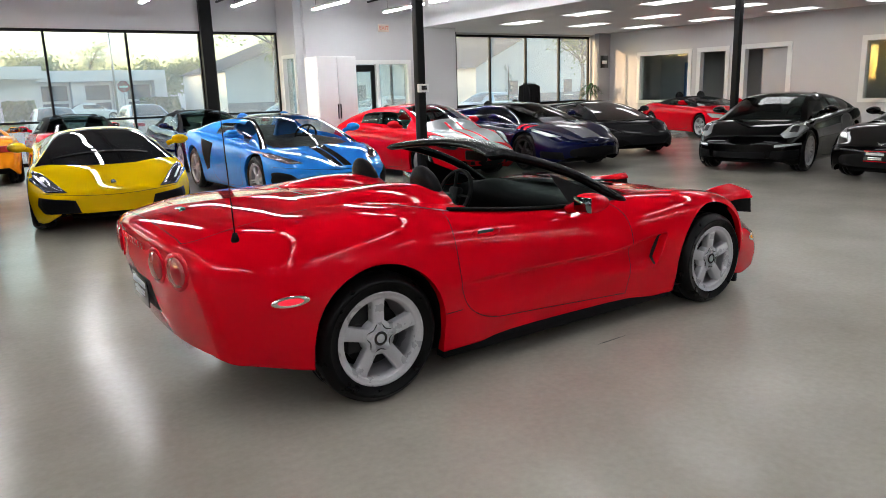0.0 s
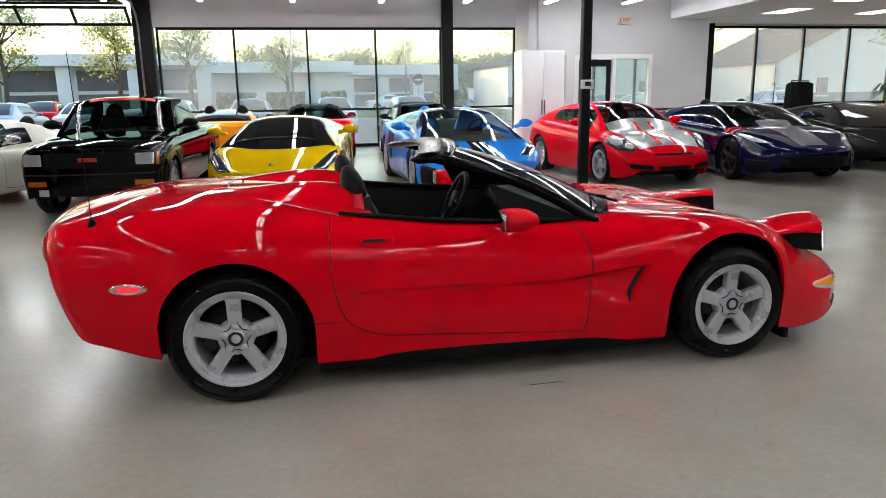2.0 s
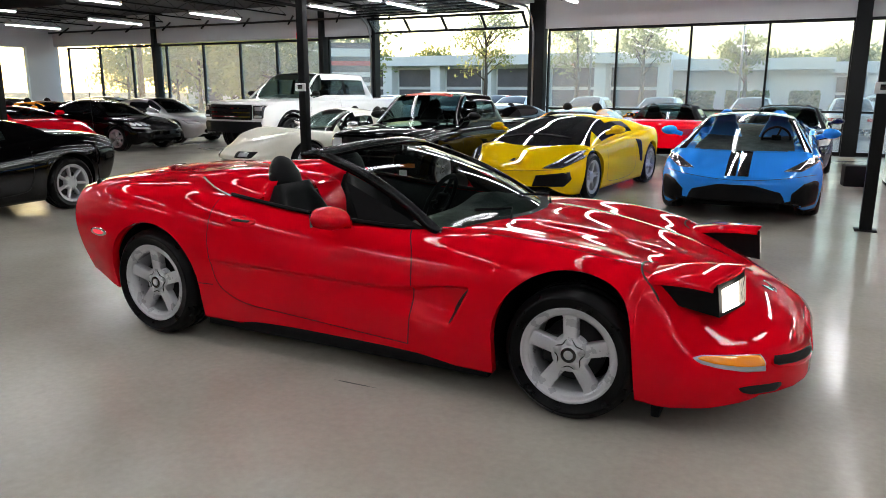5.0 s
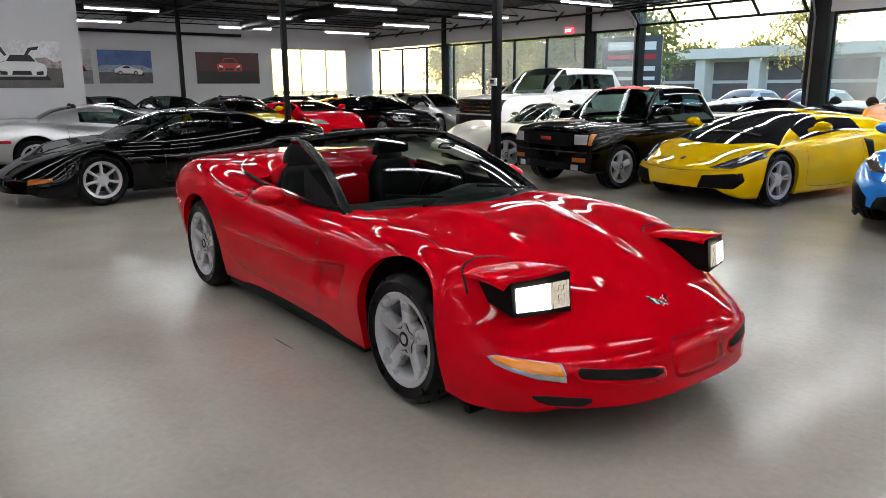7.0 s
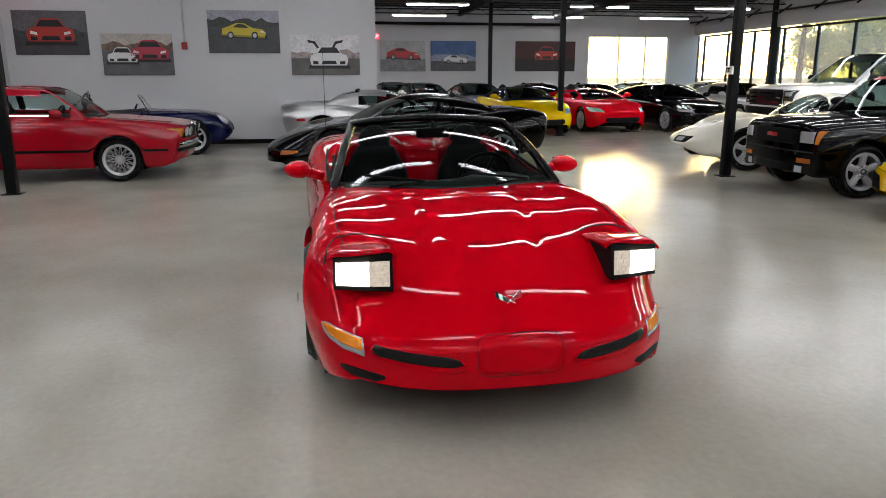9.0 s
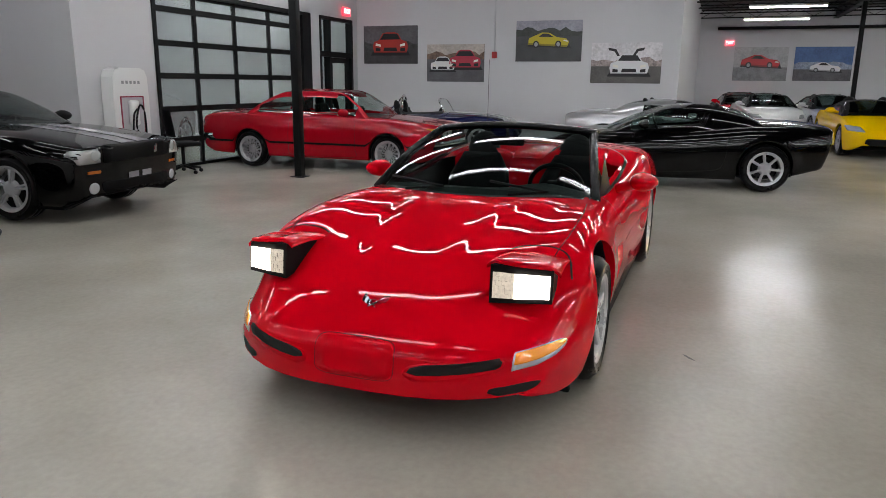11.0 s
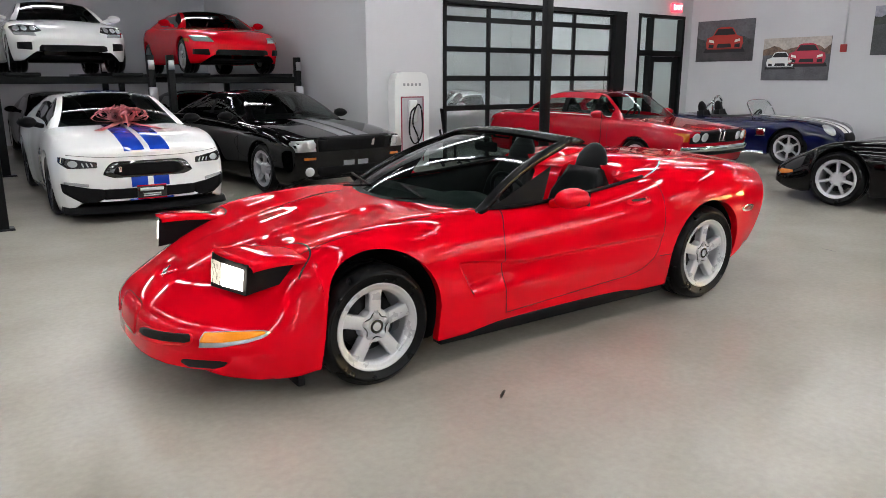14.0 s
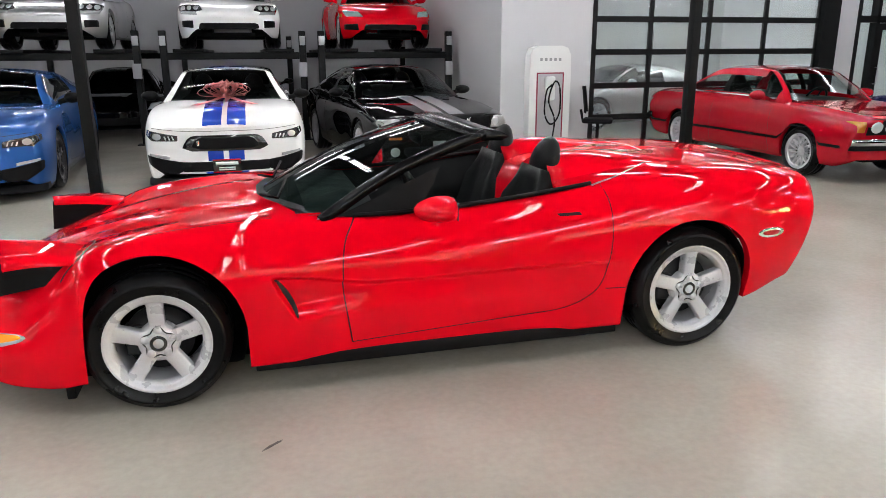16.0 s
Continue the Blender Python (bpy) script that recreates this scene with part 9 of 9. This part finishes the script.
def pot_plant(x, y, h, kind, label):
    p = thing("pot_plant", label, "plant", pose(x, y, 0))
    bm = bmesh.new()
    lathe(bm, [(0.0, 0.0), (0.14, 0.0), (0.18, 0.34), (0.17, 0.36), (0.15, 0.32), (0.0, 0.32)], 20, Matrix.Rotation(radians(90), 4, "X"))
    part("pot", bm, mat("dark pot", (0.05, 0.05, 0.05), 0.5), p)
    rnd = random.Random(int(x * 10))
    stem = tube(bmesh.new(), [(0, 0, 0.3), (0.02, 0.01, h * 0.6), (0, 0, h)], [0.02, 0.014, 0.006], 7)
    part("stem", stem, mat("plant stem", (0.10, 0.07, 0.04), 0.7), p)
    leaf = mat("leaf green", (0.035, 0.10, 0.03), 0.45)
    bm = bmesh.new()
    for i in range(160 if kind == "tree" else 46):
        z = 0.45 + (h - 0.45) * rnd.random() if kind == "tree" else h * (0.75 + 0.25 * rnd.random())
        a_ = rnd.random() * 6.28
        L = (0.5 * (1.15 - z / h) + 0.12) if kind == "tree" else 0.55
        u = Vector((math.cos(a_), math.sin(a_), 0))
        s_ = Vector((-u.y, u.x, 0))
        base = Vector((0, 0, z)) + u * (rnd.random() * L * 0.6 if kind == "tree" else 0)
        tip = base + u * (0.22 if kind == "tree" else L) + Vector((0, 0, 0.05 - (0.02 if kind == "tree" else 0.25)))
        mid = (base + tip) / 2 + Vector((0, 0, 0.03 if kind == "tree" else 0.16))
        wv = 0.022 if kind == "tree" else 0.035
        v4 = [bm.verts.new(q) for q in (base, mid + s_ * wv, tip, mid - s_ * wv)]
        bm.faces.new(v4)
    tagged(part("foliage", bm, leaf, p), "", "", "", "stuff")


pot_plant(12.9, 15.4, 2.25, "tree", "slim green indoor tree in a dark pot")
pot_plant(16.7, 15.3, 1.55, "palm", "small green palm in a dark pot")
k = thing("clothes_rack", "rail hung with black jackets", "clothes rack", pose(13.35, 14.85, 0, 0, 0, 20))
bm = bmesh.new()
for s in (-0.4, 0.4):
    tube(bm, [(s, 0, 0.02), (s, 0, 1.65)], 0.014, 8)
tube(bm, [(-0.42, 0, 1.65), (0.42, 0, 1.65)], 0.014, 8)
part("rail", bm, DARKSTEEL, k)
for i in range(6):
    x = -0.32 + i * 0.13
    bm = bmesh.new()
    rows = []
    for z, wy, tx in ((1.62, 0.05, 0.02), (1.55, 0.22, 0.04), (1.2, 0.24, 0.05), (0.85, 0.25, 0.05)):
        rows.append([bm.verts.new((x + tx * math.cos(t), wy * math.sin(t), z)) for t in np.linspace(0, 6.283, 13)])
    for f in grid_faces(rows):
        bm.faces.new(f)
    part("jacket", bm, CLOTHTOP, k)
k = thing("wall_picture", "small black and white car picture on the grey pier", "picture", pose(17.28, NY - 0.905, 2.35))
part("board", boxes((-0.19, 0.19, -0.02, 0, -0.22, 0.22)), GLOSSBLACK, k)
part("printed_shape", boxes((-0.12, 0.12, -0.024, -0.021, -0.08, 0.04)), WHITEPLASTIC, k)
k = thing("banner_stand", "blue roll-up banner in the office", "banner", pose(EX + 1.2, 12.4, 0, 0, 0, -90))
part("sheet", boxes((-0.4, 0.4, -0.006, 0, 0.05, 2.2)), vary(mat("blue banner", (0.05, 0.14, 0.36), 0.5), 3, 0.2), k)
part("base", boxes((-0.42, 0.42, -0.1, 0.1, 0, 0.05), bevel=0.01), STEEL, k)
part("lettering", boxes((-0.3, 0.3, -0.012, -0.006, 1.85, 1.9), (-0.26, 0.26, -0.012, -0.006, 1.66, 1.78), (-0.24, 0.24, -0.012, -0.006, 1.2, 1.3), (-0.2, 0.2, -0.012, -0.006, 0.9, 0.95)), WHITEPLASTIC, k, "plain white bars of lettering", False)
k = thing("desk", "dark office desk seen through a doorway", "desk", pose(EX + 2.6, 10.8, 0))
part("top", boxes((-0.5, 0.5, -0.8, 0.8, 0.72, 0.76), bevel=0.005), mat("dark wood", (0.05, 0.03, 0.02), 0.4), k)
part("cabinet", boxes((-0.45, 0.45, -0.75, 0.75, 0, 0.72), bevel=0.005), mat("dark wood front", (0.04, 0.025, 0.02), 0.4), k)

# ---- outside ----
ASPHALT = vary(mat("asphalt", (0.16, 0.158, 0.155), 0.85), 0.3, 0.25, 90, 0.003)
LAWN = vary(mat("grass", (0.07, 0.12, 0.03), 0.9), 0.6, 0.35, 40, 0.01)
tagged(part("ground", boxes((-500, 500, NY + 0.1, 900, -0.3, -0.1), (-500, FX - 0.3, -300, NY + 0.1, -0.3, -0.1)), ASPHALT, None, "worn grey asphalt outside", False), "", "ground", "", "structure")
tagged(part("lawn", boxes((-70, 120, 44, 60, -0.1, 0.03)), LAWN, None, "mown grass verge across the lot", False), "", "lawn", "", "structure")
CONC = vary(mat("pale concrete", (0.80, 0.76, 0.77), 0.8), 0.4, 0.1, 30)
BAY = vary(mat("dark office glazing", (0.16, 0.14, 0.16), 0.2), 0.5, 0.3)
ROOFGREY = vary(mat("grey roof shingle", (0.13, 0.13, 0.15), 0.85), 1.0, 0.2, 30)
SIDING = vary(mat("pale siding", (0.70, 0.69, 0.71), 0.7), 0.5, 0.06, 20)


def office_block(x0, x1, y, h, bays, label):
    b = thing("office_building", label, "building", pose(x0, y, -0.1))
    w = x1 - x0
    part("wall", boxes((0, w, 1.2, 14, 0, h)), CONC, b, "", False)
    part("roof", boxes((-0.4, w + 0.4, -0.4, 14.4, h, h + 0.9)), CONC, b, "pale roof edge", False)
    if bays:
        step = w / bays
        for i in range(bays + 1):
            part("pier", boxes((i * step - 0.5, i * step + 0.5, 0, 1.2, 0, h)), CONC, b, "", False)
        for i in range(bays):
            for z0, z1 in ((0.4, h * 0.45), (h * 0.52, h - 0.3)):
                part("window", boxes((i * step + 0.7, (i + 1) * step - 0.7, 1.12, 1.2, z0, z1)), BAY, b, "dark window band", False)
    return b


office_block(-62, -9, 58, 4.0, 10, "long pale concrete office building with dark bays")
office_block(-9, 3, 60, 3.4, 0, "plain pale concrete annex")
office_block(3, 13, 64, 3.2, 3, "low pale building with dark glazing")


def gable_house(x0, x1, y, h, ridge, label, n=1):
    b = thing("house", label, "house", pose(x0, y, -0.1))
    w = x1 - x0
    step = w / n
    for i in range(n):
        bm = bmesh.new()
        pts = [(0, 0), (step, 0), (step, h), (step / 2, ridge), (0, h)]
        fr = [bm.verts.new((i * step + a_, 0, z)) for a_, z in pts]
        bk = [bm.verts.new((i * step + a_, 12, z)) for a_, z in pts]
        bm.faces.new(fr)
        bm.faces.new(bk[::-1])
        for q in range(5):
            bm.faces.new((fr[q], bk[q], bk[(q + 1) % 5], fr[(q + 1) % 5]))
        part("wall", bm, SIDING, b, "", False)
        for s in (0, 1):
            bm = bmesh.new()
            xa, xb = (i * step - 0.4, i * step + step / 2) if s == 0 else (i * step + step + 0.4, i * step + step / 2)
            dz = 0.4 * (ridge - h) / (step / 2)
            q = [bm.verts.new(p_) for p_ in ((xa, -0.5, h - dz + 0.05), (xb, -0.5, ridge + 0.05), (xb, 12.5, ridge + 0.05), (xa, 12.5, h - dz + 0.05))]
            bm.faces.new(q)
            bmesh.ops.solidify(bm, geom=bm.faces[:], thickness=0.25)
            part("roof", bm, ROOFGREY, b, "grey shingle roof", False)
        for k_ in (0.25, 0.7):
            wn = part("window", boxes((i * step + step * k_, i * step + step * k_ + 0.9, -0.06, 0.0, 0.9, 2.2)), BAY, b, "", False)
            part("sill", boxes((i * step + step * k_ - 0.08, i * step + step * k_ + 0.98, -0.12, 0, 0.82, 0.9)), WHITEPLASTIC, wn, "", False)
        part("plinth", boxes((i * step, (i + 1) * step, -0.08, 0, 0.0, 1.1)), vary(mat("grey brick", (0.24, 0.24, 0.27), 0.8), 2, 0.2), b, "", False)
    return b


gable_house(15, 31, 52, 3.6, 6.6, "pale house with steep gables", 1)
gable_house(33, 75, 44, 3.4, 6.6, "row of pale gabled houses", 3)
gable_house(-1, 10, 92, 2.6, 4.6, "low brown roofed house far off", 1)
for x0 in (-80, -30, 20, 70):
    office_block(x0, x0 + 45, 130, 5, 0, "distant low pale building behind the trees")

LEAFS = [vary(mat("foliage", c_, 0.6), 1.5, 0.4, 12) for c_ in ((0.10, 0.13, 0.06), (0.13, 0.155, 0.07), (0.18, 0.19, 0.07))]
for leaf in LEAFS:
    # light shines through the leaves
    nt = leaf.node_tree
    tr = nt.nodes.new("ShaderNodeBsdfTranslucent")
    tr.inputs["Color"].default_value = (0.38, 0.42, 0.18, 1)
    mx = nt.nodes.new("ShaderNodeMixShader")
    mx.inputs[0].default_value = 0.5
    nt.links.new(nt.nodes["Principled BSDF"].outputs[0], mx.inputs[1])
    nt.links.new(tr.outputs[0], mx.inputs[2])
    nt.links.new(mx.outputs[0], nt.nodes["Material Output"].inputs["Surface"])
BARK = vary(mat("bark", (0.09, 0.07, 0.055), 0.9), 6, 0.3, 40, 0.01)


def tree(x, y, h, r, tone, seed, n=1500, label="leafy green tree across the parking lot", trunk=0.35, size=0.22):
    t = thing("tree", label, "tree", pose(x, y, -0.1))
    rnd = random.Random(seed)
    bm = bmesh.new()
    tube(bm, [(0, 0, 0), (0.1, 0, h * trunk), (0.05, 0.1, h * 0.6), (0, 0, h * 0.85)], [0.16 + h * 0.008, 0.13, 0.09, 0.03], 8)
    limbs = []
    for i in range(11):
        a_ = rnd.random() * 6.28
        z = h * (trunk + 0.45 * rnd.random())
        e = Vector((math.cos(a_) * r * (0.5 + 0.35 * rnd.random()), math.sin(a_) * r * (0.5 + 0.35 * rnd.random()), z + h * 0.1 + h * 0.15 * rnd.random()))
        limbs.append(e)
        tube(bm, [(0.05, 0, z), Vector((0, 0, z)) * 0.4 + e * 0.6 + Vector((0, 0, z * 0.05)), e], [0.06, 0.04, 0.012], 5)
    part("trunk", bm, BARK, t)
    verts, faces = [], []
    clumps = limbs + [Vector((rnd.gauss(0, r * 0.35), rnd.gauss(0, r * 0.35), h * (0.62 + 0.33 * rnd.random()))) for _ in range(10)]
    for i in range(n):
        c_ = rnd.choice(clumps)
        p = c_ + Vector((rnd.gauss(0, 1), rnd.gauss(0, 1), rnd.gauss(0, 0.8))) * r * 0.20
        s_ = size * (0.6 + 0.8 * rnd.random())
        d = Vector((rnd.gauss(0, 1), rnd.gauss(0, 1), rnd.gauss(0, 1))).normalized()
        e = d.orthogonal().normalized()
        k0 = len(verts)
        verts += [tuple(p - d * s_), tuple(p + e * s_ * 0.5), tuple(p + d * s_), tuple(p - e * s_ * 0.5)]
        faces.append((k0, k0 + 1, k0 + 2, k0 + 3))
    me = bpy.data.meshes.new("crown")
    me.from_pydata(verts, [], faces)
    tagged(part_mesh("crown", me, LEAFS[tone], t, "", False), "", "", "", "stuff")
    return t


rt = random.Random(11)
for x, y, h, r, tone in ((-18, 42, 6.5, 2.0, 0), (-12.5, 45, 6.6, 1.9, 1), (-8.5, 47, 7, 2.0, 0), (-2.2, 50, 5.4, 1.5, 0), (13.5, 38, 8.5, 3.6, 1), (19, 50, 6, 2.0, 0), (9, 74, 6.5, 2.4, 1), (4, 76, 6.0, 2.6, 0), (25, 42, 6.5, 2.2, 2), (39, 38, 7, 2.4, 1)):
    tree(x, y, h, r, tone, int(x * 7 + y), 1900 if r < 3 else 4200, size=0.105)
for i in range(26):
    x = -60 + i * 5 + rt.random() * 2
    tree(x, 84 + rt.random() * 16, 5.2 + rt.random() * 2.6, 3.4, rt.choice((0, 0, 1)), 100 + i, 1500, "distant leafy tree along the horizon", 0.2, 0.28)
for i in range(9):
    tree(-23 - i * 5.0, 30 + i * 2.2 + rt.random() * 4, 5.5 + rt.random() * 1.6, 3.0, 2 if i % 3 else 1, 200 + i, 3000, "yellow green tree beside the far windows", 0.15, 0.16)
# added trees on the west lot; their gap narrows the sun through the far window
for y, sd in ((11.5, 301), (20.8, 302), (3.4, 303), (27.5, 304)):
    tree(-34.5, y, 10.5, 4.6, 1, sd, 4600, "leafy tree added by the west wall to narrow the sunbeam", 0.42, 0.26)
for x0, x1, y in ((-4, -1, 57), (0.5, 2.5, 58.5), (11, 14, 62), (-8, -5, 57)):
    bm = bmesh.new()
    rnd = random.Random(int(x0 * 3) + 50)
    verts, faces = [], []
    for i in range(900):
        p = Vector((x0 + (x1 - x0) * rnd.random(), y + rnd.random() * 1.4, 1.6 * rnd.random() ** 0.7))
        d = Vector((rnd.gauss(0, 1), rnd.gauss(0, 1), rnd.gauss(0, 1))).normalized() * 0.2
        e = d.orthogonal() * 0.6
        k0 = len(verts)
        verts += [tuple(p - d), tuple(p + e), tuple(p + d), tuple(p - e)]
        faces.append((k0, k0 + 1, k0 + 2, k0 + 3))
    bm.free()
    me = bpy.data.meshes.new("hedge")
    me.from_pydata(verts, [], faces)
    tagged(part_mesh("hedge", me, LEAFS[0], None, "clipped green hedge before the offices", False), "", "hedge", "", "stuff")
# stop sign, lamp posts, sign board
s = thing("stop_sign", "red octagonal stop sign on a post", "sign", pose(8.4, 56, -0.1))
part("post", tube(bmesh.new(), [(0, 0.03, 0), (0, 0.03, 3.0)], 0.035, 8), STEEL, s)
bm = bmesh.new()
vs = [bm.verts.new((0.46 * math.cos(a_ + math.pi / 8), 0, 2.6 + 0.46 * math.sin(a_ + math.pi / 8))) for a_ in np.linspace(0, 2 * math.pi, 8, endpoint=False)]
bm.faces.new(vs)
bmesh.ops.solidify(bm, geom=bm.faces[:], thickness=0.01)
part("plate", bm, mat("sign red", (0.5, 0.02, 0.03), 0.5), s, "red octagon", False)
part("lettering", boxes((-0.3, 0.3, -0.014, -0.011, 2.53, 2.67)), WHITEPLASTIC, s, "white band", False)
for x, y in ((-9.0, 36), (-1.6, 40), (6.0, 46), (-19, 44)):
    l = thing("street_lamp", "tall grey lot lamp post", "street lamp", pose(x, y, -0.1))
    part("pole", tube(bmesh.new(), [(0, 0, 0), (0, 0, 8)], [0.08, 0.05], 8), STEEL, l)
    part("head", boxes((-0.5, 0.5, -0.15, 0.15, 8.0, 8.15), bevel=0.02), STEEL, l)
s = thing("sign_board", "dark dealer sign board with white and red bars", "sign", pose(-17.0, 24.2, -0.1, 0, 0, 30))
part("board", boxes((-1.3, 1.3, -0.15, 0.15, 0.7, 3.75), bevel=0.02), mat("dark sign face", (0.035, 0.04, 0.05), 0.4), s)
part("post", boxes((-0.9, -0.7, -0.08, 0.08, 0, 0.7), (0.7, 0.9, -0.08, 0.08, 0, 0.7)), STEEL, s, "", False)
part("lettering", boxes((-1.05, 1.05, -0.165, -0.155, 3.15, 3.5), (-1.05, 1.05, -0.165, -0.155, 2.25, 2.45), (-1.05, 1.05, -0.165, -0.155, 1.85, 2.0)), WHITEPLASTIC, s, "plain white bars of lettering", False)
part("red_band", boxes((-1.05, 1.05, -0.165, -0.155, 2.75, 2.95)), mat("sign red band", (0.5, 0.03, 0.04), 0.5), s, "", False)
cu = bpy.data.curves.new("lettering", "FONT")
cu.body, cu.size, cu.align_x, cu.align_y, cu.extrude = "WE BUY CARS", 0.34, "CENTER", "CENTER", 0.004
tx = new("lettering", cu)
me = bpy.data.meshes.new_from_object(tx)
bpy.data.objects.remove(tx)
ob = part_mesh("words", me, WHITEPLASTIC, s, "white words", False)
ob.matrix_basis = pose(0, -0.17, 1.2, 90, 0, 0)
# parked cars outside
SEDAN = std(2.75, 2.3, 2.3, 0.90, (0.74, 0.86, 0.92, 0.94, 0.96, 0.95), 0.62, 0.88, 0.20, 0.96, 1.0, tyre=0.33, arch=0.37, bow=(0.25, 0.16), crown=0.5)
DOWN = -0.1
made = {}
for i, (x, y, hd, skin, lab) in enumerate(((-15.4, 25.5, 92, WHITEP, "white"), (-12.2, 26.3, 88, SILVER, "silver"), (-9.0, 25.6, 90, WHITEP, "white"), (-6.0, 26.0, 91, WHITEP, "white"), (-3.0, 25.4, 89, SILVER, "silver"), (0.2, 26.2, 90, WHITEP, "white"), (3.4, 27, 92, SILVER, "silver"), (13.5, 24.2, 0, WHITEP, "white"), (20, 25, 2, SILVER, "silver"), (-18.6, 25.2, 90, BLACKP, "black"), (-13, 33, 95, RED, "red"), (6.6, 60, 0, WHITEP, "white"), (14.5, 70, 0, SILVER, "silver"), (9.5, 24.5, 5, SILVER, "silver"))):
    if lab in made:
        tagged(copy_thing(made[lab], pose(x, y, DOWN, 0, 0, hd)), lab + " saloon car parked outside the windows")
    else:
        made[lab], _ = plain_coupe("parked_car", lab + " saloon car parked outside the windows", pose(x, y, DOWN, 0, 0, hd), skin, 1.45, dict(xa=0.95, xb=0.25, xc=-0.75, xd=-1.6, wr=0.56), shape=SEDAN)
# small dark scuffs on the floor
SCUFF = vary(mat("dark rubber scuff", (0.07, 0.062, 0.05), 0.5), 40, 0.5, 200)
for x, y, lx, ly, turn, m in ((0.22, -0.99, 0.13, 0.007, 2, SCUFF), (0.87, 1.33, 0.07, 0.010, 40, SCUFF), (-3.57, 0.66, 0.09, 0.012, 80, SCUFF),):
    rnd = random.Random(int(x * 100))
    bm = bmesh.new()
    rim_ = [bm.verts.new((lx * math.cos(a_) * (0.6 + 0.5 * rnd.random()), ly * math.sin(a_) * (0.6 + 0.5 * rnd.random()), 0.0)) for a_ in np.linspace(0, 2 * math.pi, 18, endpoint=False)]
    bm.faces.new(rim_)
    bmesh.ops.solidify(bm, geom=bm.faces[:], thickness=0.0006)
    ob = part("floor_scuff", bm, m, None, "small dark scuff mark on the concrete floor", False)
    ob.matrix_basis = pose(x, y, 0.0015, 0, 0, turn)
    tagged(ob, "", "scuff", "", "structure")
